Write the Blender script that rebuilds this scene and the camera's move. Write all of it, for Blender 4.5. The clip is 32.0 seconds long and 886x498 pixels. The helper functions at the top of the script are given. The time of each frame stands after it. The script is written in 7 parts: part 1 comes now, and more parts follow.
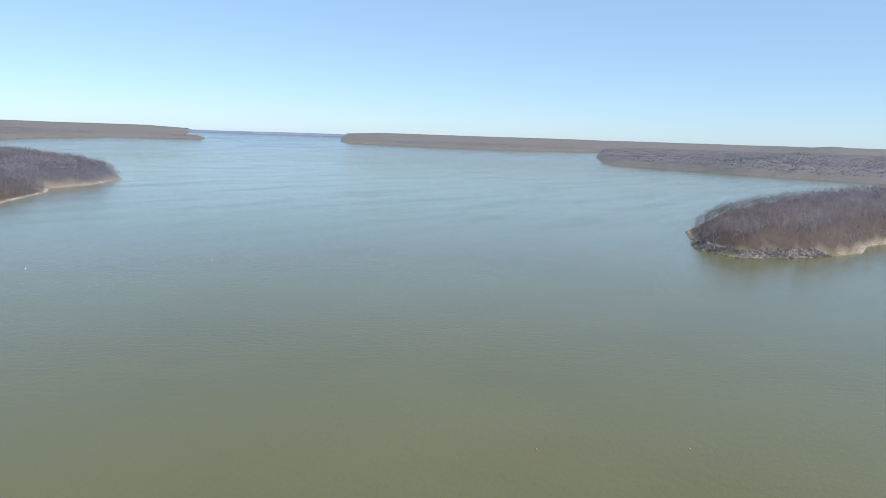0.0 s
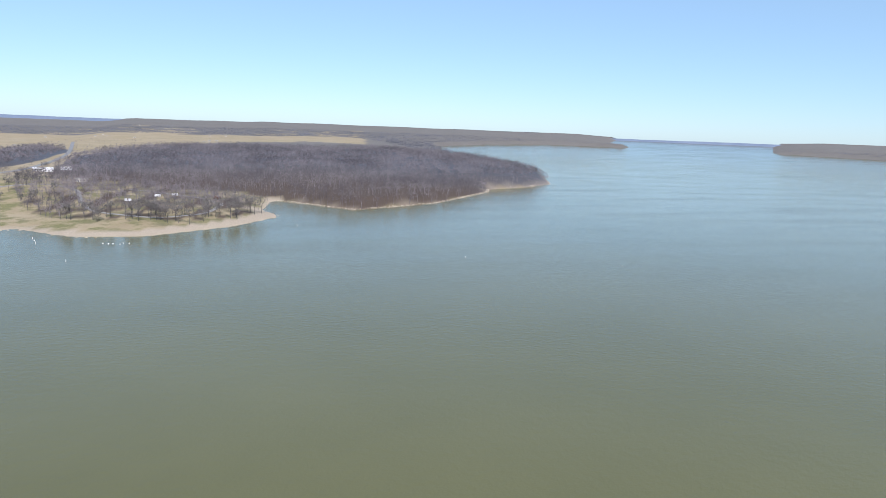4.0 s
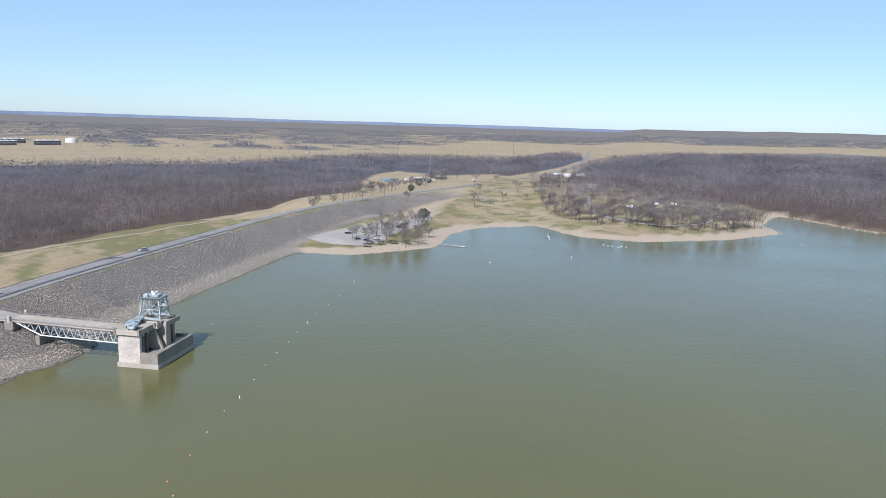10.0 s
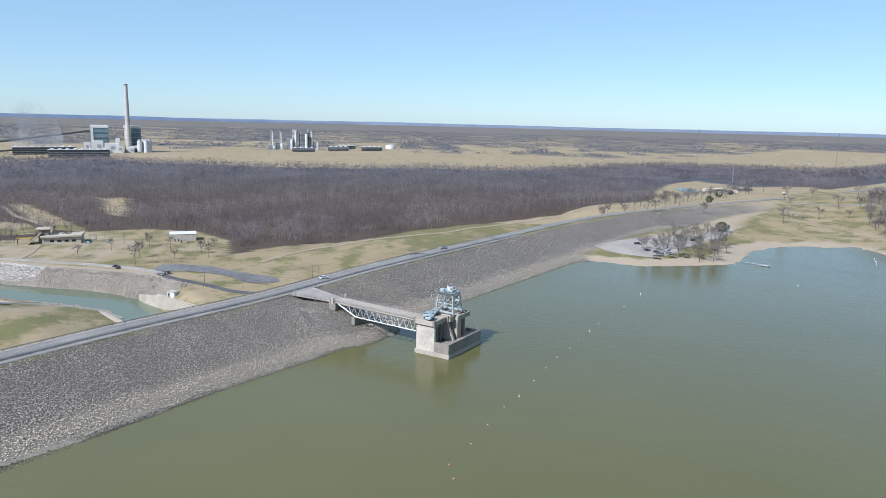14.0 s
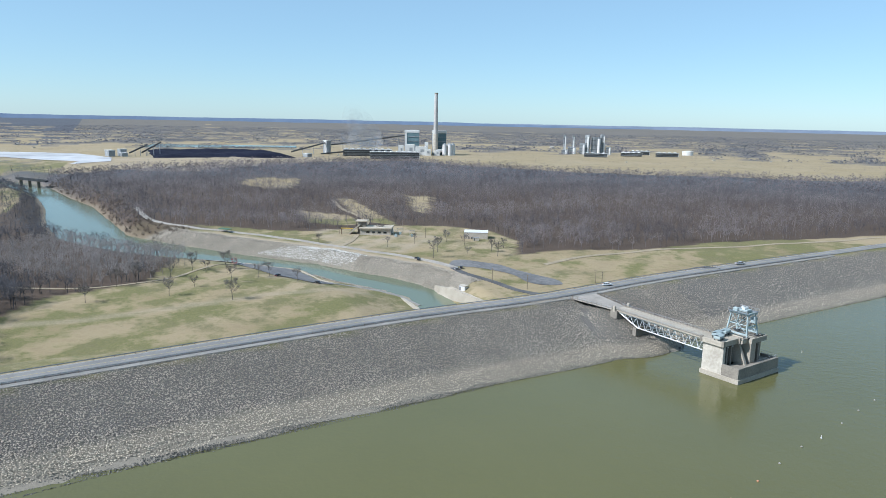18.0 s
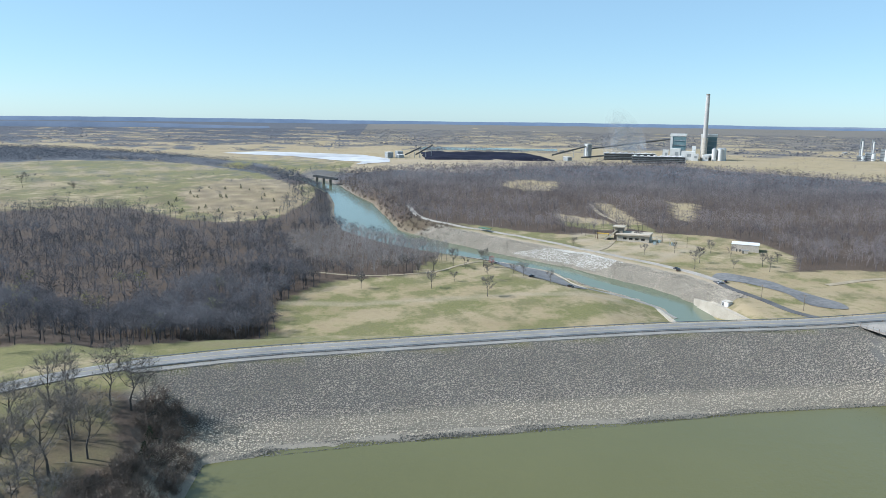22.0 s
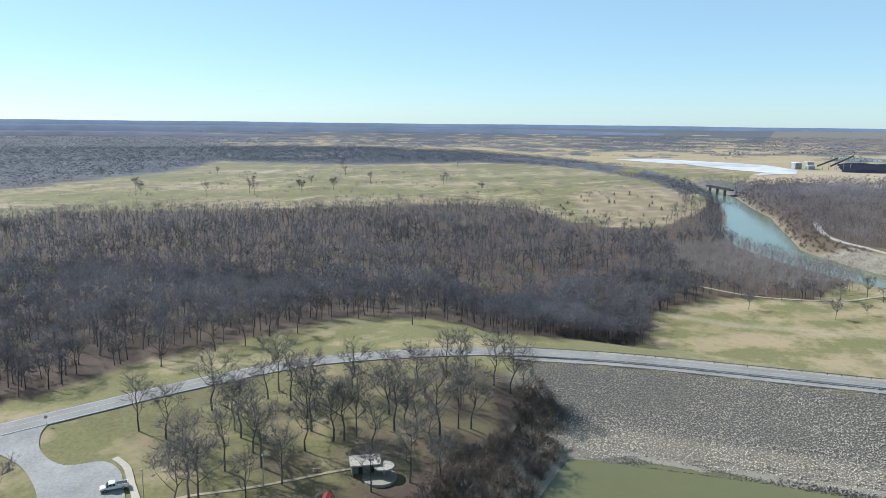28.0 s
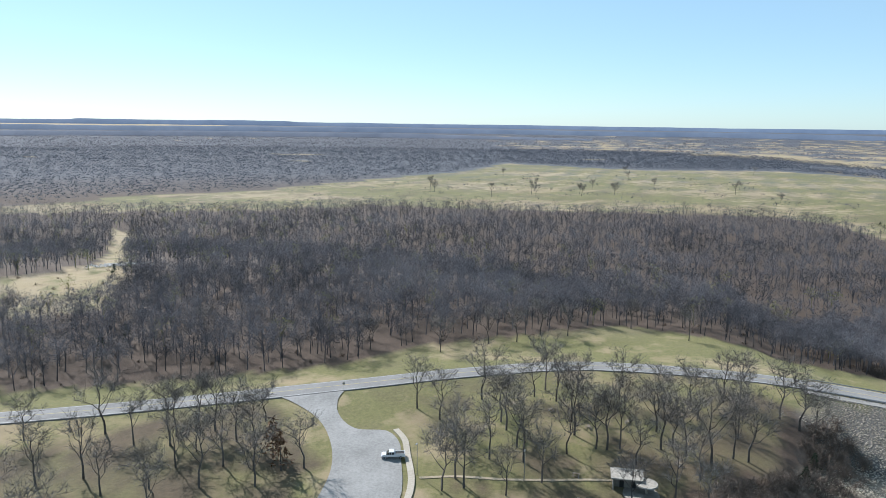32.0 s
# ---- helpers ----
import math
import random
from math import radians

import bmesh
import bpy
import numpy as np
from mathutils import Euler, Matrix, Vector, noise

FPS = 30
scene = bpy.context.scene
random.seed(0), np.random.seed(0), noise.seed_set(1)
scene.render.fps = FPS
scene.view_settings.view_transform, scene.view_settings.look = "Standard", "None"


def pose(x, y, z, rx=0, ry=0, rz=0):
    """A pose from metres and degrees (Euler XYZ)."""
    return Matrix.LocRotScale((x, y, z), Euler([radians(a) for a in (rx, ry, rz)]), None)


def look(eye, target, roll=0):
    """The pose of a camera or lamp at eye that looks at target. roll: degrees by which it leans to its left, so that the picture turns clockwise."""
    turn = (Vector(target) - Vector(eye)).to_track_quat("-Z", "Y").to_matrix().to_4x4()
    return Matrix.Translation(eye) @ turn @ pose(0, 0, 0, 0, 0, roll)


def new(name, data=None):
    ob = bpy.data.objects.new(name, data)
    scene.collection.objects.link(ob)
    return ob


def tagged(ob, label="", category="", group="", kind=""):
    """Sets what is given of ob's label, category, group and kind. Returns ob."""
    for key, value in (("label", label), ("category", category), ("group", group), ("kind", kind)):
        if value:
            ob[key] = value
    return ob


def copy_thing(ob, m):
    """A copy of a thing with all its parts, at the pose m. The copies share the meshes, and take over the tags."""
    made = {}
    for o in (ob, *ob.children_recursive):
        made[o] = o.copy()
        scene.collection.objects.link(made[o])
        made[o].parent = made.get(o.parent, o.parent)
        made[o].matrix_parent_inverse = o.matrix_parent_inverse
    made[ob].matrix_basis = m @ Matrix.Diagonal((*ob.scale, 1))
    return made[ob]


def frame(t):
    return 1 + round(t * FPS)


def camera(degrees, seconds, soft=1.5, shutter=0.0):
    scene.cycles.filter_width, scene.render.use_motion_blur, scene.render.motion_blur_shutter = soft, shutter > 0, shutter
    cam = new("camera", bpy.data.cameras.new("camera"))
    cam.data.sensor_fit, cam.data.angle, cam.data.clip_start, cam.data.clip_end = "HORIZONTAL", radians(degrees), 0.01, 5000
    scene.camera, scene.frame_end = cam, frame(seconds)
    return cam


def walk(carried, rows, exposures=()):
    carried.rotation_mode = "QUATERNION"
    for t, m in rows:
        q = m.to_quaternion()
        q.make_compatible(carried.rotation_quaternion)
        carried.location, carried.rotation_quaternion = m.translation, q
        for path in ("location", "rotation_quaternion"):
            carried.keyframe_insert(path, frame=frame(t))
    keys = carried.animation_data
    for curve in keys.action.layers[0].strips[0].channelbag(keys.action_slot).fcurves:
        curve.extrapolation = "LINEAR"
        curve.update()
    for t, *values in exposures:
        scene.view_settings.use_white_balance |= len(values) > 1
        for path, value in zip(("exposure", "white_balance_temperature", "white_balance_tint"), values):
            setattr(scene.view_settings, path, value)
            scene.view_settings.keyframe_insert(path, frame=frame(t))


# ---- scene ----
cam = camera(64.35, 32.0, soft=0.55)
EYE = Vector((0.0, 0.0, 93.0))
# seconds, heading to the left of +y, tilt, lean; the drone hovers and turns
PATH = [
    (0, -53.35, -9.09, 1.95),
    (1, -44.61, -9.17, 2.22),
    (2, -36.19, -9.29, 2.35),
    (3, -28.18, -9.45, 2.32),
    (3.5, -24.15, -9.52, 2.29),
    (5.5, -9.86, -9.78, 2.21),
    (6, -6.40, -9.84, 2.18),
    (7, 0.29, -9.94, 2.08),
    (8, 6.13, -10.04, 1.97),
    (9, 12.93, -10.12, 1.88),
    (10, 18.78, -10.17, 1.79),
    (11, 24.28, -10.19, 1.67),
    (12, 30.24, -10.20, 1.54),
    (13, 36.23, -10.20, 1.44),
    (14, 42.20, -10.20, 1.38),
    (15, 48.41, -10.20, 1.36),
    (15.5, 51.51, -10.20, 1.35),
    (17.5, 62.48, -10.28, 1.23),
    (18, 65.45, -10.31, 1.19),
    (19, 70.33, -10.36, 1.09),
    (20, 75.46, -10.40, 1.00),
    (21, 80.94, -10.40, 0.90),
    (22, 86.29, -10.38, 0.80),
    (23, 91.63, -10.34, 0.73),
    (24, 97.17, -10.29, 0.68),
    (25, 102.77, -10.24, 0.67),
    (25.5, 105.55, -10.22, 0.67),
    (27.5, 114.52, -10.19, 0.63),
    (28, 117.21, -10.19, 0.62),
    (29, 122.80, -10.16, 0.66),
    (30, 128.60, -10.13, 0.72),
    (31, 133.95, -10.13, 0.76),
    (32, 139.76, -10.15, 0.77),
]


def ahead(heading, tilt):
    a, b = radians(heading), radians(tilt)
    return EYE + 100 * Vector((-math.sin(a) * math.cos(b), math.cos(a) * math.cos(b), math.sin(b)))


walk(cam, [(t, look(EYE, ahead(h, p), r)) for t, h, p, r in PATH], [(0, 0.53, 5800, 20), (9, 0.48, 5800, 21), (15, 0.46, 5700, 15), (20, 0.53, 5700, 10), (24, 0.61, 5800, 10), (32, 0.61, 5950, 12)])

# ---- light ----
SUN_AZ, SUN_EL = radians(181), radians(42)   # clockwise from +y
world = bpy.data.worlds.new("world")
scene.world = world
world.use_nodes = True
wn = world.node_tree.nodes
sky = wn.new("ShaderNodeTexSky")
sky.sky_type, sky.sun_disc = "NISHITA", False
sky.sun_elevation, sky.sun_rotation = SUN_EL, SUN_AZ
sky.altitude, sky.air_density, sky.dust_density, sky.ozone_density = 1500, 1.0, 0.9, 3.8
wn["Background"].inputs["Strength"].default_value = 0.088
tone = wn.new("ShaderNodeMix")
tone.data_type, tone.blend_type = "RGBA", "MULTIPLY"
tone.inputs[0].default_value, tone.inputs[7].default_value = 1.0, (1.03, 1.11, 1.01, 1.0)
world.node_tree.links.new(sky.outputs[0], tone.inputs[6])
haze = wn.new("ShaderNodeMix")
haze.data_type = "RGBA"
haze.inputs[0].default_value, haze.inputs[7].default_value = 0.42, (4.3, 6.1, 6.9, 1.0)
world.node_tree.links.new(tone.outputs[2], haze.inputs[6])
world.node_tree.links.new(haze.outputs[2], wn["Background"].inputs["Color"])
sun_data = bpy.data.lights.new("sun", "SUN")
sun_data.energy, sun_data.angle, sun_data.color = 5.0, radians(0.53), (1.0, 0.95, 0.87)
sun = new("sun", sun_data)
sun.matrix_world = look((0, 0, 500), Vector((0, 0, 500)) - 100 * Vector((math.sin(SUN_AZ) * math.cos(SUN_EL), math.cos(SUN_AZ) * math.cos(SUN_EL), math.sin(SUN_EL))))


# ---- materials ----
def material(name, rough=0.85, metal=0.0):
    m = bpy.data.materials.new(name)
    m.use_nodes = True
    n = m.node_tree.nodes
    b = n["Principled BSDF"]
    b.inputs["Roughness"].default_value, b.inputs["Metallic"].default_value = rough, metal
    return m, n, m.node_tree.links, b


BASE_SCALE = 0.82   # base colours scaled down evenly so the raised exposure leaves shade deep


def rgb(c):
    return (BASE_SCALE * c[0], BASE_SCALE * c[1], BASE_SCALE * c[2], 1.0)


def noise_node(n, l, scale, detail=5.0, rough=0.6, vec=None):
    t = n.new("ShaderNodeTexNoise")
    t.inputs["Scale"].default_value, t.inputs["Detail"].default_value, t.inputs["Roughness"].default_value = scale, detail, rough
    if vec is None:
        vec = n.new("ShaderNodeNewGeometry").outputs["Position"]
    l.new(vec, t.inputs["Vector"])
    return t


def mix(n, l, fac, a, b, mode="MIX"):
    m = n.new("ShaderNodeMix")
    m.data_type, m.blend_type = "RGBA", mode
    for sock, v in ((m.inputs[0], fac), (m.inputs[6], a), (m.inputs[7], b)):
        if hasattr(v, "links"):
            l.new(v, sock)
        elif isinstance(v, (int, float)):
            sock.default_value = v
        else:
            sock.default_value = rgb(v)
    return m.outputs[2]


def ramp(n, l, fac, lo, hi):
    m = n.new("ShaderNodeMapRange")
    m.inputs["From Min"].default_value, m.inputs["From Max"].default_value = lo, hi
    l.new(fac, m.inputs["Value"])
    return m.outputs[0]


def bump(n, l, b, height, strength, dist):
    k = n.new("ShaderNodeBump")
    k.inputs["Strength"].default_value, k.inputs["Distance"].default_value = strength, dist
    l.new(height, k.inputs["Height"])
    l.new(k.outputs[0], b.inputs["Normal"])


def soft_canopy(m, weight, thin=0.45):
    """A cloud of fine twigs: shading leans towards the sky, and part of the light passes between them."""
    n, l = m.node_tree.nodes, m.node_tree.links
    b = n["Principled BSDF"]
    v = n.new("ShaderNodeMix")
    v.data_type = "VECTOR"
    v.inputs[0].default_value, v.inputs[5].default_value = weight, (0.0, 0.0, 1.0)
    l.new(n.new("ShaderNodeNewGeometry").outputs["Normal"], v.inputs[4])
    unit = n.new("ShaderNodeVectorMath")
    unit.operation = "NORMALIZE"
    l.new(v.outputs[1], unit.inputs[0])
    l.new(unit.outputs[0], b.inputs["Normal"])
    back, both = n.new("ShaderNodeBsdfTranslucent"), n.new("ShaderNodeMixShader")
    l.new(b.inputs["Base Color"].links[0].from_socket, back.inputs["Color"])
    both.inputs[0].default_value = thin
    l.new(b.outputs[0], both.inputs[1])
    l.new(back.outputs[0], both.inputs[2])
    l.new(both.outputs[0], n["Material Output"].inputs["Surface"])
    return m


def two_scale(name, dark, light, fine=3.0, coarse=0.15, rough=0.85, metal=0.0, relief=0.3, dist=0.05, spread=0.25, per_piece=0.0):
    """A surface whose colour runs between two tones at a fine and a coarse scale, with relief."""
    m, n, l, b = material(name, rough, metal)
    f, c = noise_node(n, l, fine), noise_node(n, l, coarse, 3.0)
    add = n.new("ShaderNodeMath")
    add.operation = "ADD"
    l.new(f.outputs[0], add.inputs[0])
    l.new(c.outputs[0], add.inputs[1])
    fac = ramp(n, l, add.outputs[0], 1.0 - spread, 1.0 + spread)
    if per_piece:
        g = n.new("ShaderNodeNewGeometry")
        a2 = n.new("ShaderNodeMath")
        a2.operation = "MULTIPLY_ADD"
        l.new(g.outputs["Random Per Island"], a2.inputs[0])
        a2.inputs[1].default_value = per_piece * 2
        a2.inputs[2].default_value = -per_piece
        a3 = n.new("ShaderNodeMath")
        a3.operation, a3.use_clamp = "ADD", True
        l.new(a2.outputs[0], a3.inputs[0])
        l.new(fac, a3.inputs[1])
        fac = a3.outputs[0]
    l.new(mix(n, l, fac, dark, light), b.inputs["Base Color"])
    if relief:
        bump(n, l, b, f.outputs[0], relief, dist)
    return m


# ---- plan: outlines in metres ----
ROAD = [(60, -255), (-25, -211), (-72, -190), (-112, -174), (-147, -160), (-180, -142), (-207, -112), (-222, -86), (-233, -50), (-241, -5), (-256, 92), (-262, 160),
        (-268, 195), (-281, 262), (-299, 402), (-310, 500), (-308, 600), (-288, 716), (-259, 844), (-225, 1018), (-205, 1170), (-215, 1554), (-300, 2300)]
LAKE = [(2100, 60), (1700, 180), (1200, 250), (900, 260), (756, 240), (640, 190), (622, 150), (672, 106), (740, 74), (800, 76), (850, 60), (1000, -40), (1400, -200), (1000, -300), (600, -260),
        (250, -175), (80, -112), (-20, -82), (-85, -64), (-130, -55), (-155, -53), (-182, -53), (-187, -30), (-192, -7), (-204, 80), (-214, 140), (-221, 186), (-216, 210), (-228, 222), (-243, 287),
        (-258, 404), (-250, 424), (-213, 438), (-172, 495), (-184, 560), (-176, 596), (-134, 643), (-100, 612), (-76, 600), (-32, 600), (40, 652), (92, 722), (80, 780), (100, 880)]
LAKE += [(140, 830), (178, 775), (302, 846), (442, 1003), (470, 1060), (555, 1102), (652, 1188), (740, 1380), (800, 1600), (900, 2300), (1157, 3300), (1560, 3560), (1974, 3640), (2370, 3390), (2390, 3460), (2400, 3700),
         (2900, 4300), (3700, 3700), (2960, 2960), (3400, 2100), (3790, 1720), (3300, 1520), (2690, 1200), (2560, 800), (2430, 460), (2380, 150)]
RIVER = [(-325, 168), (-385, 174), (-414, 180), (-438, 172), (-465, 160), (-495, 143), (-531, 128), (-557, 102), (-598, 62), (-645, 20), (-716, -26), (-820, -44), (-960, -60), (-1083, -87), (-1205, -118), (-1300, -150), (-1520, -330), (-1800, -700)]
# half the river's width by how far west it is
RIVER_WEST, RIVER_HALF = [-1205, -1083, -960, -820, -716, -645, -598, -557, -531, -495, -465, -438, -400], [20, 17, 25, 30, 28, 24, 16, 10, 9, 14, 16, 13, 11]


def bowl(r):
    """The far ground climbs gently to the skyline."""
    return 1.3e-5 * np.maximum(r - 2500.0, 0.0) ** 2


def line_distance(x, y, line, closed=False):
    """Distance to a polyline, the side (positive to its left), and how far along it, for arrays x, y."""
    best, side, along, run = np.full(x.shape, 1e12), np.zeros(x.shape), np.zeros(x.shape), 0.0
    pts = list(line) + ([line[0]] if closed else [])
    for (ax, ay), (bx, by) in zip(pts, pts[1:]):
        dx, dy = bx - ax, by - ay
        ll = math.hypot(dx, dy)
        u = np.clip(((x - ax) * dx + (y - ay) * dy) / ll**2, 0, 1)
        d = (x - ax - u * dx) ** 2 + (y - ay - u * dy) ** 2
        near = d < best
        best = np.where(near, d, best)
        side = np.where(near, np.sign(dx * (y - ay) - dy * (x - ax)), side)
        along = np.where(near, run + u * ll, along)
        run += ll
    return np.sqrt(best), side, along


def inside(x, y, poly):
    hit = np.zeros(x.shape, bool)
    for (ax, ay), (bx, by) in zip(poly, poly[1:] + poly[:1]):
        if ay != by:
            hit ^= ((ay > y) != (by > y)) & (x < (bx - ax) * (y - ay) / (by - ay) + ax)
    return hit


def smooth(a, b, v):
    u = np.clip((v - a) / (b - a), 0, 1)
    return u * u * (3 - 2 * u)


def wave(x, y, size, seed=0.0):
    """Gentle uneven ground, between -1 and 1."""
    k = 2 * math.pi / size
    return (np.sin(k * x + 1.3 * np.sin(0.7 * k * y + seed)) + np.sin(0.83 * k * y + 1.7 * np.sin(0.6 * k * x + 2 + seed)) + np.sin(1.9 * k * (x + y) * 0.7 + seed)) / 3


def river_edge(x, y):
    """Distance from the river's water line, and the side (positive to the south)."""
    d, side, _ = line_distance(x, y, RIVER)
    return d - np.interp(x, RIVER_WEST, RIVER_HALF) + 1.2 * wave(x, y, 31, 0.7), side


def shore_distance(x, y):
    d, _, _ = line_distance(x, y, LAKE, True)
    d = d + wave(x, y, 37.0) * np.minimum(3.0, d * 0.2) + wave(x, y, 140.0, 2.0) * np.minimum(10.0, d * 0.1)
    return np.where(inside(x, y, LAKE), -d, d)


def height(x, y):
    """Height of the land at arrays x, y."""
    x, y = np.asarray(x, float), np.asarray(y, float)
    r = np.hypot(x, y)
    sd = shore_distance(x, y)
    plateau = smooth(420, 200, np.hypot(1.25 * (x + 40), y + 200))
    west = smooth(-270, -335 - 130 * smooth(520, 850, y), x)
    islet = smooth(450, 560, x) * smooth(900, 700, y)
    bluff = np.maximum(islet, smooth(150, 300, x) * smooth(600, 700, y))
    hilly = np.maximum(smooth(700, 850, y + 0.2 * x) * (0.3 + 0.2 * smooth(60, 250, x)), smooth(450, 560, x) * smooth(900, 700, y))
    tip = smooth(380, 520, x) * smooth(600, 700, y)
    inland = 6 * tip * smooth(0, 25, sd) + np.minimum(np.maximum(sd, 0) * (0.09 + 0.22 * hilly + 0.35 * bluff), 4 + 12 * hilly) + np.minimum(np.maximum(sd - 60, 0) * 0.05, 7 + 7 * hilly)
    base = inland * (1 - west) + west * (-11.5 + 8 * smooth(700, 1500, r))
    south = smooth(-20, -160, y)
    base = base * (1 - south) + south * (-9 + 21 * plateau + 3 * smooth(500, 1600, r))
    base = base + wave(x, y, 90) * 0.5 + wave(x, y, 420, 1.0) * 1.2 * smooth(300, 900, r)
    bank = np.minimum(base, np.maximum(sd, 0) * 0.5 + 0.05)
    beach = np.where((y < 0) & (x > -200), bank, np.minimum(base, (0.12 + 0.1 * hilly + 0.3 * np.maximum(islet, tip)) * np.minimum(np.maximum(sd, 0), 14) + np.maximum(sd - 14, 0) * (0.35 + 0.3 * bluff)))
    land = np.where((sd > 0) & (base > 0), beach, base)
    z = np.where(sd < 0, np.maximum(-7.0, sd * 0.35), land)
    d, side, along = line_distance(x, y, ROAD)
    crest = 15.0 - 1.5 * smooth(600, 250, along) + 2.0 * smooth(1080, 1450, along) + 0.5 * smooth(1450, 1900, along)
    flat = np.maximum(d - 6.6, 0)
    lakeside = side < 0
    run = 2.72 + 9.0 * smooth(352, 300, along) + 6.5 * smooth(1040, 1160, along)
    dam = crest - flat / run - np.where(lakeside, 0, 0.25 * smooth(0, 2, flat))
    z = np.where(along < 2000, np.maximum(z, dam), z)
    spur, _, _ = line_distance(x, y, [(-266, 195), (-246, 193)])
    z = np.maximum(z, np.where(spur < 45, 13.6 - np.maximum(spur - 5.0, 0) / 1.95, z))
    rd, rside = river_edge(x, y)
    rise = np.where(rside > 0, 0.2 + 0.25 * smooth(-590, -700, x), 0.55)
    z = np.where((rd < 110) & (x < -335), np.minimum(z, np.maximum(-21.0 + rd * rise, -24.0)), z)
    return z + bowl(r)


def ground_at(x, y):
    return float(height(np.array([x]), np.array([y]))[0])


# ---- large structure ----
def mesh_from(name, verts, faces, mat, parent=None, smooth_faces=False):
    me = bpy.data.meshes.new(name)
    verts = np.asarray(verts, np.float32)
    faces = np.asarray(faces, np.int32)
    k = faces.shape[1]
    me.vertices.add(len(verts))
    me.vertices.foreach_set("co", verts.ravel())
    me.loops.add(faces.size)
    me.loops.foreach_set("vertex_index", faces.ravel())
    me.polygons.add(len(faces))
    me.polygons.foreach_set("loop_start", np.arange(len(faces), dtype=np.int32) * k)
    me.polygons.foreach_set("use_smooth", np.full(len(faces), smooth_faces))
    me.update(calc_edges=True)
    me.validate()
    if mat:
        me.materials.append(mat)
    ob = new(name, me)
    ob.parent = parent
    return ob


def spaced(lo, hi, step, limit, grow=1.06, cap=24.0):
    """Grid lines: even between lo and hi, then wider and wider out to the limit."""
    out = list(np.arange(lo, hi + 0.1, step))
    for sign, start in ((1, out[-1]), (-1, out[0])):
        p, s, extra = start, step, []
        while abs(p) < limit:
            s = min(s * grow, cap if abs(p) < 1700 else 66.0)
            p += sign * s
            extra.append(p)
        out = out + extra if sign > 0 else extra[::-1] + out
    return np.array(out)


def grid_faces(nx, ny):
    i, j = np.meshgrid(np.arange(nx - 1), np.arange(ny - 1), indexing="ij")
    a = (i * ny + j).ravel()
    return np.stack([a, a + ny, a + ny + 1, a + 1], 1)


gx, gy = np.meshgrid(spaced(-660, 40, 4.4, 4900, 1.1), spaced(-250, 560, 4.4, 4900, 1.1), indexing="ij")
far = np.hypot(gx, gy)
pull = np.minimum(1.0, 4900.0 / np.maximum(far, 1.0))
gx, gy = gx * pull, gy * pull
gz = height(gx, gy)
# what covers the ground: green grass, dry grass, bare earth or gravel, woodland floor
WOODS = {
    "south_wood": [(-10, -270), (-30, -236), (-86, -209), (-120, -196), (-150, -196), (-175, -188), (-205, -176), (-250, -172), (-268, -118), (-284, -84), (-310, -66), (-340, -60), (-390, -68), (-420, -58), (-452, -45), (-460, -26), (-473, 10), (-514, 22), (-554, 36),
                   (-600, 20), (-690, -25), (-790, -45), (-960, -70), (-1080, -100), (-1085, -125), (-960, -112), (-860, -112), (-735, -125),
                   (-690, -165), (-715, -215), (-795, -290), (-808, -365), (-755, -420), (-695, -490), (-635, -560), (-575, -625), (-485, -720), (-365, -750), (-270, -800), (-140, -860), (-60, -900), (-10, -500)],
    "north_wood": [(-480, 285), (-488, 325), (-468, 411), (-478, 493), (-463, 596), (-450, 690), (-400, 800), (-450, 950), (-500, 1047), (-540, 1180), (-540, 1290), (-470, 1260), (-400, 1200), (-330, 1080), (-250, 1030), (-232, 1240), (-225, 1450), (-225, 1750), (-330, 1980), (-600, 1880), (-840, 1720), (-860, 1430), (-900, 1210), (-1020, 1080), (-1180, 830), (-1400, 700), (-1600, 640),
                   (-1540, 300), (-1450, 60), (-1290, -128), (-1160, -92), (-1020, -50), (-930, -26), (-808, -12), (-760, 6), (-722, 44), (-690, 92), (-658, 128), (-645, 165), (-660, 235), (-640, 290), (-590, 321), (-544, 322), (-478, 283)],
    "head_wood": [(-190, 1480), (-182, 1180), (-165, 1060), (-135, 985), (-60, 950), (-20, 920), (60, 905), (98, 890), (140, 826), (178, 771), (302, 842), (444, 1000), (472, 1057), (557, 1098), (656, 1184), (744, 1380), (804, 1600), (860, 2300), (450, 2900), (100, 2600), (-150, 1900)],
    "island_wood": [(622, 150), (672, 106), (740, 74), (800, 76), (850, 60), (1000, -40), (1500, -80), (2050, 20), (1700, 180), (1200, 250), (900, 260), (756, 240), (640, 190)],
}
CLEARINGS = [[(-30, -335), (-60, -322), (-84, -326), (-102, -372), (-116, -420), (-165, -585), (-196, -683), (-184, -688), (-152, -588), (-106, -440), (-88, -425), (-40, -400)], [(-690, 226), (-655, 250), (-780, 262), (-900, 272), (-890, 256), (-780, 238)],
             [(-1185, 205), (-1150, 262), (-1085, 246), (-1040, 225), (-1050, 175), (-1110, 160)], [(-905, 357), (-880, 388), (-820, 352), (-770, 336), (-735, 306), (-790, 318), (-850, 338)], [(-790, 180), (-740, 222), (-690, 222), (-668, 206), (-700, 168)]]
PARK_GRAVEL = [(-266, 463), (-268, 480), (-264, 500), (-256, 530), (-244, 562), (-234, 590), (-238, 630), (-242, 652), (-230, 645), (-218, 600), (-219, 562), (-216, 507), (-214, 480), (-223, 461), (-246, 455)]
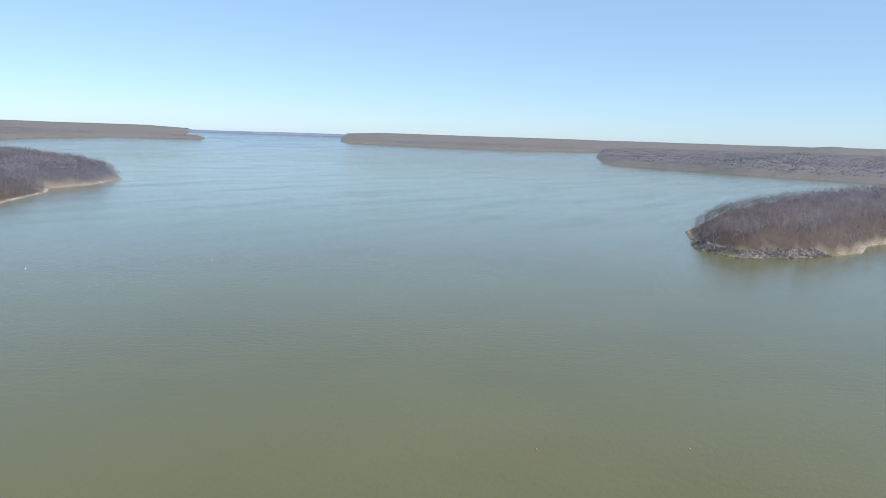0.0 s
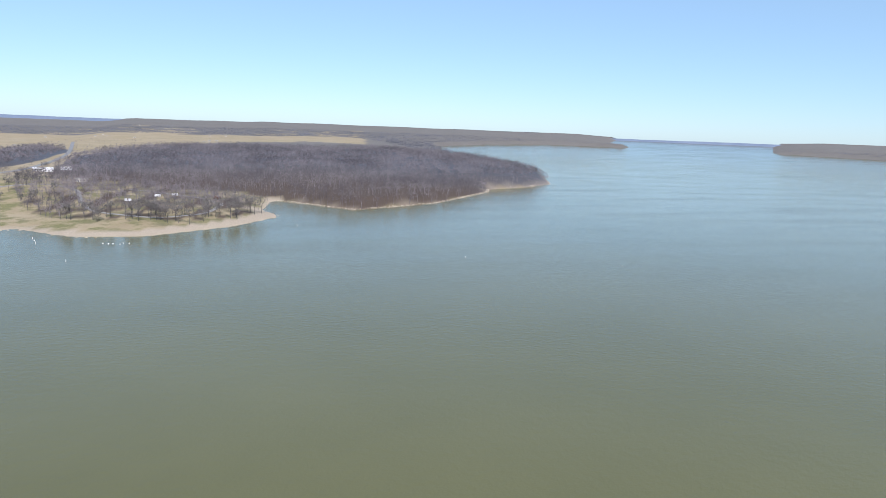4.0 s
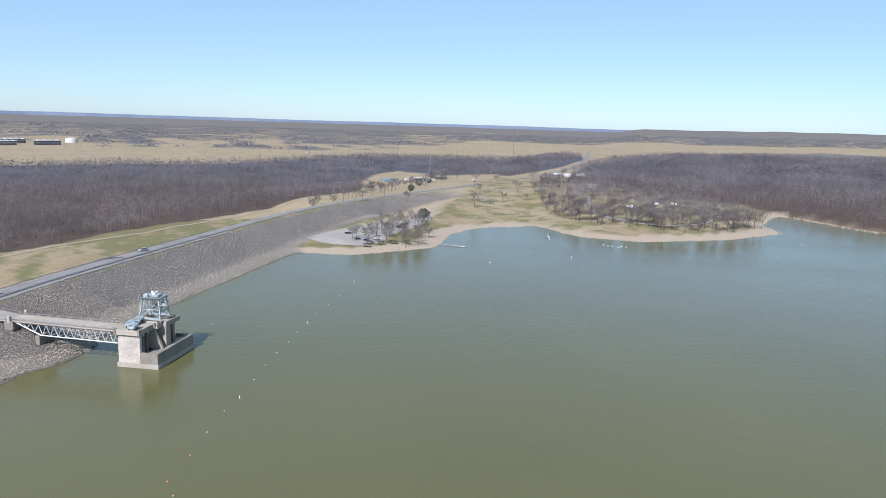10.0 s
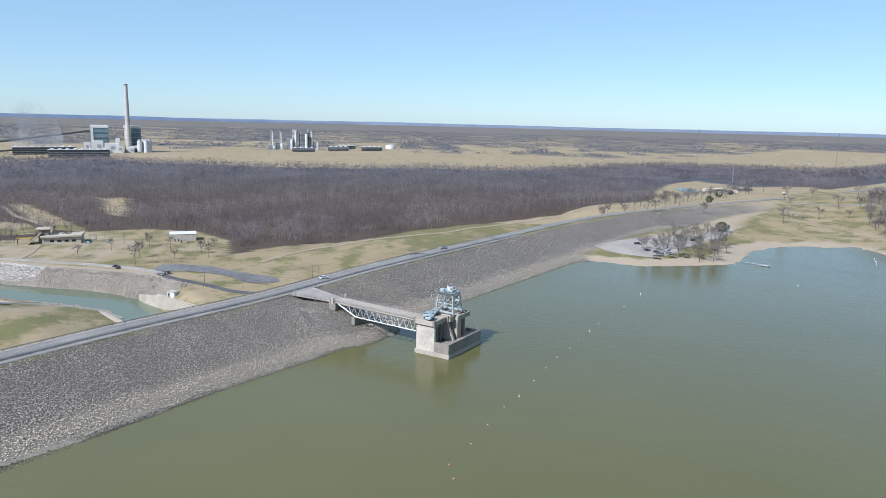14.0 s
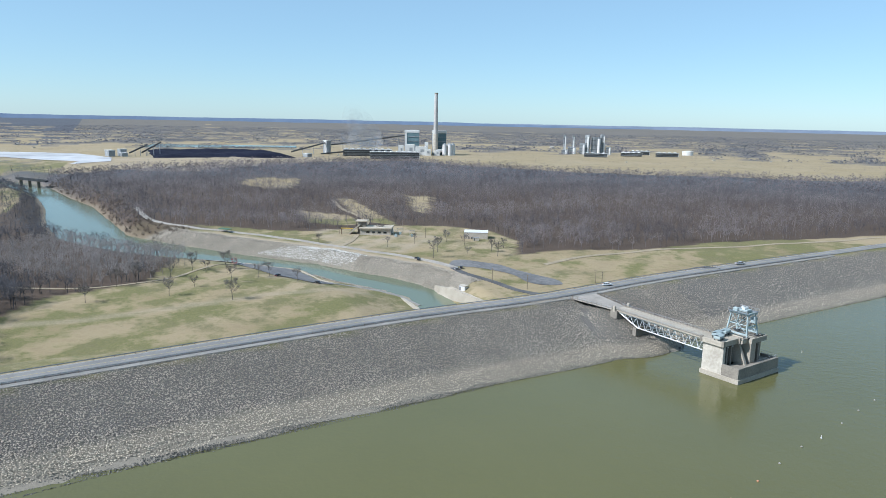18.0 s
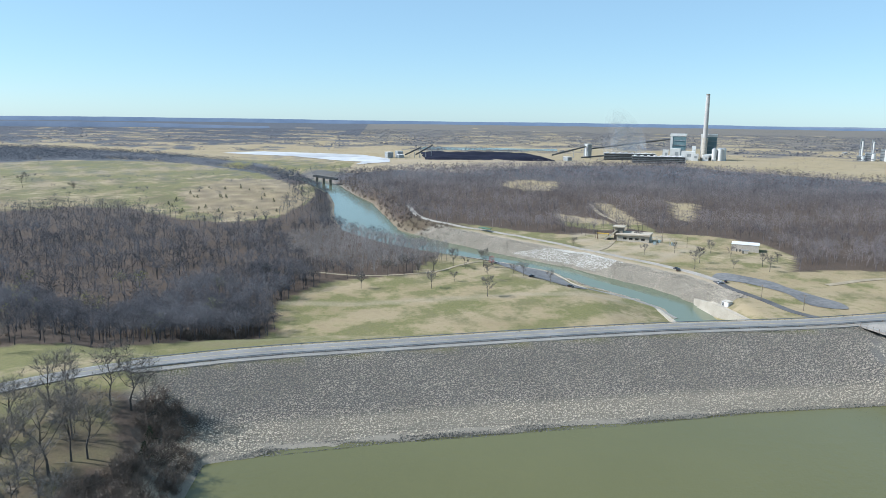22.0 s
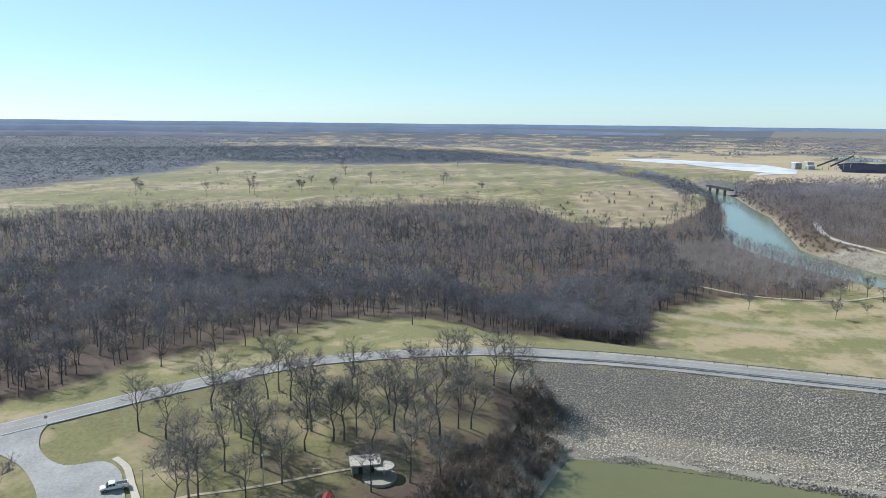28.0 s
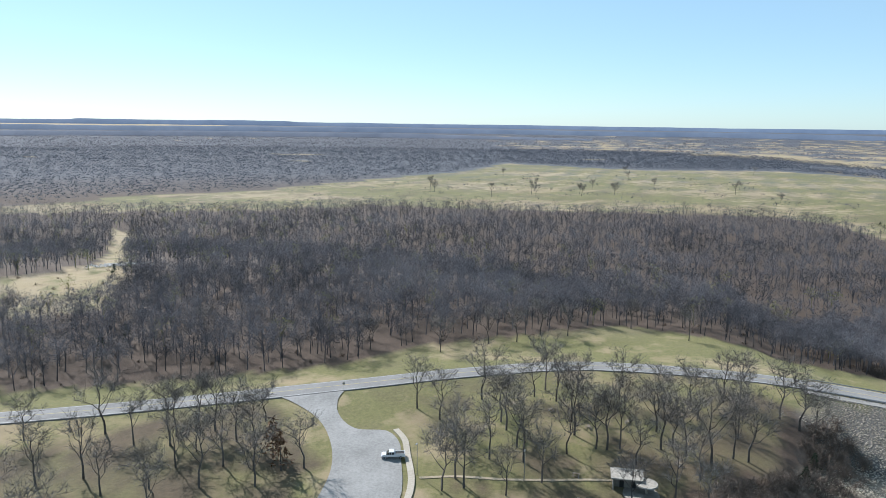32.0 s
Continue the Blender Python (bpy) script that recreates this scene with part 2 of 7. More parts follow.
FAR_WOODS = [[(2700, 1230), (2600, 820), (2460, 460), (2420, 130), (3000, -300), (4500, -300), (4600, 600), (3900, 1650), (3300, 1500)], [(3420, 2130), (3000, 2960), (3300, 3100), (3900, 2600), (4200, 1900), (3850, 1760)], [(1180, 3330), (1570, 3590), (1974, 3670), (2340, 3420), (2370, 3480), (2350, 3680), (1500, 4000), (1150, 3700)],
             [(-140, -940), (-332, -960), (-477, -970), (-696, -1025), (-942, -1080), (-1264, -1255), (-2000, -2050), (-3300, -3400), (-1000, -4200), (800, -3500), (900, -1500)],
             [(-1264, -1255), (-1390, -910), (-1640, -745), (-1560, -450), (-1275, -240), (-1085, -165), (-1110, -125), (-1310, -130), (-1560, -300), (-1900, -580), (-2250, -1050), (-2300, -1700), (-2000, -2050)]]



PALE_TREES = [(-474, -44), (-520, -80), (-600, -95), (-655, -52), (-612, 4), (-572, 34), (-528, 40), (-488, 22), (-466, -20)]


def riprap(x, y):
    """How far the dam's stone facing covers the ground, 0 to 1."""
    d, side, along = line_distance(x, y, ROAD)
    on = smooth(326, 348, along + 5 * wave(x, y, 13) + 6 * wave(x, y, 29, 1.0)) * smooth(1250, 1130, along) * (side < 0) * smooth(6.6, 7.4, d) * smooth(72 - 26 * smooth(410, 440, y), 66 - 26 * smooth(410, 440, y), d)
    on = np.maximum(on, (line_distance(x, y, [(-266, 195), (-246, 193)])[0] < 34) * (x > -260) * (np.abs(y - 193) > 4))
    rd, rside = river_edge(x, y)
    bank = (rside < 0) * smooth(-1, 1, rd) * (rd < 22) * (x < -405) * (x > -700)
    return np.maximum(on, bank)


def true_range(r):
    """How far the plain would lie if it were level: the climbing ground stands in for many miles."""
    return 93.0 * r / np.maximum(93.0 - bowl(r), 4.0)


def far_wood(x, y):
    """Woods and hedgerows on the far plain, thinning to lines with distance."""
    r = np.hypot(x, y)
    k = np.where(r > 2250, true_range(r) / np.maximum(r, 1.0), 1.0)
    fx, fy = x * k, y * k
    patch = wave(fx, fy, 760, 0.4) + 0.7 * wave(fx, fy, 310, 2.2) + 0.35 * wave(fx, fy, 120, 5.0)
    deep = np.zeros(x.shape, bool)
    for poly in FAR_WOODS:
        deep |= inside(x, y, poly)
    turn = 3000 * np.arctan2(x, y)
    lines = wave(turn, 4.5 * r, 800, 0.4) + 0.7 * wave(turn, 4.5 * r, 330, 2.2) + 0.4 * wave(turn, 4.5 * r, 150, 5.0)
    afar = smooth(2700, 3300, r)
    patch = patch * (1 - afar) + lines * afar
    plain = (r > 2250) & (0.75 * patch + 0.5 * wave(fx, fy, 210, 1.0) * (1 - afar) > 0.28 - 0.45 * smooth(2450, 3300, r) - 0.35 * smooth(3400, 4100, r) - 0.9 * smooth(4100, 4500, r) - 0.6 * smooth(0.22, 0.34, np.arctan2(x, y))) & ((y > -200) | (x < -1850)) & ~((x > -1000) & (x < 800) & (y < 3400))
    deep &= line_distance(x, y, RIVER)[0] > 24
    return (deep & (patch > -1.25)) | (plain & (shore_distance(x, y) > 20))


def cover(x, y, z):
    sd = shore_distance(x, y)
    r = np.hypot(x, y)
    wood = np.zeros(x.shape, bool)
    for poly in WOODS.values():
        wood |= inside(x, y, poly)
    wood |= far_wood(x, y) | ((r > 2000) & (x > 400) & (y > -400) & (np.arctan2(x, y) > 0.24))
    for poly in CLEARINGS:
        wood &= ~inside(x, y, poly)
    wood |= inside(x, y, [(-150, 760), (-110, 700), (-50, 672), (0, 664), (50, 705), (76, 745), (62, 850), (-30, 940), (-120, 960)]) & (wave(x, y, 40) > 0.1)
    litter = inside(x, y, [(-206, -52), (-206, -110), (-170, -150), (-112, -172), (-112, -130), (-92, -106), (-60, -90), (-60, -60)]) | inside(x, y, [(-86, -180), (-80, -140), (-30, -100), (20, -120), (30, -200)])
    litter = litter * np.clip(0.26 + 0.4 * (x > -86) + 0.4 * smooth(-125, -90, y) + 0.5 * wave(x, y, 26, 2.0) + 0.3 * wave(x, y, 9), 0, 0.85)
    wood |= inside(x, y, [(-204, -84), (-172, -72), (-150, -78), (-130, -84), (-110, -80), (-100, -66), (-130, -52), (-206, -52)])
    green = 0.55 + 0.3 * wave(x, y, 70, 0.5)
    meadow = (y > -60) & (y < 200) & (x < -300) & (x > -560)
    green = np.where(meadow, 0.37 + 0.34 * wave(x, y, 58, 3.0), green)
    green = np.where((x < -250) & (x > -330) & (y > -150) & (y < -40), 0.7, green)
    green = np.where((r > 700) & (y < -100), 0.45 + 0.3 * wave(x, y, 330) + 0.25 * wave(x, 2.5 * y, 150, 4.0), green)
    green = np.where((r > 1750) & (y < -100), 0.02 + 0.12 * wave(x, y, 500), green)
    green = np.where((r > 750) & (y >= -100), 0.02 + 0.12 * wave(x, y, 500), green)
    green = np.where((y < -50) & (y > -150) & (x > -215), 0.50 + 0.25 * wave(x, y, 33, 1.0), green)
    green = np.where((x > -260) & (y > 600) & (y < 1000), 0.30 + 0.3 * wave(x, y, 60), green)
    bare = np.where((sd > -5) & (sd < np.where((x > 100) | (y > 780), 6, np.where(y > 400, 19, 13))) & (z > -0.8) & (z < 6), 1.0, 0.0)
    bare = np.where((x < -240) & (y > 60) & (y < 400), 0.0, bare)
    rd, rside = river_edge(x, y)
    bare = np.maximum(bare, np.where(rside > 0, 0.8 * smooth(7, 3, rd), smooth(34, 24, rd) * smooth(-700, -640, x) + 0.3 * smooth(9, 4, rd) * smooth(-640, -700, x)) * (x < -330))
    bare = bare * np.where((rside < 0) & (x > -440) & (x < -330), 0.0, 1.0)
    bare = np.where(r > 2000, 0.0, np.where(x > 500, 0.35 * bare, np.where((x > 120) & (y > 650), 0.45 * bare, bare)))
    bare = np.maximum(bare, 0.4 * smooth(6, 3, line_distance(x, y, [(-393, -65), (-395, -21), (-405, 26), (-416, 78), (-418, 115), (-410, 135)])[0]))
    open_track = inside(x, y, CLEARINGS[0])
    green = np.where(open_track, 0.18 + 0.4 * wave(x, y, 28), green)
    bare = np.maximum(bare, open_track * np.clip(0.2 * wave(x, y, 17), 0, 0.3))
    wood = np.maximum(wood, 0.85 * (rside < 0) * smooth(48, 36, rd) * smooth(-670, -700, x) * (x > -1400))
    brown = inside(x, y, [(-720, -175), (-757, -115), (-914, -118), (-1173, -180), (-1190, -280), (-950, -290), (-800, -230)])
    green = np.where(brown, 0.05, green)
    wood = np.maximum(wood, brown * np.clip(0.3 + 0.5 * wave(x, y, 45), 0, 0.7))
    drift = ((np.hypot(x, y) > 700) & (np.hypot(x, y) < 1900) & (y < -150)) * np.clip(0.12 + 0.42 * wave(x, 2.5 * y, 130, 2.0) + 0.2 * wave(x, y, 37), 0, 0.55)
    wood = np.maximum(wood, drift)
    wood = np.where((r > 2250) & (y > -200), 0.7 * wood, wood)
    yard = inside(x, y, [(-660, 160), (-560, 158), (-515, 200), (-560, 262), (-640, 245)])
    bare = np.maximum(bare, yard * np.clip(0.35 + 0.6 * wave(x, y, 33, 2.0), 0, 0.8))
    bare = np.maximum(bare, inside(x, y, PARK_GRAVEL) * 0.8)
    bare = np.maximum(bare, inside(x, y, [(-268, 480), (-258, 560), (-256, 680), (-264, 800), (-244, 812), (-234, 720), (-226, 640), (-222, 590), (-240, 540)]) * np.clip(0.65 + 0.3 * wave(x, y, 25), 0, 0.9))
    green = np.where((x < -360) & (x > -490) & (y > 195) & (y < 420), 0.22 + 0.3 * wave(x, y, 46), green)
    bare = np.maximum(bare, inside(x, y, [(-1750, -70), (-1480, -40), (-1360, 25), (-1320, 107), (-1440, 235), (-1540, 360), (-1690, 450), (-1800, 460)]) * np.clip(0.5 + 0.5 * wave(x, y, 90), 0, 0.9))
    green = np.where((x < -480) & (x > -680) & (y > 150) & (y < 320), 0.30 + 0.3 * wave(x, y, 40), green)
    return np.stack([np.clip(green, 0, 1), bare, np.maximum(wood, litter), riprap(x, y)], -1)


m, n, l, b = material("ground_cover", 0.95)
at = n.new("ShaderNodeAttribute")
at.attribute_name = "cover"
sep = n.new("ShaderNodeSeparateColor")
l.new(at.outputs["Color"], sep.inputs[0])
n1, n2, n3 = noise_node(n, l, 0.9, 12, 0.75), noise_node(n, l, 0.07, 8, 0.7), noise_node(n, l, 0.008, 6)
green = mix(n, l, ramp(n, l, n1.outputs[0], 0.3, 0.7), (0.100, 0.100, 0.031), (0.205, 0.190, 0.068))
dry = mix(n, l, ramp(n, l, n2.outputs[0], 0.35, 0.65), (0.240, 0.186, 0.098), (0.385, 0.305, 0.170))
dry = mix(n, l, ramp(n, l, n3.outputs[0], 0.4, 0.65), dry, (0.345, 0.278, 0.172))
bare = mix(n, l, ramp(n, l, n1.outputs[0], 0.3, 0.7), (0.28, 0.226, 0.155), (0.47, 0.392, 0.284))
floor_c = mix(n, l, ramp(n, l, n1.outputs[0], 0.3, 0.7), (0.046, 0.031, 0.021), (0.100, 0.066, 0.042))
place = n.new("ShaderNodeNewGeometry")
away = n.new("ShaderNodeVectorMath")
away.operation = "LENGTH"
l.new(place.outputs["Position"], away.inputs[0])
# blue-grey haze painted into the woodland floor, blended in with distance
haze_floor = mix(n, l, ramp(n, l, n2.outputs[0], 0.3, 0.7), (0.056, 0.063, 0.078), (0.094, 0.101, 0.118))
floor_c = mix(n, l, ramp(n, l, away.outputs["Value"], 1000, 1400), floor_c, haze_floor)
ga = n.new("ShaderNodeMath")
ga.operation = "ADD"
l.new(sep.outputs[0], ga.inputs[0])
l.new(ramp(n, l, n2.outputs[0], 0.28, 0.72), ga.inputs[1])
c1 = mix(n, l, ramp(n, l, ga.outputs[0], 0.66, 1.02), dry, green)
patchy = noise_node(n, l, 0.035, 7, 0.68)
worn = n.new("ShaderNodeMath")
worn.operation = "MULTIPLY"
worn.inputs[1].default_value = 0.55
l.new(ramp(n, l, patchy.outputs[0], 0.5, 0.72), worn.inputs[0])
c1 = mix(n, l, worn.outputs[0], c1, (0.175, 0.138, 0.085))
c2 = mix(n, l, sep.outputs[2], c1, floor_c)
c3 = mix(n, l, sep.outputs[1], c2, bare)
# ground between the facing stones, darkened to paint the shade in their gaps
stone = mix(n, l, ramp(n, l, noise_node(n, l, 1.6, 4).outputs[0], 0.35, 0.65), (0.092, 0.087, 0.078), (0.170, 0.160, 0.142))
level = n.new("ShaderNodeSeparateXYZ")
l.new(place.outputs["Position"], level.inputs[0])
stone = mix(n, l, ramp(n, l, level.outputs["Z"], 4.4, 3.2), stone, mix(n, l, ramp(n, l, n1.outputs[0], 0.3, 0.7), (0.18, 0.162, 0.13), (0.30, 0.27, 0.215)))
l.new(mix(n, l, at.outputs["Alpha"], c3, stone), b.inputs["Base Color"])
bump(n, l, b, n1.outputs[0], 0.6, 0.3)
MAT_GROUND = m

ground = mesh_from("ground", np.stack([gx, gy, gz], -1).reshape(-1, 3), grid_faces(*gx.shape), MAT_GROUND, None, True)
att = ground.data.color_attributes.new("cover", "FLOAT_COLOR", "POINT")
att.data.foreach_set("color", cover(gx, gy, gz).astype(np.float32).ravel())
tagged(ground, "rolling winter land with dry grass, woodland floor and sandy shores", "ground", kind="structure")

# the lake
m, n, l, b = material("lake_water", 0.09)
b.inputs["IOR"].default_value = 1.33
w1, w2, w3 = noise_node(n, l, 0.9, 4), noise_node(n, l, 0.006, 5), noise_node(n, l, 0.12, 3)
l.new(mix(n, l, ramp(n, l, w2.outputs[0], 0.35, 0.65), (0.114, 0.112, 0.044), (0.132, 0.128, 0.052)), b.inputs["Base Color"])
streak = n.new("ShaderNodeMapping")
l.new(n.new("ShaderNodeNewGeometry").outputs["Position"], streak.inputs[0])
streak.inputs["Rotation"].default_value[2], streak.inputs["Scale"].default_value = 0.5, (0.35, 1.6, 1.0)
slick = noise_node(n, l, 0.011, 6, 0.62, streak.outputs[0])
rough = n.new("ShaderNodeMapRange")
rough.inputs["From Min"].default_value, rough.inputs["From Max"].default_value, rough.inputs["To Min"].default_value, rough.inputs["To Max"].default_value = 0.40, 0.64, 0.07, 0.15
l.new(slick.outputs[0], rough.inputs["Value"])
l.new(rough.outputs[0], b.inputs["Roughness"])
chop = n.new("ShaderNodeMath")
chop.operation = "MULTIPLY_ADD"
chop.inputs[1].default_value = 2.2
l.new(noise_node(n, l, 0.28, 3).outputs[0], chop.inputs[0])
l.new(w1.outputs[0], chop.inputs[2])
bump(n, l, b, chop.outputs[0], 0.32, 0.18)
MAT_LAKE = m
rr = np.concatenate([np.linspace(0, 1500, 110), np.linspace(1530, 4890, 100)])
wr, wa = np.meshgrid(rr, np.linspace(0, 2 * math.pi, 257), indexing="ij")
lx, ly = wr * np.sin(wa), wr * np.cos(wa)
faces = grid_faces(*wr.shape)[:, ::-1]
mid = shore_distance(lx.ravel()[faces].mean(1), ly.ravel()[faces].mean(1))
lake = mesh_from("lake_water", np.stack([lx, ly, bowl(wr)], -1).reshape(-1, 3), faces[mid < np.where(wr.ravel()[faces[:, 0]] > 900, 90, 32)], MAT_LAKE, None, True)
tagged(lake, "murky olive-green lake with small wind ripples", "lake", kind="structure")


# ---- building helpers ----
def thing(name, label, category, loc=(0, 0, 0), turn=0.0, group="", kind=""):
    ob = new(name)
    ob.matrix_world = pose(*loc, 0, 0, turn)
    ob.empty_display_size = 0.5
    return tagged(ob, label, category, group, kind)


def part(name, bm, mat, parent=None, label="", smooth_faces=False):
    me = bpy.data.meshes.new(name)
    bmesh.ops.recalc_face_normals(bm, faces=bm.faces)
    bm.to_mesh(me)
    bm.free()
    me.materials.append(mat)
    if smooth_faces:
        me.polygons.foreach_set("use_smooth", np.ones(len(me.polygons), bool))
    ob = new(name, me)
    ob.parent = parent
    return tagged(ob, label) if label else ob


def again(ob, parent, loc=(0, 0, 0), turn=0.0):
    """The same part once more, sharing its mesh."""
    o = ob.copy()
    scene.collection.objects.link(o)
    o.parent = parent
    o.matrix_basis = pose(*loc, 0, 0, turn)
    return o


def cuboid(bm, c, s, turn=0.0, bevel=0.0):
    m = Matrix.Translation(c) @ Matrix.Rotation(radians(turn), 4, "Z") @ Matrix.Diagonal((*s, 1))
    r = bmesh.ops.create_cube(bm, size=1, matrix=m)
    if bevel:
        es = list({e for v in r["verts"] for e in v.link_edges})
        bmesh.ops.bevel(bm, geom=es, offset=bevel, segments=1, affect="EDGES")
    return bm


def block(c, s, turn=0.0, bevel=0.0):
    return cuboid(bmesh.new(), c, s, turn, bevel)


def tube(bm, p, q, r, r2=None, n=8):
    p, q = Vector(p), Vector(q)
    d = q - p
    m = Matrix.Translation((p + q) / 2) @ d.to_track_quat("Z", "Y").to_matrix().to_4x4()
    bmesh.ops.create_cone(bm, cap_ends=True, segments=n, radius1=r, radius2=r if r2 is None else r2, depth=d.length, matrix=m)
    return bm


def rod(p, q, r, r2=None, n=8):
    return tube(bmesh.new(), p, q, r, r2, n)


def prism(bm, outline, z0, z1):
    """An upright prism; z0 and z1 may be functions of x, y."""
    f0 = z0 if callable(z0) else lambda x, y: z0
    f1 = z1 if callable(z1) else lambda x, y: z1
    lo = [bm.verts.new((x, y, f0(x, y))) for x, y in outline]
    hi = [bm.verts.new((x, y, f1(x, y))) for x, y in outline]
    bm.faces.new(lo[::-1])
    bm.faces.new(hi)
    k = len(outline)
    for i in range(k):
        bm.faces.new((lo[i], lo[(i + 1) % k], hi[(i + 1) % k], hi[i]))
    return bm


def slab_faces(bm, pts, thick_dir):
    """A plate: the corners pts, thickened along a vector."""
    t = Vector(thick_dir)
    a = [bm.verts.new(Vector(p)) for p in pts]
    b = [bm.verts.new(Vector(p) + t) for p in pts]
    bm.faces.new(a)
    bm.faces.new(b[::-1])
    for i in range(len(a)):
        j = (i + 1) % len(a)
        bm.faces.new((a[i], b[i], b[j], a[j]))
    return bm


def eased(line, step=4.0):
    """Points along a smooth curve through the corners of a line, and its headings."""
    p = np.array(line, float)
    q = np.vstack([2 * p[0] - p[1], p, 2 * p[-1] - p[-2]])
    out = []
    for i in range(1, len(q) - 2):
        k = max(2, int(np.linalg.norm(q[i + 1] - q[i]) / step))
        for u in np.arange(k) / k:
            a, b, c, d = q[i - 1 : i + 3]
            out.append(0.5 * (2 * b + (c - a) * u + (2 * a - 5 * b + 4 * c - d) * u**2 + (3 * b - a - 3 * c + d) * u**3))
    out.append(p[-1])
    out = np.array(out)
    t = np.gradient(out, axis=0)
    t /= np.linalg.norm(t, axis=1)[:, None]
    return out, t


def ribbon(name, line, width, mat, lift=0.15, offset=0.0, level=None, step=4.0, sink=0.7, parent=None, gaps=0.0):
    """A strip of paving along a line, with its sides let into the ground. gaps: length of dashes."""
    c, t = eased(line, step)
    nrm = np.stack([t[:, 1], -t[:, 0]], 1)
    c = c + nrm * offset
    a, b = c - nrm * width / 2, c + nrm * width / 2
    za, zb, zc = height(a[:, 0], a[:, 1]), height(b[:, 0], b[:, 1]), height(c[:, 0], c[:, 1])
    z = np.maximum(np.maximum(za, zb), zc) if level is None else level(c[:, 0], c[:, 1])
    z = z + lift
    rows = [np.column_stack([a, z - sink]), np.column_stack([a, z]), np.column_stack([c, z + width * 0.008]), np.column_stack([b, z]), np.column_stack([b, z - sink])]
    v = np.stack(rows, 1).reshape(-1, 3)
    f = grid_faces(len(c), 5)
    if gaps:
        f = f[(np.arange(len(f)) // 4) % 2 == 0]
    return mesh_from(name, v, f, mat, parent)


def crest_level(x, y):
    d, side, along = line_distance(x, y, ROAD)
    r = np.hypot(x, y)
    return 15.0 - 1.5 * smooth(600, 250, along) + 2.0 * smooth(1080, 1450, along) + 0.5 * smooth(1450, 1900, along) + bowl(r)


def draped(name, outline, mat, lift=0.2, cell=3.0, parent=None):
    """A sheet of paving of any outline that follows the ground."""
    from_edge = []
    for (ax, ay), (bx, by) in zip(outline, outline[1:] + outline[:1]):
        k = max(1, int(math.hypot(bx - ax, by - ay) / cell))
        from_edge += [(ax + (bx - ax) * i / k, ay + (by - ay) * i / k) for i in range(k)]
    xs, ys = [p[0] for p in outline], [p[1] for p in outline]
    px, py = np.meshgrid(np.arange(min(xs), max(xs), cell), np.arange(min(ys), max(ys), cell))
    px, py = px.ravel(), py.ravel()
    near = line_distance(px, py, outline, True)[0] > cell * 0.5
    ok = inside(px, py, outline) & near
    pts = [Vector(p) for p in from_edge] + [Vector((a, b)) for a, b in zip(px[ok], py[ok])]
    edges = [(i, (i + 1) % len(from_edge)) for i in range(len(from_edge))]
    from mathutils import geometry
    vs, _, fs, *_ = geometry.delaunay_2d_cdt(pts, edges, [list(range(len(from_edge)))], 1, 0.001)
    arr = np.array([(v.x, v.y) for v in vs])
    z = height(arr[:, 0], arr[:, 1]) + lift
    tri = np.array([f for f in fs if len(f) == 3])
    return mesh_from(name, np.column_stack([arr, z]), tri, mat, parent, True)


def scatter(outline, spacing, rng):
    """Uneven places inside an outline."""
    xs, ys = [p[0] for p in outline], [p[1] for p in outline]
    x, y = np.meshgrid(np.arange(min(xs), max(xs), spacing), np.arange(min(ys), max(ys), spacing))
    x, y = x.ravel(), y.ravel()
    x, y = x + rng.uniform(-0.5, 0.5, len(x)) * spacing, y + rng.uniform(-0.5, 0.5, len(y)) * spacing
    ok = inside(x, y, outline)
    return x[ok], y[ok]


ASPHALT = two_scale("worn_asphalt", (0.165, 0.162, 0.155), (0.265, 0.26, 0.25), 2.5, 0.08, 0.9)
ASPHALT_DARK = two_scale("dark_asphalt", (0.055, 0.055, 0.06), (0.12, 0.12, 0.12), 2.0, 0.1, 0.9)
LOT = two_scale("pale_asphalt", (0.21, 0.207, 0.196), (0.33, 0.325, 0.31), 1.5, 0.09, 0.92)
WORN_LOT = two_scale("patched_grey_asphalt", (0.105, 0.105, 0.108), (0.21, 0.208, 0.205), 0.35, 0.05, 0.92)
GREY_GRAVEL = two_scale("grey_gravel", (0.245, 0.226, 0.198), (0.39, 0.365, 0.322), 1.5, 0.06, 0.95, relief=0.6)
GRAVEL = two_scale("pale_gravel", (0.26, 0.235, 0.205), (0.42, 0.39, 0.345), 4.0, 0.12, 0.95, relief=0.6)
VERGE = two_scale("grey_verge_gravel", (0.19, 0.182, 0.165), (0.30, 0.288, 0.262), 2.0, 0.08, 0.95, relief=0.6)
TRACK = two_scale("earth_track", (0.25, 0.205, 0.135), (0.38, 0.318, 0.222), 2.0, 0.1, 0.95)
WHITE_LINE = two_scale("white_road_paint", (0.30, 0.30, 0.29), (0.50, 0.50, 0.48), 6.0, 0.3, 0.7)
YELLOW_LINE = two_scale("yellow_road_paint", (0.34, 0.28, 0.12), (0.46, 0.38, 0.18), 6.0, 0.3, 0.7)
CONCRETE = two_scale("weathered_concrete", (0.34, 0.302, 0.242), (0.47, 0.425, 0.35), 1.6, 0.10, 0.9, relief=0.25)
CONCRETE_DARK = two_scale("stained_concrete", (0.185, 0.166, 0.138), (0.31, 0.28, 0.232), 1.4, 0.12, 0.92, relief=0.25)
PALE_CONCRETE = two_scale("pale_concrete", (0.40, 0.365, 0.305), (0.60, 0.555, 0.475), 1.0, 0.2, 0.9)
STEEL_PALE = two_scale("pale_grey_green_paint", (0.30, 0.375, 0.385), (0.46, 0.54, 0.545), 1.5, 0.3, 0.5, 0.1)
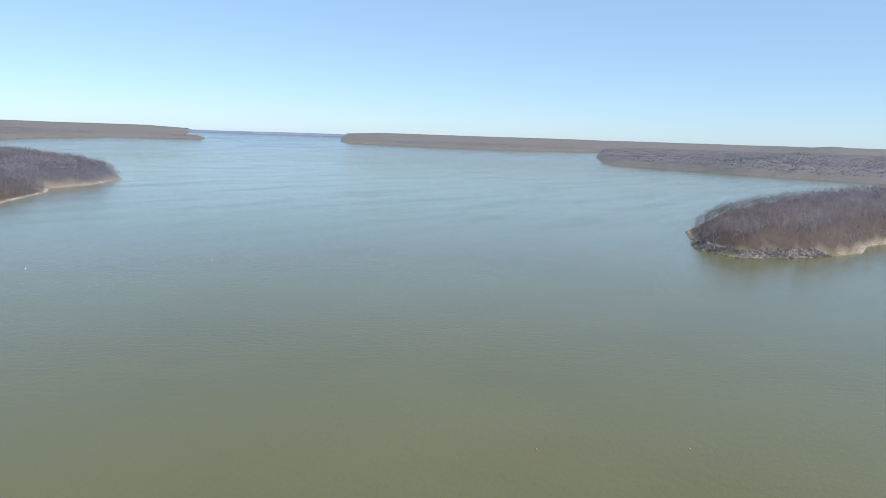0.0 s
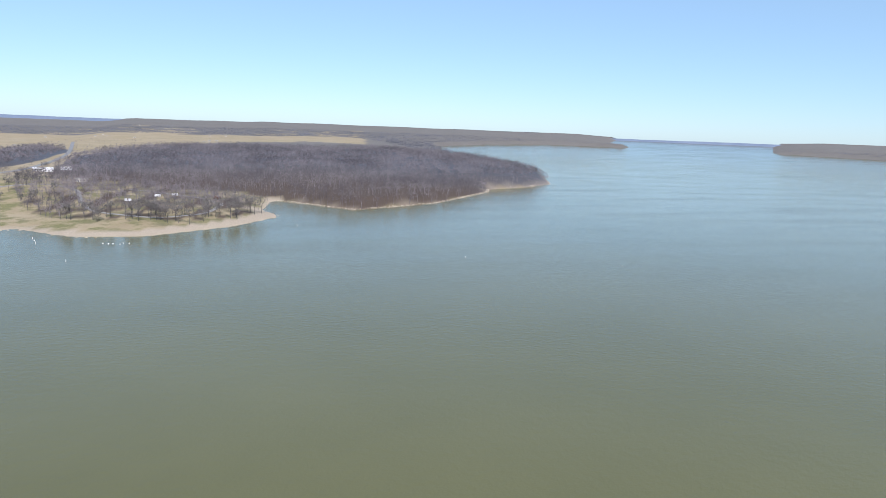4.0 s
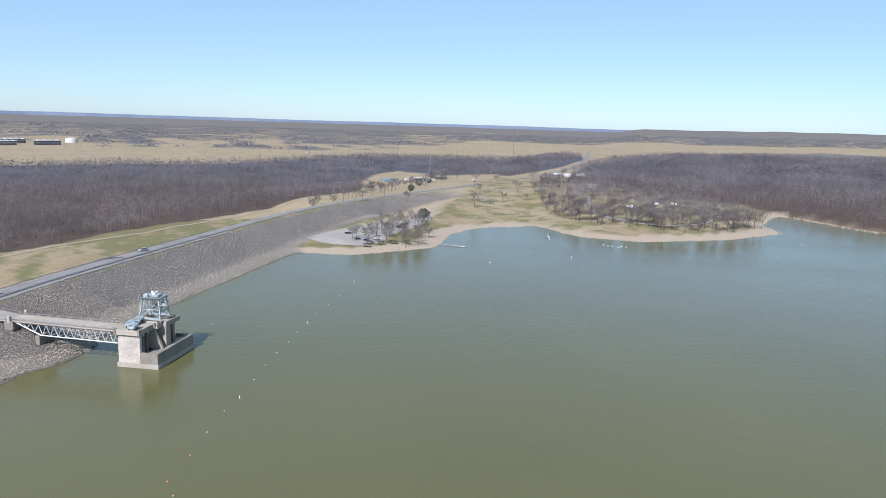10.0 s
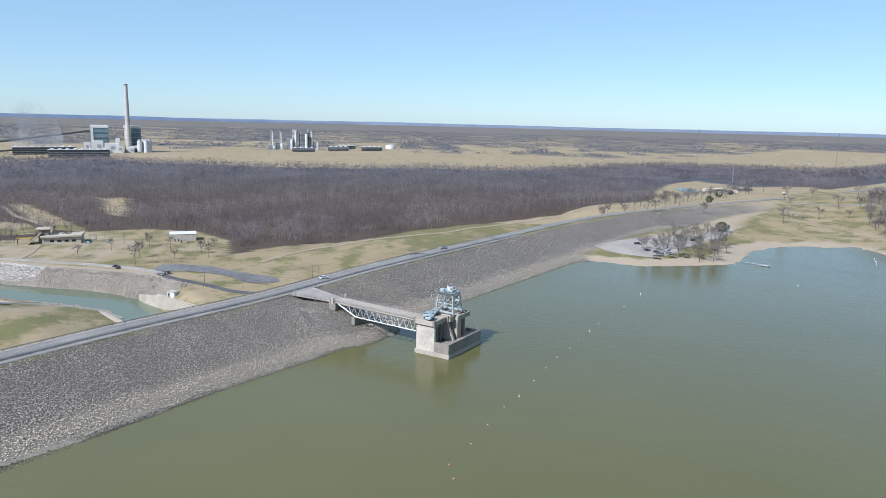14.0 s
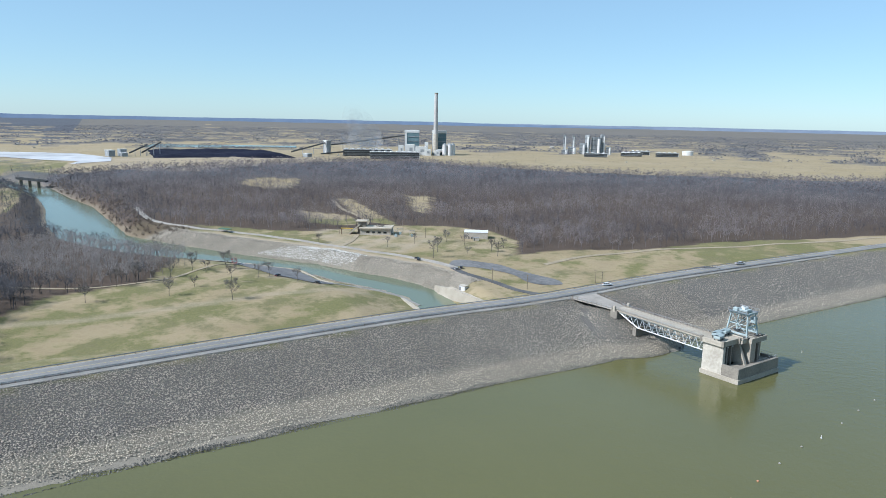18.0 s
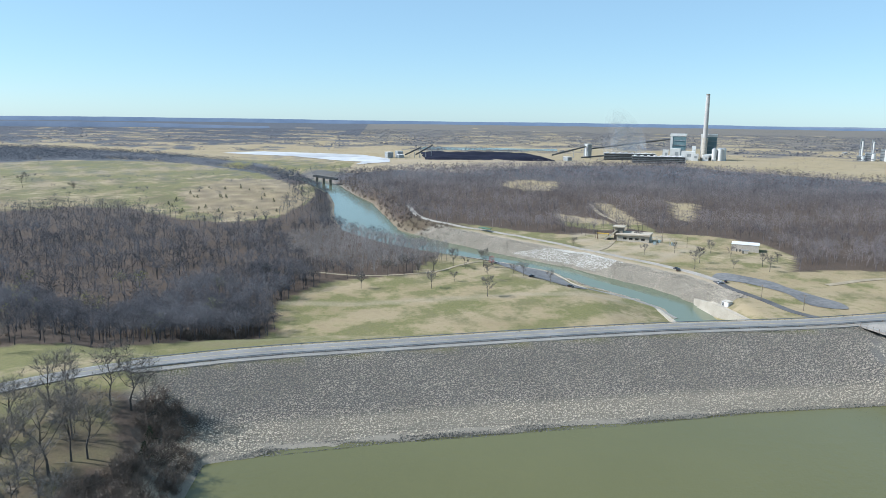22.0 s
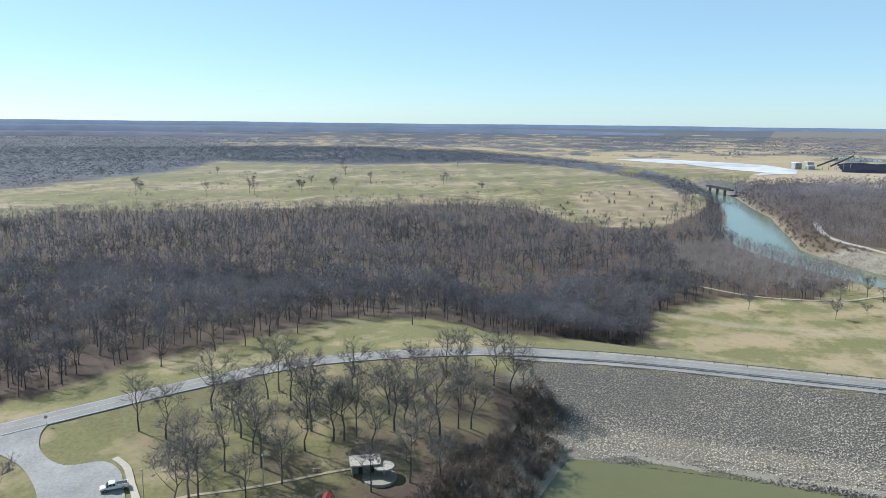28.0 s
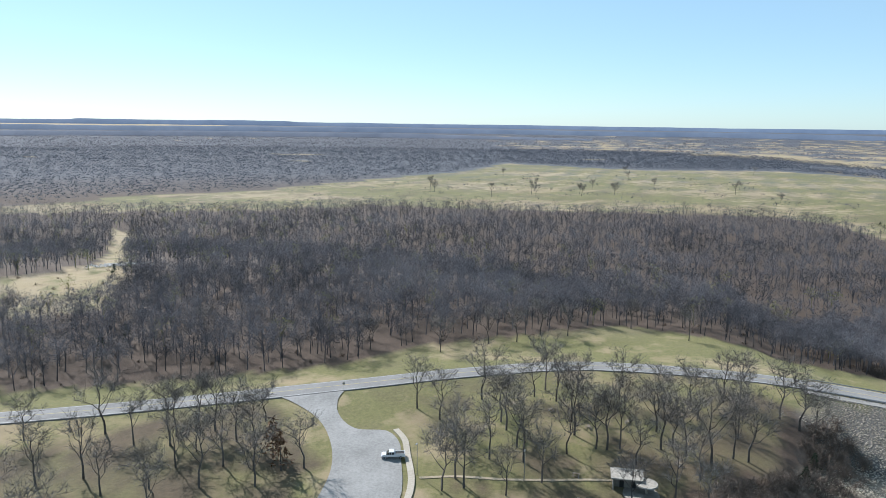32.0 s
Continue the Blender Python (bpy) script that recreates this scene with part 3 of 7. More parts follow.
STEEL_WHITE = two_scale("white_bridge_paint", (0.55, 0.58, 0.58), (0.78, 0.80, 0.79), 1.5, 0.3, 0.5, 0.1)
STEEL_DARK = two_scale("dark_steel", (0.05, 0.055, 0.06), (0.12, 0.125, 0.13), 2.0, 0.3, 0.5, 0.6)
GALVANISED = two_scale("galvanised_steel", (0.30, 0.31, 0.32), (0.48, 0.49, 0.50), 3.0, 0.3, 0.45, 0.7)
RUST = two_scale("rusted_steel", (0.07, 0.035, 0.022), (0.17, 0.085, 0.05), 2.0, 0.2, 0.85, 0.2)
WOOD_POST = two_scale("weathered_timber", (0.14, 0.11, 0.08), (0.27, 0.22, 0.17), 5.0, 0.5, 0.9)
WHITE_PAINT = two_scale("white_paint", (0.66, 0.66, 0.65), (0.80, 0.80, 0.79), 1.0, 0.1, 0.5)
GLASS_DARK = two_scale("dark_glass", (0.015, 0.018, 0.02), (0.03, 0.035, 0.04), 1.0, 0.2, 0.08)
RUBBER = two_scale("black_rubber", (0.015, 0.015, 0.015), (0.03, 0.03, 0.03), 5.0, 0.4, 0.9)

# ---- roads ----
road = ribbon("road", ROAD, 8.4, ASPHALT, 0.32, 0.0, crest_level)
tagged(road, "two-lane asphalt road along the dam crest", "road", kind="structure")
for off, mat, w in ((-3.7, WHITE_LINE, 0.22), (3.7, WHITE_LINE, 0.22), (0.0, YELLOW_LINE, 0.25)):
    tagged(ribbon("road_marking", ROAD[:17], w, mat, 0.355 if off else 0.40, off, crest_level, sink=0.02), "worn painted line on the asphalt", "road marking", kind="structure")
verge_line = ROAD[7:15]
tagged(ribbon("gravel_shoulder", verge_line, 3.0, VERGE, 0.06, 5.8, crest_level, sink=0.5), "pale gravel shoulder between road and stone facing", "shoulder", kind="structure")
tagged(ribbon("gravel_shoulder", verge_line, 1.6, TRACK, 0.08, -5.1, crest_level, sink=0.5), "earth shoulder beside the road", "shoulder", kind="structure")


def guard_rail(name, line, offset, label):
    """A steel beam on timber posts along the road."""
    rail = thing(name, label, "guard rail", group="guard rails on the dam")
    c, t = eased(line, 4.0)
    nrm = np.stack([t[:, 1], -t[:, 0]], 1)
    p = c + nrm * offset
    z = crest_level(p[:, 0], p[:, 1]) + 0.25
    prof = [(0.0, 0.42), (0.08, 0.50), (0.0, 0.58), (0.08, 0.66), (0.0, 0.74)]
    v = np.stack([np.column_stack([p + nrm * o, z + h]) for o, h in prof], 1).reshape(-1, 3)
    mesh_from("beam", v, grid_faces(len(p), 5), GALVANISED, rail)
    post = None
    for i in range(0, len(p), 1):
        if post is None:
            post = part("post", block((0, 0, 0.15), (0.2, 0.2, 1.3), 0, 0.02), WOOD_POST, rail)
            post.matrix_basis = pose(p[i][0] - nrm[i][0] * 0.12, p[i][1] - nrm[i][1] * 0.12, z[i])
        else:
            again(post, rail, (p[i][0] - nrm[i][0] * 0.12, p[i][1] - nrm[i][1] * 0.12, z[i]), math.degrees(math.atan2(t[i][1], t[i][0])))
    return rail


guard_rail("guard_rail", ROAD[7:15], 4.7, "galvanised guard rail on timber posts beside the stone facing")
guard_rail("guard_rail", ROAD[7:15], -4.5, "galvanised guard rail on timber posts beside the grass bank")

LOT_SOUTH = [(-97, -183), (-111, -176), (-103, -168), (-98, -160), (-97, -150), (-103, -144), (-102, -137), (-98, -131), (-91, -121), (-84, -114), (-60, -95), (-44, -108), (-58, -116), (-71, -126), (-81, -136), (-88, -148), (-92, -162), (-90, -178), (-86, -185)]
tagged(draped("car_park", [tuple(p) for p in eased(LOT_SOUTH + LOT_SOUTH[:1], 2.0)[0][:-1]], LOT, 0.22, 2.0), "pale worn asphalt car park with an access road", "car park", kind="structure")
tagged(ribbon("pavement", [(-106, -143), (-104.5, -137), (-100.5, -130.5), (-94, -120.5), (-86, -112.5), (-64, -93)], 1.6, CONCRETE, 0.34, 0.6, step=1.5), "pale concrete path with a kerb beside the car park", "path", kind="structure")
tagged(ribbon("pavement", [(-96, -121), (-104, -116.5), (-114, -108), (-128, -98), (-134, -93)], 1.0, TRACK, 0.1, 0, step=1.5), "narrow concrete path across the grass", "path", kind="structure")
LOT_OUTLET = [(-458, 213), (-474, 226), (-471, 238), (-452, 251), (-430, 253), (-410, 259), (-392, 264), (-378, 259), (-384, 246), (-396, 242), (-413, 243), (-432, 237), (-448, 229)]
tagged(draped("car_park", [tuple(p) for p in eased(LOT_OUTLET + LOT_OUTLET[:1], 3.0)[0][:-1]], WORN_LOT, 0.25), "worn grey asphalt turning area below the dam", "car park", kind="structure")
tagged(ribbon("access_road", [(-285, 300), (-318, 272), (-350, 240), (-372, 226), (-400, 220), (-430, 214), (-450, 214)], 5.0, ASPHALT_DARK, 0.35), "narrow dark asphalt access road down the bank", "road", kind="structure")
tagged(ribbon("gravel_road", [(-450, 216), (-490, 203), (-540, 172), (-590, 143), (-652, 98), (-690, 62), (-760, 24), (-860, 12)], 6.0, GRAVEL, 0.3), "pale gravel road on top of the river bank", "road", kind="structure")
tagged(ribbon("gravel_road", [(-560, 162), (-590, 182), (-640, 205), (-701, 231), (-790, 232), (-880, 245)], 4.5, TRACK, 0.3), "earth track leading into the wood", "track", kind="structure")
tagged(ribbon("earth_track", [(-440, 285), (-458, 340), (-462, 420), (-452, 500), (-446, 600), (-436, 700), (-395, 790)], 5.0, TRACK, 0.25), "mown earth track along the foot of the dam", "track", kind="structure")
tagged(draped("car_park", [tuple(p) for p in eased(PARK_GRAVEL + PARK_GRAVEL[:1], 5.0)[0][:-1]], GREY_GRAVEL, 0.25, 5.0), "grey gravel car park beside the lake", "car park", kind="structure")
tagged(ribbon("park_road", [(-238, 830), (-205, 842), (-150, 880), (-112, 850), (-96, 776), (-73, 709), (-37, 686), (-5, 692), (22, 724), (32, 780), (10, 835), (-60, 880)], 4.2, VERGE, 0.3), "pale asphalt road winding through the camp ground", "road", kind="structure")
tagged(ribbon("earth_track", [(-490, -80), (-475, -48), (-469, -24), (-472, 4), (-482, 27), (-502, 44), (-519, 63), (-528, 72)], 2.6, TRACK, 0.25), "pale earth track along the edge of the meadow", "track", kind="structure")
tagged(ribbon("access_lane", [(-392, 164), (-412, 159), (-430, 149), (-444, 136), (-450, 122)], 2.2, VERGE, 0.3), "pale concrete lane along the river's edge", "road", kind="structure")
LOT_RIVER = [(-556, 80), (-540, 88), (-524, 98), (-512, 113), (-497, 118), (-470, 119), (-446, 124), (-440, 116), (-447, 107), (-465, 99), (-476, 89), (-506, 78), (-532, 72)]
tagged(draped("car_park", [tuple(p) for p in eased(LOT_RIVER + LOT_RIVER[:1], 3.0)[0][:-1]], WORN_LOT, 0.35), "worn grey asphalt car park beside the river", "car park", kind="structure")
tagged(ribbon("kerb", [(-556, 82), (-540, 90), (-524, 100), (-513, 115), (-497, 120.5), (-470, 121.5), (-448, 126)], 0.8, CONCRETE, 0.5), "pale concrete edge between car park and river", "kerb", kind="structure")
tagged(draped("sand_bar", [(-590, 52), (-588, 66), (-572, 80), (-558, 84), (-552, 72), (-562, 58), (-576, 50)], GRAVEL, 0.5), "pale gravel bar at the river's edge", "gravel bar", kind="structure")

# the river
m, n, l, b = material("river_water", 0.11)
b.inputs["IOR"].default_value = 1.33
b.inputs["Base Color"].default_value = rgb((0.150, 0.178, 0.118))
bump(n, l, b, noise_node(n, l, 0.8, 4).outputs[0], 0.2, 0.06)
MAT_RIVER = m
river = ribbon("river_water", RIVER, 90, MAT_RIVER, 0.0, 0.0, lambda x, y: np.full(x.shape, -21.0), 8.0, 0.0)
tagged(river, "calm blue-green river below the dam", "river", kind="structure")
tagged(draped("ash_pond", [(-2010, -489), (-1850, -260), (-1640, -80), (-1530, -95), (-1600, -20), (-1760, -20), (-1960, -95), (-2090, -265), (-2110, -400)], two_scale("dried_ash", (0.34, 0.35, 0.36), (0.62, 0.63, 0.65), 0.02, 0.004, 0.9), 0.7, 25.0), "white dried ash pond on the plain", "pond", kind="structure")
tagged(draped("far_pond", [(-2330, 60), (-2300, 520), (-2480, 560), (-2560, 100)], MAT_RIVER, 1.0, 40.0), "pale shallow pond beyond the coal yard", "pond", kind="structure")
tagged(draped("small_pond", [(-500, 1115), (-455, 1060), (-440, 1085), (-480, 1140)], MAT_RIVER, 0.5, 12.0), "small blue pond at the edge of the wood", "pond", kind="structure")


# ---- stone facing ----
ROCK = two_scale("grey_riprap", (0.226, 0.198, 0.158), (0.402, 0.357, 0.290), 1.2, 0.05, 0.95, relief=0.4, per_piece=0.2)
ROCK_TAN = two_scale("bleached_riprap", (0.345, 0.300, 0.230), (0.575, 0.505, 0.392), 1.2, 0.06, 0.95, relief=0.4, per_piece=0.25)


def stones(name, x, y, z, size, mat, rng, parent=None):
    """Many angular stones in one mesh."""
    oct_v = np.array([(1, 0, 0), (-1, 0, 0), (0, 1, 0), (0, -1, 0), (0, 0, 1), (0, 0, -1)], float)
    oct_f = np.array([(0, 2, 4), (2, 1, 4), (1, 3, 4), (3, 0, 4)])
    k = len(x)
    v = oct_v[None] * rng.uniform(0.65, 1.15, (k, 6, 1)) + rng.uniform(-0.22, 0.22, (k, 6, 3))
    a = rng.uniform(0, 2 * math.pi, k)
    ca, sa = np.cos(a), np.sin(a)
    tilt = rng.uniform(-0.5, 0.5, k)
    ct, st = np.cos(tilt), np.sin(tilt)
    v = v * (size[:, None] * 0.5)[:, :, None] * np.array([1.15, 0.95, 0.58])
    vx, vy, vz = v[..., 0] * ct[:, None] - v[..., 2] * st[:, None], v[..., 1], v[..., 0] * st[:, None] + v[..., 2] * ct[:, None]
    v = np.stack([vx * ca[:, None] - vy * sa[:, None] + x[:, None], vx * sa[:, None] + vy * ca[:, None] + y[:, None], vz + z[:, None]], -1)
    f = oct_f[None] + (np.arange(k) * 6)[:, None, None]
    return mesh_from(name, v.reshape(-1, 3), f.reshape(-1, 3), mat, parent)


rng = np.random.default_rng(4)
dam = thing("dam_facing", "sloping dam face of loose angular grey and tan stones", "dam", kind="structure")
near = scatter([(-335, -100), (-175, -100), (-175, 250), (-335, 250)], 0.6, rng)
far = scatter([(-335, 250), (-200, 250), (-200, 720), (-335, 720)], 0.95, rng)
sx, sy = np.concatenate([near[0], far[0]]), np.concatenate([near[1], far[1]])
keep = riprap(sx, sy) > 0.6
sx, sy = sx[keep], sy[keep]
sz = height(sx, sy)
keep = sz > -0.7
sx, sy, sz = sx[keep], sy[keep], sz[keep]
sz = sz + 0.6 * smooth(5.0, 3.6, sz) * smooth(0.3, 1.2, sz)
low = sz < 3.9 + 0.6 * wave(sx, sy, 30) + rng.normal(0, 0.5, len(sx))
size = (0.42 + 0.5 * rng.uniform(0, 1, len(sx)) ** 1.5) * np.where(low, 0.9, 1.0) * np.where(sy > 250, 1.1, 1.0)
tagged(stones("riprap_stones", sx[~low], sy[~low], sz[~low] + 0.12, size[~low], ROCK, rng, dam), "angular grey-brown stones", kind="stuff")
wet = low & (sz < 0.35 + 0.25 * wave(sx, sy, 17))
low &= ~wet
tagged(stones("shore_stones", sx[low], sy[low], sz[low] + 0.12, size[low], ROCK_TAN, rng, dam), "bleached tan stones above the water line", kind="stuff")
tagged(stones("wet_stones", sx[wet], sy[wet], sz[wet] + 0.12, size[wet] * 1.1, two_scale("wet_riprap", (0.030, 0.029, 0.024), (0.085, 0.080, 0.064), 1.2, 0.06, 0.5, relief=0.4, per_piece=0.2), rng, dam), "dark wet stones along the water line", kind="stuff")
sx, sy = rng.uniform(-710, -395, 160000), rng.uniform(-60, 230, 160000)
keep = riprap(sx, sy) > 0.6
sx, sy = sx[keep][:14000], sy[keep][:14000]
sz = height(sx, sy)
bank = thing("river_bank_facing", "steep river bank faced with loose pale stones", "river bank", kind="structure")
pale = (sx < -515 + 4 * wave(sx, sy, 11)) & (sx > -584 + 0.5 * (sy - 108)) & (river_edge(sx, sy)[0] > 4)
tagged(stones("bank_stones", sx[~pale], sy[~pale], sz[~pale] + 0.05, rng.uniform(0.7, 1.7, (~pale).sum()), ROCK, rng, bank), "rough tan stones", kind="stuff")
tagged(stones("pale_stones", sx[pale], sy[pale], sz[pale] + 0.05, rng.uniform(0.7, 1.5, pale.sum()), two_scale("pale_limestone", (0.42, 0.40, 0.36), (0.68, 0.65, 0.60), 1.0, 0.06, 0.95, per_piece=0.3), rng, bank), "fresh pale limestone blocks", kind="stuff")
sx, sy = rng.uniform(-500, -436, 5000), rng.uniform(110, 160, 5000)
edge, south = river_edge(sx, sy)
keep = (south > 0) & (edge > -0.5) & (edge < 4.5)
sx, sy = sx[keep], sy[keep]
tagged(stones("bank_stones", sx, sy, height(sx, sy) + 0.15, rng.uniform(0.6, 1.6, len(sx)), ROCK, rng, bank), "dark rocks at the edge of the car park", kind="stuff")
# rocks along the natural shores
sx, sy = rng.uniform(-230, 860, 400000), rng.uniform(-90, 1260, 400000)
sd = shore_distance(sx, sy)
keep = (sd > -1.2) & (sd < 4) & ((sx > -120) | (sy > 430)) & (rng.uniform(0, 1, len(sx)) < np.where(sx < 100, 0.45, 1.0))
sx, sy = sx[keep], sy[keep]
tagged(stones("shore_rocks", sx, sy, height(sx, sy) + 0.1, rng.uniform(0.4, 1.5, len(sx)) * np.where(sx > 100, 1.7, 1.0), two_scale("shore_rock", (0.26, 0.21, 0.15), (0.55, 0.47, 0.36), 0.8, 0.05, 0.95, per_piece=0.4), rng), "tan rocks strewn along the lake shore", "rocks", kind="stuff")
sx, sy = rng.uniform(600, 800, 90000), rng.uniform(70, 260, 90000)
sd = shore_distance(sx, sy)
keep = (sd > -2) & (sd < 10) & (sx + 0.5 * (sy - 150) < 700) & (sx < 700)
sx, sy = sx[keep][:1500], sy[keep][:1500]
tagged(stones("headland_rocks", sx, sy, height(sx, sy) + 0.3, rng.uniform(1.5, 5.0, len(sx)), two_scale("dark_shore_rock", (0.05, 0.045, 0.045), (0.22, 0.19, 0.16), 0.5, 0.05, 0.95, per_piece=0.4), rng), "dark boulders tumbled at the tip of the headland", "rocks", kind="stuff")


# ---- trees ----
BARK = two_scale("grey_bark", (0.060, 0.053, 0.048), (0.150, 0.132, 0.118), 4.0, 0.04, 0.95, relief=0.5)
TWIGS = two_scale("bare_twigs", (0.110, 0.099, 0.090), (0.225, 0.203, 0.185), 0.5, 0.03, 0.95, relief=0)
# south wood: darker twig tone carries its backlit shade in the colour
SHADED_TWIGS = two_scale("shaded_woodland_twigs", (0.058, 0.059, 0.067), (0.172, 0.170, 0.185), 0.13, 0.012, 0.95, relief=0, per_piece=0.08, spread=0.15)
soft_canopy(SHADED_TWIGS, 0.25, 0.32)
# north wood: browner, and lighter for its side light
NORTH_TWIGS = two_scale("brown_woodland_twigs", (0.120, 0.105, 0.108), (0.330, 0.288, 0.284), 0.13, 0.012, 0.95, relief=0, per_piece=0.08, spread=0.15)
soft_canopy(NORTH_TWIGS, 0.25, 0.5)
BUDS = two_scale("budding_twigs", (0.18, 0.18, 0.06), (0.33, 0.32, 0.13), 0.6, 0.05, 0.95, relief=0)
NEEDLES = two_scale("dark_needles", (0.018, 0.030, 0.014), (0.055, 0.075, 0.032), 1.2, 0.1, 0.9, relief=0)
RUSSET = two_scale("russet_leaves", (0.10, 0.052, 0.026), (0.22, 0.12, 0.06), 1.0, 0.1, 0.95, relief=0)


class Wood:
    """Gathers tapered branches (three-sided) and thin twigs."""

    def __init__(self):
        self.v, self.f, self.n = [], [], 0

    def branch(self, p, q, r, r2):
        d = (q - p) / (np.linalg.norm(q - p) + 1e-9)
        s = np.cross(d, (0.3, 0.9, 0.31))
        s /= np.linalg.norm(s) + 1e-9
        t = np.cross(d, s)
        ang = np.array([0, 2.094, 4.189])
        ring = np.cos(ang)[:, None] * s + np.sin(ang)[:, None] * t
        self.v += [p + ring * r, q + ring * r2]
        k = self.n
        for i in range(3):
            j = (i + 1) % 3
            self.f += [(k + i, k + j, k + 3 + j), (k + i, k + 3 + j, k + 3 + i)]
        self.n += 6

    def twig(self, p, q, w, rng):
        s = np.cross(q - p, rng.normal(0, 1, 3))
        s *= w / (np.linalg.norm(s) + 1e-9)
        self.v.append(np.stack([p - s, p + s, q]))
        self.f.append((self.n, self.n + 1, self.n + 2))
        self.n += 3

    def arrays(self):
        return np.concatenate(self.v), np.array(self.f)


def bare_tree(seed, h, limbs=5, branches=4, twigs=10, wide=0.36, thin=1.0):
    """Trunk and crown of a leafless tree: arrays of corners and faces."""
    rng = np.random.default_rng(seed)
    trunk, crown = Wood(), Wood()
    r0 = h * 0.016
    spine, lean = [np.zeros(3)], rng.normal(0, 0.03, 2) * h
    for u in (0.2, 0.4, 0.6, 0.8):
        spine.append(np.array([lean[0] * u + rng.normal(0, 0.018) * h, lean[1] * u + rng.normal(0, 0.018) * h, h * u]))
    spine[1][:2] *= 0.3
    for i, (p, q) in enumerate(zip(spine, spine[1:])):
        trunk.branch(p, q, r0 * (1.2, 0.95, 0.66, 0.36)[i], r0 * (0.95, 0.66, 0.36, 0.12)[i])

    def along(u):
        i = min(3, int(u * 5))
        return spine[i] + (spine[i + 1] - spine[i]) * (u * 5 - i)

    def spray(b, d, k):
        for _ in range(k):
            s = b + d * rng.uniform(0.1, 1.0)
            e = rng.normal(0, 1, 3)
            e[2] = e[2] * 0.7 + 0.5
            e += 0.6 * d / np.linalg.norm(d)
            e *= h * rng.uniform(0.06, 0.15) / np.linalg.norm(e)
            crown.twig(s, s + e, 0.042 * thin, rng)
            for _ in range(2):
                s2 = s + e * rng.uniform(0.3, 0.9)
                e2 = e * 0.5 + rng.normal(0, 0.3, 3) * np.linalg.norm(e)
                crown.twig(s2, s2 + e2 * 0.8, 0.032 * thin, rng)

    for i in range(limbs):
        a = 2.4 * i + rng.uniform(-0.5, 0.5)
        u = 0.26 + 0.46 * (i + rng.uniform(0, 0.8)) / limbs
        start = along(u)
        out, up = wide * h * rng.uniform(0.65, 1.05) * (1.15 - 0.75 * u), h * (0.94 - u) * rng.uniform(0.5, 0.9)
        thick = r0 * (0.62 - 0.45 * u)
        pts = [start]
        for k, f in ((0.4, 0.28), (0.75, 0.64), (1.0, 1.0)):
            pts.append(start + np.array([math.cos(a) * out * k, math.sin(a) * out * k, up * f]) + rng.normal(0, 0.016, 3) * h)
        for k in range(3):
            trunk.branch(pts[k], pts[k + 1], thick * (1, 0.72, 0.42)[k], thick * (0.72, 0.42, 0.12)[k])
        for j in range(branches):
            w = rng.uniform(0.25, 1.0) * 3
            k = min(2, int(w))
            b = pts[k] + (pts[k + 1] - pts[k]) * (w - k)
            d = rng.normal(0, 1, 3)
            d[2] = abs(d[2]) * 0.8 + 0.3
            d[:2] += 0.6 * np.array([math.cos(a), math.sin(a)])
            d *= h * rng.uniform(0.10, 0.20) / np.linalg.norm(d)
            crown.branch(b, b + d, r0 * 0.16, r0 * 0.05)
            spray(b, d, twigs)
    spray(spine[3], spine[4] - spine[3] + np.array([0, 0, 0.08 * h]), twigs * 2)
    return trunk.arrays(), crown.arrays()


def simple_tree(seed, h, limbs, twigs, width, wide=0.31, reach=(0.07, 0.15)):
    """A bare tree for the depth of a wood: limbs, and short twigs gathered in the lobes of a rounded, uneven crown."""
    rng = np.random.default_rng(seed)
    w = Wood()
    top = np.array([rng.normal(0, 0.03) * h, rng.normal(0, 0.03) * h, h * 0.55])
    w.branch(np.zeros(3), top, h * 0.014, h * 0.007)
    mid = np.array([top[0], top[1], h * 0.64])
    form = h * np.array([wide, wide, 0.36])
    lobes = rng.normal(0, 1, (9, 3))
    lobes[:, 2] = lobes[:, 2] * 0.7 + 0.45
    lobes /= np.linalg.norm(lobes, axis=1)[:, None]
    lobes *= rng.uniform(0.45, 0.85, (9, 1))
    for i in range(limbs):
        w.twig(top * rng.uniform(0.5, 1.0), mid + lobes[i % 9] * form * 0.95, width * 1.4, rng)
    for i in range(twigs):
        c = lobes[i % 9] + rng.normal(0, 0.2, 3)
        p = mid + c * form
        e = c / np.linalg.norm(c) * 0.7 + rng.normal(0, 0.7, 3)
        e *= h * rng.uniform(*reach) / np.linalg.norm(e)
        w.twig(p - 0.3 * e, p + 0.7 * e, width, rng)
    return w.arrays()


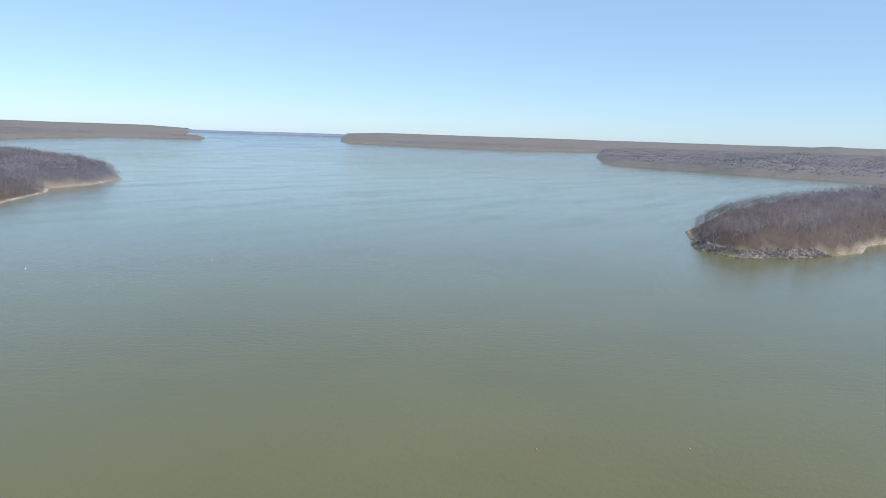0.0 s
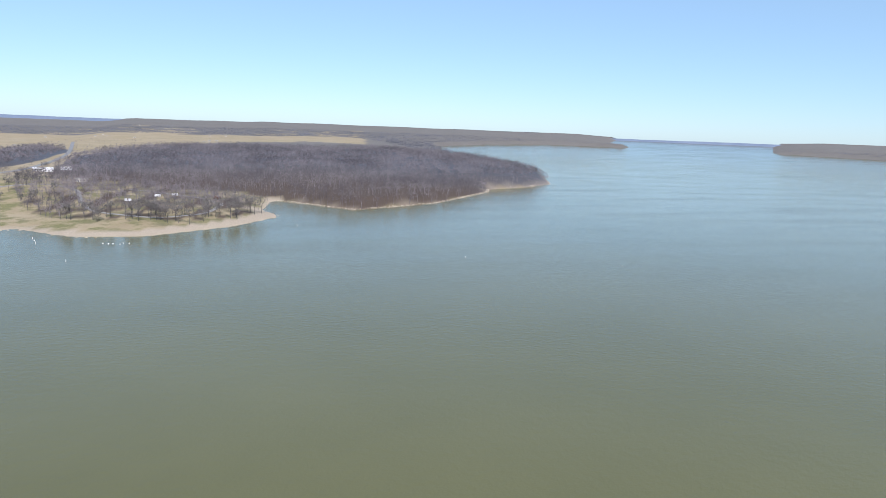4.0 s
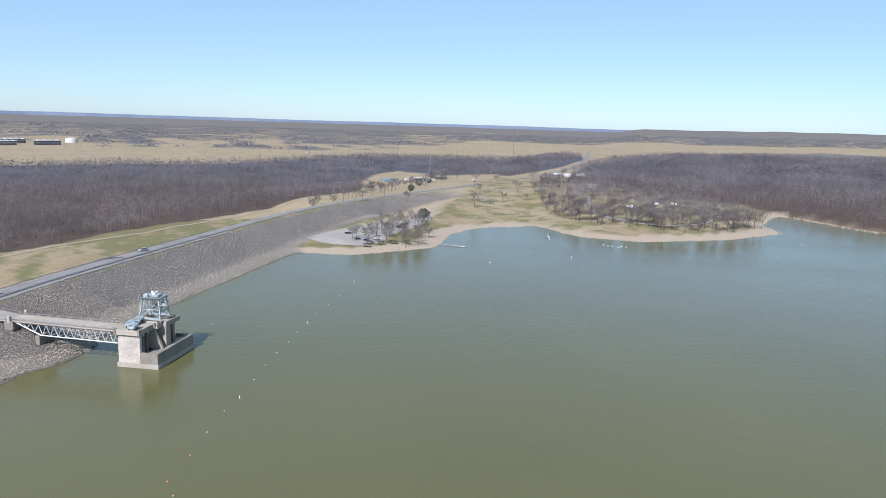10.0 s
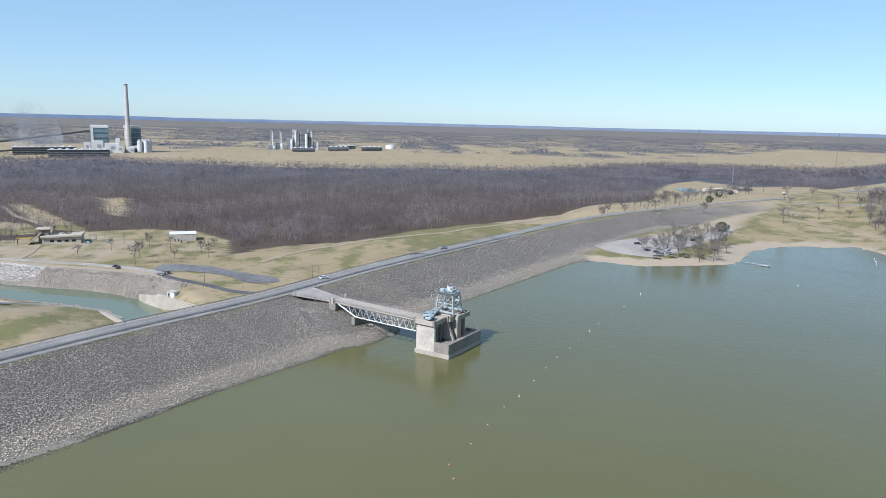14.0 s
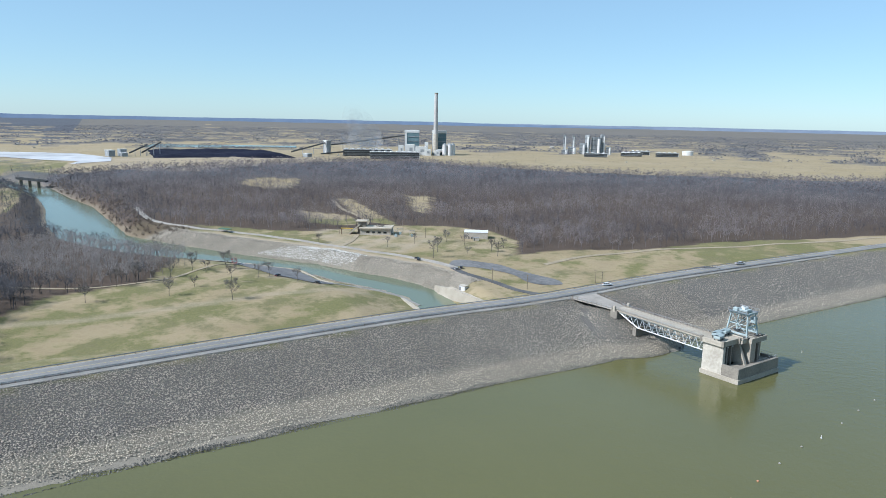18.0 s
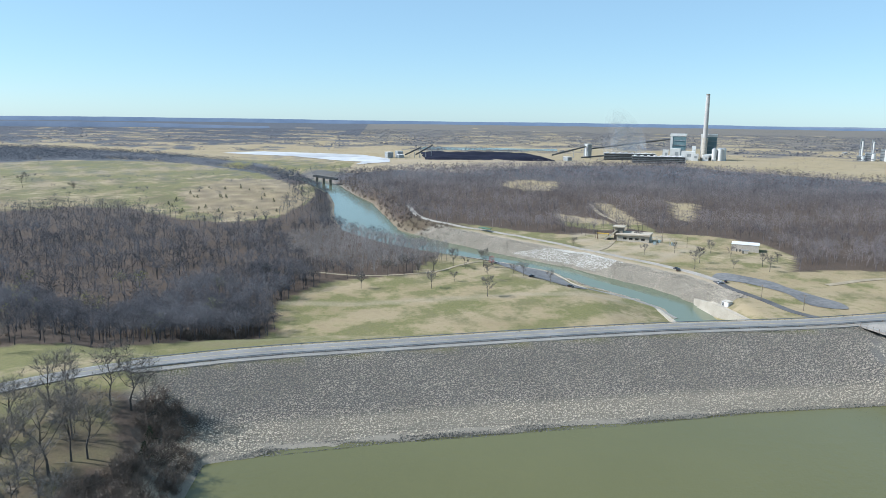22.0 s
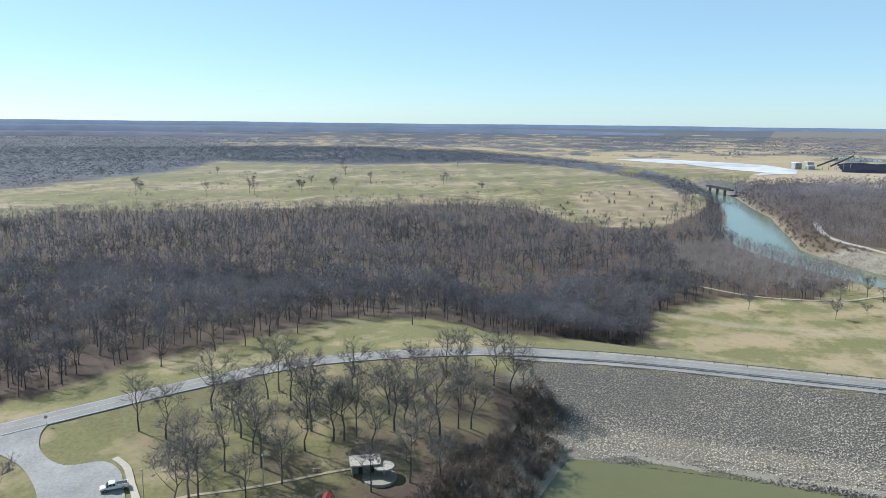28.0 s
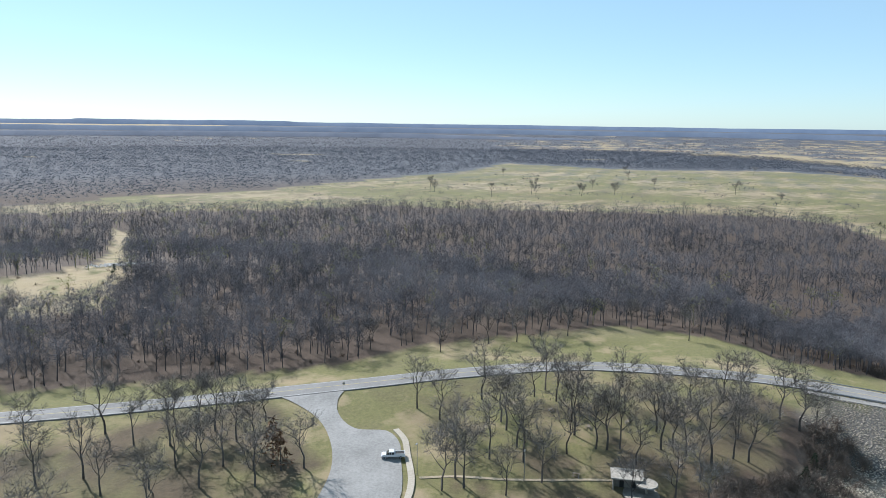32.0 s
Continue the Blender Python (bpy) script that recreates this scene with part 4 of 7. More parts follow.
def planted(name, kinds, x, y, z, rng, mat, label, category, low=0.75, high=1.2, shrink=None):
    """Many trees of a few kinds, joined."""
    vs, fs, n = [], [], 0
    pick = rng.integers(0, len(kinds), len(x))
    for k, (v, f) in enumerate(kinds):
        i = np.where(pick == k)[0]
        if not len(i):
            continue
        a, s = rng.uniform(0, 2 * math.pi, len(i)), rng.uniform(low, high, len(i))
        ca, sa = (np.cos(a) * s)[:, None], (np.sin(a) * s)[:, None]
        s = s if shrink is None else s * shrink[i]
        px = v[None, :, 0] * ca - v[None, :, 1] * sa + x[i][:, None]
        py = v[None, :, 0] * sa + v[None, :, 1] * ca + y[i][:, None]
        pz = v[None, :, 2] * s[:, None] + z[i][:, None] - 0.2
        vs.append(np.stack([px, py, pz], -1).reshape(-1, 3))
        fs.append((f[None] + (n + np.arange(len(i)) * len(v))[:, None, None]).reshape(-1, 3))
        n += len(i) * len(v)
    return tagged(mesh_from(name, np.concatenate(vs), np.concatenate(fs), mat), label, category, kind="stuff")


NEAR = [simple_tree(20 + i, 14.5, 16, 270, 0.066, 0.36) for i in range(6)]
MIDDLE = [simple_tree(30 + i, 14.5, 6, 100, 0.13, 0.37, (0.06, 0.12)) for i in range(6)]
FAR = [simple_tree(40 + i, 14, 1, 52, 0.27, 0.38, (0.035, 0.065)) for i in range(6)]


def far_clump(seed, radius, h, count, size):
    """The tops of a few bare trees standing close, for woods far away."""
    rng = np.random.default_rng(seed)
    a, d = rng.uniform(0, 2 * math.pi, count), radius * np.sqrt(rng.uniform(0, 1, count))
    top = h * (0.55 + 0.42 * (1 - (d / radius) ** 2)) * rng.uniform(0.35, 1.1, count)
    mid = np.stack([np.cos(a) * d, np.sin(a) * d, top], 1)
    v = mid[:, None] + rng.normal(0, 1, (count, 3, 3)) * np.array([size, size, size * 0.55])
    return v.reshape(-1, 3), np.arange(count * 3).reshape(-1, 3)


DISTANT = [far_clump(50 + i, 6, 13, 18, 1.15) for i in range(4)]
rng = np.random.default_rng(7)
LABELS = {"south_wood": "dense wood of bare grey-brown trees below the dam", "north_wood": "wide wood of bare grey-brown trees beyond the meadow", "head_wood": "bare grey-brown wood covering the headland", "island_wood": "bare brown wood on the rocky headland"}
for wood_name, poly in WOODS.items():
    x, y = scatter(poly, 6.4, rng)
    r = np.hypot(x, y)
    rv, south = river_edge(x, y)
    keep = (shore_distance(x, y) > 4) & (rv > np.where(south > 0, 4, np.where(x < -720, 3, 30))) & (r < 2300) & (line_distance(x, y, ROAD)[0] > 9)
    keep &= ~inside(x, y, CLEARINGS[0])
    for clear in CLEARINGS[1:]:
        keep &= ~inside(x, y, clear) | (rng.uniform(0, 1, len(x)) < 0.45)
    if wood_name == "south_wood":
        keep &= ~inside(x, y, PALE_TREES) & ((x > -620) | (y < -230) | (rng.uniform(0, 1, len(x)) < 0.45))
    gap = wave(x, y, 120, 4.0) + wave(x, y, 47, 1.0)
    chance = np.where(r < 380, 0.86, np.where(r < 650, 0.54, np.where(r < 1100, 0.5, 0.34)))
    keep &= rng.uniform(0, 1, len(x)) < chance * np.where(gap < -1.1, 0.35, 1.0)
    x, y, r = x[keep], y[keep], r[keep]
    z = height(x, y)
    for kinds, lo, hi in ((NEAR, 0, 380), (MIDDLE, 380, 720), (FAR, 720, 1250), (DISTANT, 1250, 9000)):
        i = (r >= lo) & (r < hi)
        if i.sum() > 3:
            planted(wood_name, kinds, x[i], y[i], z[i], rng, SHADED_TWIGS if wood_name == "south_wood" else NORTH_TWIGS, LABELS[wood_name], "woodland", 0.72, 1.18)
x, y = np.meshgrid(np.arange(-4300, 4300, 36.0), np.arange(-4300, 4300, 36.0))
x, y = x.ravel() + rng.uniform(-16, 16, x.size), y.ravel() + rng.uniform(-16, 16, x.size)
i = (np.hypot(x, y) < 4200) & (np.hypot(x, y) > 1100)
x, y = x[i], y[i]
i = far_wood(x, y) & ~((inside(x, y, FAR_WOODS[3]) | inside(x, y, FAR_WOODS[4])) & (np.hypot(x, y) < 2700)) & (np.abs(np.degrees(np.arctan2(x, y)) + 45) < 135)
x, y = x[i], y[i]
for poly in WOODS.values():
    i = ~inside(x, y, poly)
    x, y = x[i], y[i]
# distance haze is put into this twig colour as a blue-grey cast
HAZY_TWIGS = two_scale("hazy_far_woodland", (0.150, 0.150, 0.170), (0.235, 0.233, 0.258), 0.02, 0.004, 0.95, relief=0)
soft_canopy(HAZY_TWIGS, 0.2, 0.5)
planted("far_woods", [far_clump(56 + i, 21, 8, 15, 2.6) for i in range(4)], x, y, height(x, y), rng, HAZY_TWIGS, "far bare woods and hedgerows on the plain", "woodland", 0.6, 1.2, np.hypot(x, y) / true_range(np.hypot(x, y)))
x, y = (np.concatenate(p) for p in zip(scatter(FAR_WOODS[3], 18.5, rng), scatter(FAR_WOODS[4], 16.0, rng)))
i = (np.hypot(x, y) < 2700) & far_wood(x, y) & (x < 0.1 * y + 40)
# southern woods: darker twigs, also tinted blue for the haze
planted("far_woods", [far_clump(66 + i, 11, 10, 28, 1.1) for i in range(4)], x[i], y[i], height(x[i], y[i]), rng, soft_canopy(two_scale("hazy_southern_woodland", (0.054, 0.063, 0.082), (0.090, 0.102, 0.126), 0.03, 0.005, 0.95, relief=0, per_piece=0.05), 0.2, 0.5), "wide bare woods beyond the southern field", "woodland", 0.6, 1.2)
x, y = rng.uniform(-2300, 300, 2600), rng.uniform(300, 2700, 2600)
i = (np.hypot(x, y) > 1000) & ~far_wood(x, y) & (shore_distance(x, y) > 30)
for poly in WOODS.values():
    i &= ~inside(x, y, poly)
i &= wave(x, y, 400, 3.0) + wave(x, y, 150) > -0.1
planted("field_trees", FAR, x[i], y[i], height(x[i], y[i]), rng, NORTH_TWIGS, "small bare trees dotted over the dry fields", "trees", 0.35, 0.75)
# budding and evergreen trees among the bare ones
x, y = scatter(WOODS["south_wood"], 38, rng)
i = (np.hypot(x, y) < 800) & (y < -60) & (x > -420)
planted("budding_trees", [simple_tree(61, 12, 7, 110, 0.10, 0.36), simple_tree(62, 12, 7, 110, 0.10, 0.36)], x[i], y[i], height(x[i], y[i]), rng, BUDS, "yellow-green budding trees scattered through the wood", "trees", 0.95, 1.25)


# ---- single trees ----
def tree_kind(name, seed, h, label, **kw):
    """One tree: trunk with its limbs, and the fine crown."""
    (tv, tf), (cv, cf) = bare_tree(seed, h, **kw)
    ob = thing(name, label, "tree")
    mesh_from("trunk", tv, tf, BARK, ob)
    mesh_from("crown", cv, cf, TWIGS, ob)
    return ob


OAK = "bare grey-brown oak with spreading limbs on thin grass"
KINDS = [tree_kind("bare_tree", 101, 15, OAK, limbs=8, branches=6, twigs=6, thin=2.6), tree_kind("bare_tree", 102, 16, OAK, limbs=5, branches=7, twigs=6, thin=2.6), tree_kind("bare_tree", 103, 14, OAK, limbs=7, branches=5, twigs=6, wide=0.42, thin=2.6),
         tree_kind("bare_tree", 104, 17, "tall slender bare tree on thin grass", limbs=5, branches=6, twigs=6, wide=0.25, thin=2.6), tree_kind("bare_tree", 105, 12, "small bare tree with a dense rounded crown", limbs=7, branches=6, twigs=6, wide=0.45, thin=2.6)]
PARK_KINDS = [tree_kind("park_tree", 111, 16, "bare dark oak with a dense twiggy crown in the park", limbs=7, branches=7, twigs=11, wide=0.38, thin=0.9), tree_kind("park_tree", 112, 17, "tall bare oak with upright limbs in the park", limbs=6, branches=8, twigs=11, wide=0.28, thin=0.9),
              tree_kind("park_tree", 113, 15, "spreading bare oak with a dense twiggy crown in the park", limbs=8, branches=6, twigs=11, wide=0.42, thin=0.9), tree_kind("park_tree", 114, 17, "slender bare tree with fine twigs in the park", limbs=6, branches=7, twigs=11, wide=0.24, thin=0.9)]
used = set()


def plant_tree(x, y, scale, rng, kind=None, group="", kinds=KINDS):
    k = int(rng.integers(0, len(kinds))) if kind is None else kind
    m = pose(x, y, ground_at(x, y) - 0.1, 0, 0, float(rng.uniform(0, 360)))
    src = kinds[k]
    if src.name not in used:
        used.add(src.name)
        src.matrix_basis = m @ Matrix.Diagonal((scale, scale, scale, 1))
        return tagged(src, group=group)
    ob = copy_thing(src, m)
    ob.scale = (scale, scale, scale)
    return tagged(ob, group=group)


rng = np.random.default_rng(11)
PARK_TREES = [(-118, -150), (-119, -141), (-137, -143), (-130, -126), (-132, -130), (-134, -108), (-143, -113), (-142, -105), (-144, -103), (-147, -101), (-162, -100), (-155, -94), (-159, -93), (-159, -82), (-166, -80), (-168, -77), (-119, -103), (-102, -112), (-103, -116),
              (-97, -114), (-136, -78), (-151, -135), (-157, -136), (-154, -129), (-182, -102), (-192, -97), (-196, -94), (-196, -82), (-195, -76), (-198, -73), (-157, -88), (-64, -174), (-67, -171), (-69, -162), (-61, -152), (-66, -146), (-58, -174)]
for x, y in PARK_TREES:
    plant_tree(x, y, float(rng.uniform(0.92, 1.22)), rng, None, "trees in the lakeside park", PARK_KINDS)
for x, y in [(-25, -170), (-34, -166), (-35, -156), (-44, -152), (-55, -170), (-59, -163), (-53, -146), (-63, -139), (-44, -186), (-27, -194), (-15, -160), (-5, -185), (15, -170), (-20, -145), (-48, -176), (-170, -118), (-176, -96), (-126, -118), (-112, -126), (-108, -104), (-148, -118), (-122, -112), (-116, -118), (-164, -112), (-172, -106), (-150, -80), (-140, -72), (-128, -84), (-176, -84), (-186, -88), (-163, -128), (-144, -94), (-72, -158), (-76, -140), (-52, -158), (-40, -140), (-80, -168)]:
    plant_tree(x, y, float(rng.uniform(0.75, 1.08)), rng, None, "trees in the lakeside park", PARK_KINDS)
for x, y in [(-138, -203), (-156, -185), (-177, -182), (-187, -177), (-200, -177), (-208, -170), (-247, -168), (-247, -141), (-92, -240)]:
    plant_tree(x, y, float(rng.uniform(0.75, 0.95)), rng, None, "trees on the lawn beyond the road", PARK_KINDS)
for x, y in [(-431, -23), (-431, 21), (-411, 54), (-451, 37), (-501, 40), (-499, 62), (-464, 78), (-468, 86), (-445, 100), (-471, 4), (-467, -7), (-477, 14), (-485, 25), (-492, 48), (-455, 60)]:
    plant_tree(x, y, float(rng.uniform(0.6, 0.95)), rng, group="trees on the meadow")
for x, y in [(-554, 226), (-512, 229), (-545, 198), (-586, 150), (-551, 255), (-512, 290), (-482, 268), (-490, 245), (-488, 215), (-610, 215), (-625, 180), (-530, 262), (-500, 272), (-570, 262)]:
    plant_tree(x, y, float(rng.uniform(0.55, 0.95)), rng, group="trees round the works yard")
x, y = scatter([(-235, 465), (-190, 470), (-180, 500), (-190, 530), (-225, 600), (-235, 560)], 11, rng)
for a, b in zip(x, y):
    plant_tree(a, b, float(rng.uniform(0.6, 0.95)), rng, group="trees beside the gravel car park")
x, y = scatter([(-190, 905), (-160, 815), (-140, 730), (-108, 682), (-60, 655), (0, 646), (60, 700), (84, 742), (70, 850), (-30, 940), (-120, 980), (-185, 1010)], 7.6, rng)
keep = (shore_distance(x, y) > 9) & (rng.uniform(0, 1, len(x)) < np.where((x > -100) & (y < 790), 0.5, 0.85))
x, y = x[keep], y[keep]
front = np.argsort(y - 0.35 * x)
for a, b in zip(x[front[:60]], y[front[:60]]):
    plant_tree(a, b, float(rng.uniform(0.8, 1.15)), rng, group="trees on the camp ground")
x, y = x[front[60:]], y[front[60:]]
planted("camp_trees", MIDDLE, x, y, height(x, y), rng, NORTH_TWIGS, "bare trees over the camp ground", "trees", 0.65, 1.0)
x, y = scatter([(-372, 640), (-345, 620), (-330, 800), (-300, 960), (-340, 1000), (-390, 880)], 20, rng)
for a, b in zip(x, y):
    plant_tree(a, b, float(rng.uniform(0.7, 1.05)), rng, group="trees beyond the end of the dam")
for a, b in [(-250, 850), (-235, 900), (-228, 800), (-190, 830), (-205, 700), (-190, 760), (-170, 880), (-160, 950), (-120, 990), (-200, 960), (-170, 1040), (-140, 1080), (-296, 622), (-300, 684), (-322, 700), (-268, 668), (-168, 779), (-170, 833), (-154, 800), (-136, 765), (-145, 852), (-161, 871), (-124, 803), (-330, 740), (-322, 660), (-340, 690)]:
    plant_tree(a, b, float(rng.uniform(0.7, 1.1)), rng, group="trees beside the road north of the dam")
for a, b in [(-700, -722), (-741, -674), (-654, -794), (-956, -955), (-1218, -866), (-1447, -709), (-760, -700), (-800, -640), (-820, -660), (-900, -700), (-980, -640), (-1010, -520), (-880, -800), (-700, -860), (-1100, -560), (-1080, -760), (-850, -620), (-960, -430)]:
    plant_tree(a, b, float(rng.uniform(0.9, 1.3)), rng, group="lone trees in the southern field")


def bush_mesh(seed, h, wide, count, w):
    rng = np.random.default_rng(seed)
    wd = Wood()
    for _ in range(count):
        a, e = rng.uniform(0, 2 * math.pi), rng.uniform(0.1, 1.4)
        s = np.array([rng.normal(0, 0.12) * wide, rng.normal(0, 0.12) * wide, 0])
        t = np.array([math.cos(a) * math.cos(e) * wide * 0.5, math.sin(a) * math.cos(e) * wide * 0.5, math.sin(e) * h]) * rng.uniform(0.7, 1.05)
        m2 = s + (t - s) * rng.uniform(0.3, 0.7)
        wd.twig(s, t, w, rng)
        for _ in range(5):
            d = rng.normal(0, 1, 3) * h * 0.16
            wd.twig(m2 + (t - m2) * rng.uniform(0, 1), m2 + (t - m2) * rng.uniform(0.5, 1) + d, w * 0.7, rng)
    return wd.arrays()


def leafy_tree(name, seed, h, wide, mat, label, cone=False, leaves=900):
    """An evergreen or leafed tree: a trunk and a crown of many small leaf sprays."""
    rng = np.random.default_rng(seed)
    ob = thing(name, label, "tree")
    tk, cr = Wood(), Wood()
    tk.branch(np.zeros(3), np.array([0, 0, h * 0.8]), h * 0.022, h * 0.006)
    for _ in range(leaves):
        u = rng.uniform(0.12, 1.0)
        rad = wide * 0.5 * ((1.05 - u) if cone else math.sqrt(max(0.02, 1 - ((u - 0.55) / 0.47) ** 2))) * rng.uniform(0.55, 1.08)
        a = rng.uniform(0, 2 * math.pi)
        rad *= 1 + 0.22 * math.sin(3 * a + 7 * u + seed)
        p = np.array([math.cos(a) * rad, math.sin(a) * rad, u * h])
        cr.twig(p, p + rng.normal(0, 1, 3) * h * 0.05 + np.array([math.cos(a), math.sin(a), -0.2]) * h * 0.04, h * 0.028, rng)
    mesh_from("trunk", *tk.arrays(), BARK, ob)
    mesh_from("crown", *cr.arrays(), mat, ob)
    return ob


pine = leafy_tree("evergreen_tree", 3, 9, 10, NEEDLES, "rounded dark green evergreen beside the car park", leaves=1500)
pine.matrix_basis = pose(-229, 614, ground_at(-229, 614))
for x, y, s in [(-336, 880, 0.9), (-300, 760, 0.7), (-340, 930, 0.6)]:
    o = copy_thing(pine, pose(x, y, ground_at(x, y), 0, 0, 40 * s))
    o.scale = (s, s, s * 1.2)
cedar = leafy_tree("cedar", 5, 5.5, 4, NEEDLES, "small dark green cedar in dry grass", True, 260)
cedar.matrix_basis = pose(-700, -190, ground_at(-700, -190))
for _ in range(36):
    x, y = float(rng.uniform(-1060, -745)), float(rng.uniform(-275, -128))
    o = copy_thing(cedar, pose(x, y, ground_at(x, y), 0, 0, float(rng.uniform(0, 360))))
    s = float(rng.uniform(0.5, 0.95))
    o.scale = (s * 1.3, s * 1.3, s)
    tagged(o, group="cedars in the dry field")
tagged(cedar, group="cedars in the dry field")
for x, y, s in [(-60, -250, 1.5), (-72, -262, 1.3), (-20, -262, 1.6), (-150, -430, 1.6), (-162, -445, 1.5), (-100, -380, 1.3), (-176, -66, 1.0), (-186, -68, 0.9)]:
    o = copy_thing(cedar, pose(x, y, ground_at(x, y), 0, 0, 90 * s))
    o.scale = (s, s, s)
    tagged(o, "dark green cedar among bare trees", group="cedars among the trees")
snag = leafy_tree("brown_conifer", 8, 10, 6, RUSSET, "thin brown conifer on dry grass", True, 200)
snag.matrix_basis = pose(-73, -150, ground_at(-73, -150))
o = copy_thing(snag, pose(-71, -142, ground_at(-71, -142), 0, 0, 70))
white_bush = leafy_tree("flowering_tree", 9, 6, 8, two_scale("pale_blossom", (0.30, 0.30, 0.26), (0.50, 0.50, 0.44), 1.5, 0.1, 0.9, relief=0), "pale blossoming tree on the park lawn", False, 500)
white_bush.matrix_basis = pose(-209, 745, ground_at(-209, 745))
o = copy_thing(white_bush, pose(-219, 748, ground_at(-219, 748), 0, 0, 130))

red_tree = leafy_tree("budding_tree", 12, 5.5, 4.8, two_scale("crimson_buds", (0.26, 0.07, 0.075), (0.42, 0.14, 0.13), 1.5, 0.1, 0.9, relief=0), "small tree in crimson bud beside the river car park", False, 420)
red_tree.matrix_basis = pose(-521, 71, ground_at(-521, 71))

# the dense corner of the wood beside the meadow
x, y = scatter([(-288, -92), (-312, -72), (-390, -72), (-448, -50), (-470, -84), (-400, -130), (-300, -130)], 7.0, rng)
planted("corner_wood", NEAR, x, y, height(x, y), rng, SHADED_TWIGS, "tall dense trees at the corner of the wood", "woodland", 0.8, 1.15)

# scrub in the southern field
x, y = rng.uniform(-1250, -480, 5200), rng.uniform(-980, -180, 5200)
i = (wave(x, 2.2 * y, 170, 4.0) + 0.6 * wave(x, y, 60) > 0.55) & ~inside(x, y, WOODS["south_wood"])
planted("field_scrub", [simple_tree(80 + k, 6, 2, 26, 0.22, 0.6) for k in range(3)], x[i], y[i], height(x[i], y[i]), rng, SHADED_TWIGS, "low brown scrub in drifts across the southern field", "scrub", 0.4, 1.0)

# brush on the lake bank and under the trees
rng = np.random.default_rng(21)
BUSHES = [bush_mesh(70 + i, 3.6, 5.0, 42, 0.06) for i in range(4)]
x, y = scatter([(-208, -72), (-200, -58), (-178, -55), (-150, -54), (-128, -57), (-128, -72), (-150, -76), (-176, -66), (-196, -76)], 3.0, rng)
planted("bank_brush", BUSHES, x, y, height(x, y), rng, two_scale("dark_brush", (0.11, 0.085, 0.066), (0.25, 0.195, 0.155), 0.5, 0.05, 0.95, relief=0), "tangled dark brush on the steep lake bank", "brush", 0.7, 1.6)
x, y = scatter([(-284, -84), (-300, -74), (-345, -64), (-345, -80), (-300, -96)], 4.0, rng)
# brush tone at about half strength: the corner's shade is in the colour
planted("bank_brush", BUSHES, x, y, height(x, y), rng, two_scale("shaded_brush", (0.05, 0.042, 0.036), (0.12, 0.10, 0.085), 0.5, 0.05, 0.95, relief=0), "dense brush at the corner of the wood, darkened as shade", "brush", 0.8, 1.5)
x, y = scatter([(-640, -140), (-640, 120), (-1400, 20), (-1400, -330), (-1000, -190)], 8.5, rng)
rv, south = river_edge(x, y)
i = (rv > 4) & (rv < 60) & ((south > 0) | (x < -740)) & ((y < 0) | (x < -740)) & (rng.uniform(0, 1, len(x)) < 0.6)
planted("river_wood", FAR, x[i], y[i], height(x[i], y[i]), rng, SHADED_TWIGS, "bare trees lining the river banks", "woodland", 0.6, 1.0)
x, y = scatter(PALE_TREES, 6.6, rng)
i = river_edge(x, y)[0] > 4
planted("river_wood", MIDDLE, x[i], y[i], height(x[i], y[i]), rng, soft_canopy(two_scale("pale_twigs", (0.20, 0.182, 0.172), (0.37, 0.34, 0.325), 0.2, 0.02, 0.95, relief=0, per_piece=0.08), 0.4), "pale grey bare trees on the river's near bank", "woodland", 0.6, 1.0)
x, y = scatter([(-680, -30), (-680, 60), (-800, 60), (-1250, -40), (-1250, -160), (-1080, -120)], 6.0, rng)
rv, south = river_edge(x, y)
i = (rv > 1.5) & (rv < 26) & (south < 0) & (rng.uniform(0, 1, len(x)) < 0.75)
planted("bank_brush", BUSHES, x[i], y[i], height(x[i], y[i]), rng, soft_canopy(two_scale("river_brush", (0.12, 0.098, 0.080), (0.25, 0.205, 0.165), 0.3, 0.03, 0.95, relief=0), 0.2), "low brown brush on the river's steep bank", "brush", 0.5, 1.2)
x, y = scatter(WOODS["south_wood"], 17, rng)
i = (np.hypot(x, y) < 420) & (line_distance(x, y, ROAD)[0] > 14)
planted("undergrowth", BUSHES, x[i], y[i], height(x[i], y[i]), rng, two_scale("undergrowth_twigs", (0.10, 0.072, 0.05), (0.21, 0.155, 0.115), 0.4, 0.03, 0.95, relief=0), "low brown undergrowth beneath the bare trees", "undergrowth", 0.25, 0.6)


# ---- intake tower, bridge and gantry ----
TOWER = (-178.0, 201.0)
TURN = 10.5
# local axes of the tower: x runs along the dam (north), y towards the dam


def at_tower():
    """Pose with x along the dam and y towards it, on the lake."""
    u, v = Vector((-0.182, 0.983, 0)), Vector((-0.983, -0.182, 0))
    m = Matrix.Identity(4)
    m.col[0][:3], m.col[1][:3], m.col[2][:3], m.col[3][:3] = u, v, (0, 0, 1), (*TOWER, 0)
    return m


tower = thing("intake_tower", "concrete intake tower standing in the lake beside the dam", "intake tower")
tower.matrix_world = at_tower()
bm = bmesh.new()
prism(bm, [(0, 0), (26.3, 0), (26.3, 1.0), (1.0, 1.0), (1.0, 7), (0, 7)], -3, 5.8)
cuboid(bm, (25.8, 4, 1.4), (1.0, 6, 8.8))
part("basin_wall", bm, CONCRETE_DARK, tower, "low stained concrete wall round the intake basin")
bm = bmesh.new()
prism(bm, [(-0.35, -0.35), (26.65, -0.35), (26.65, 16), (-0.35, 16)], -3, 1.7)
bm2 = bm
part("footing", bm2, CONCRETE, tower, "pale footing at the water line")
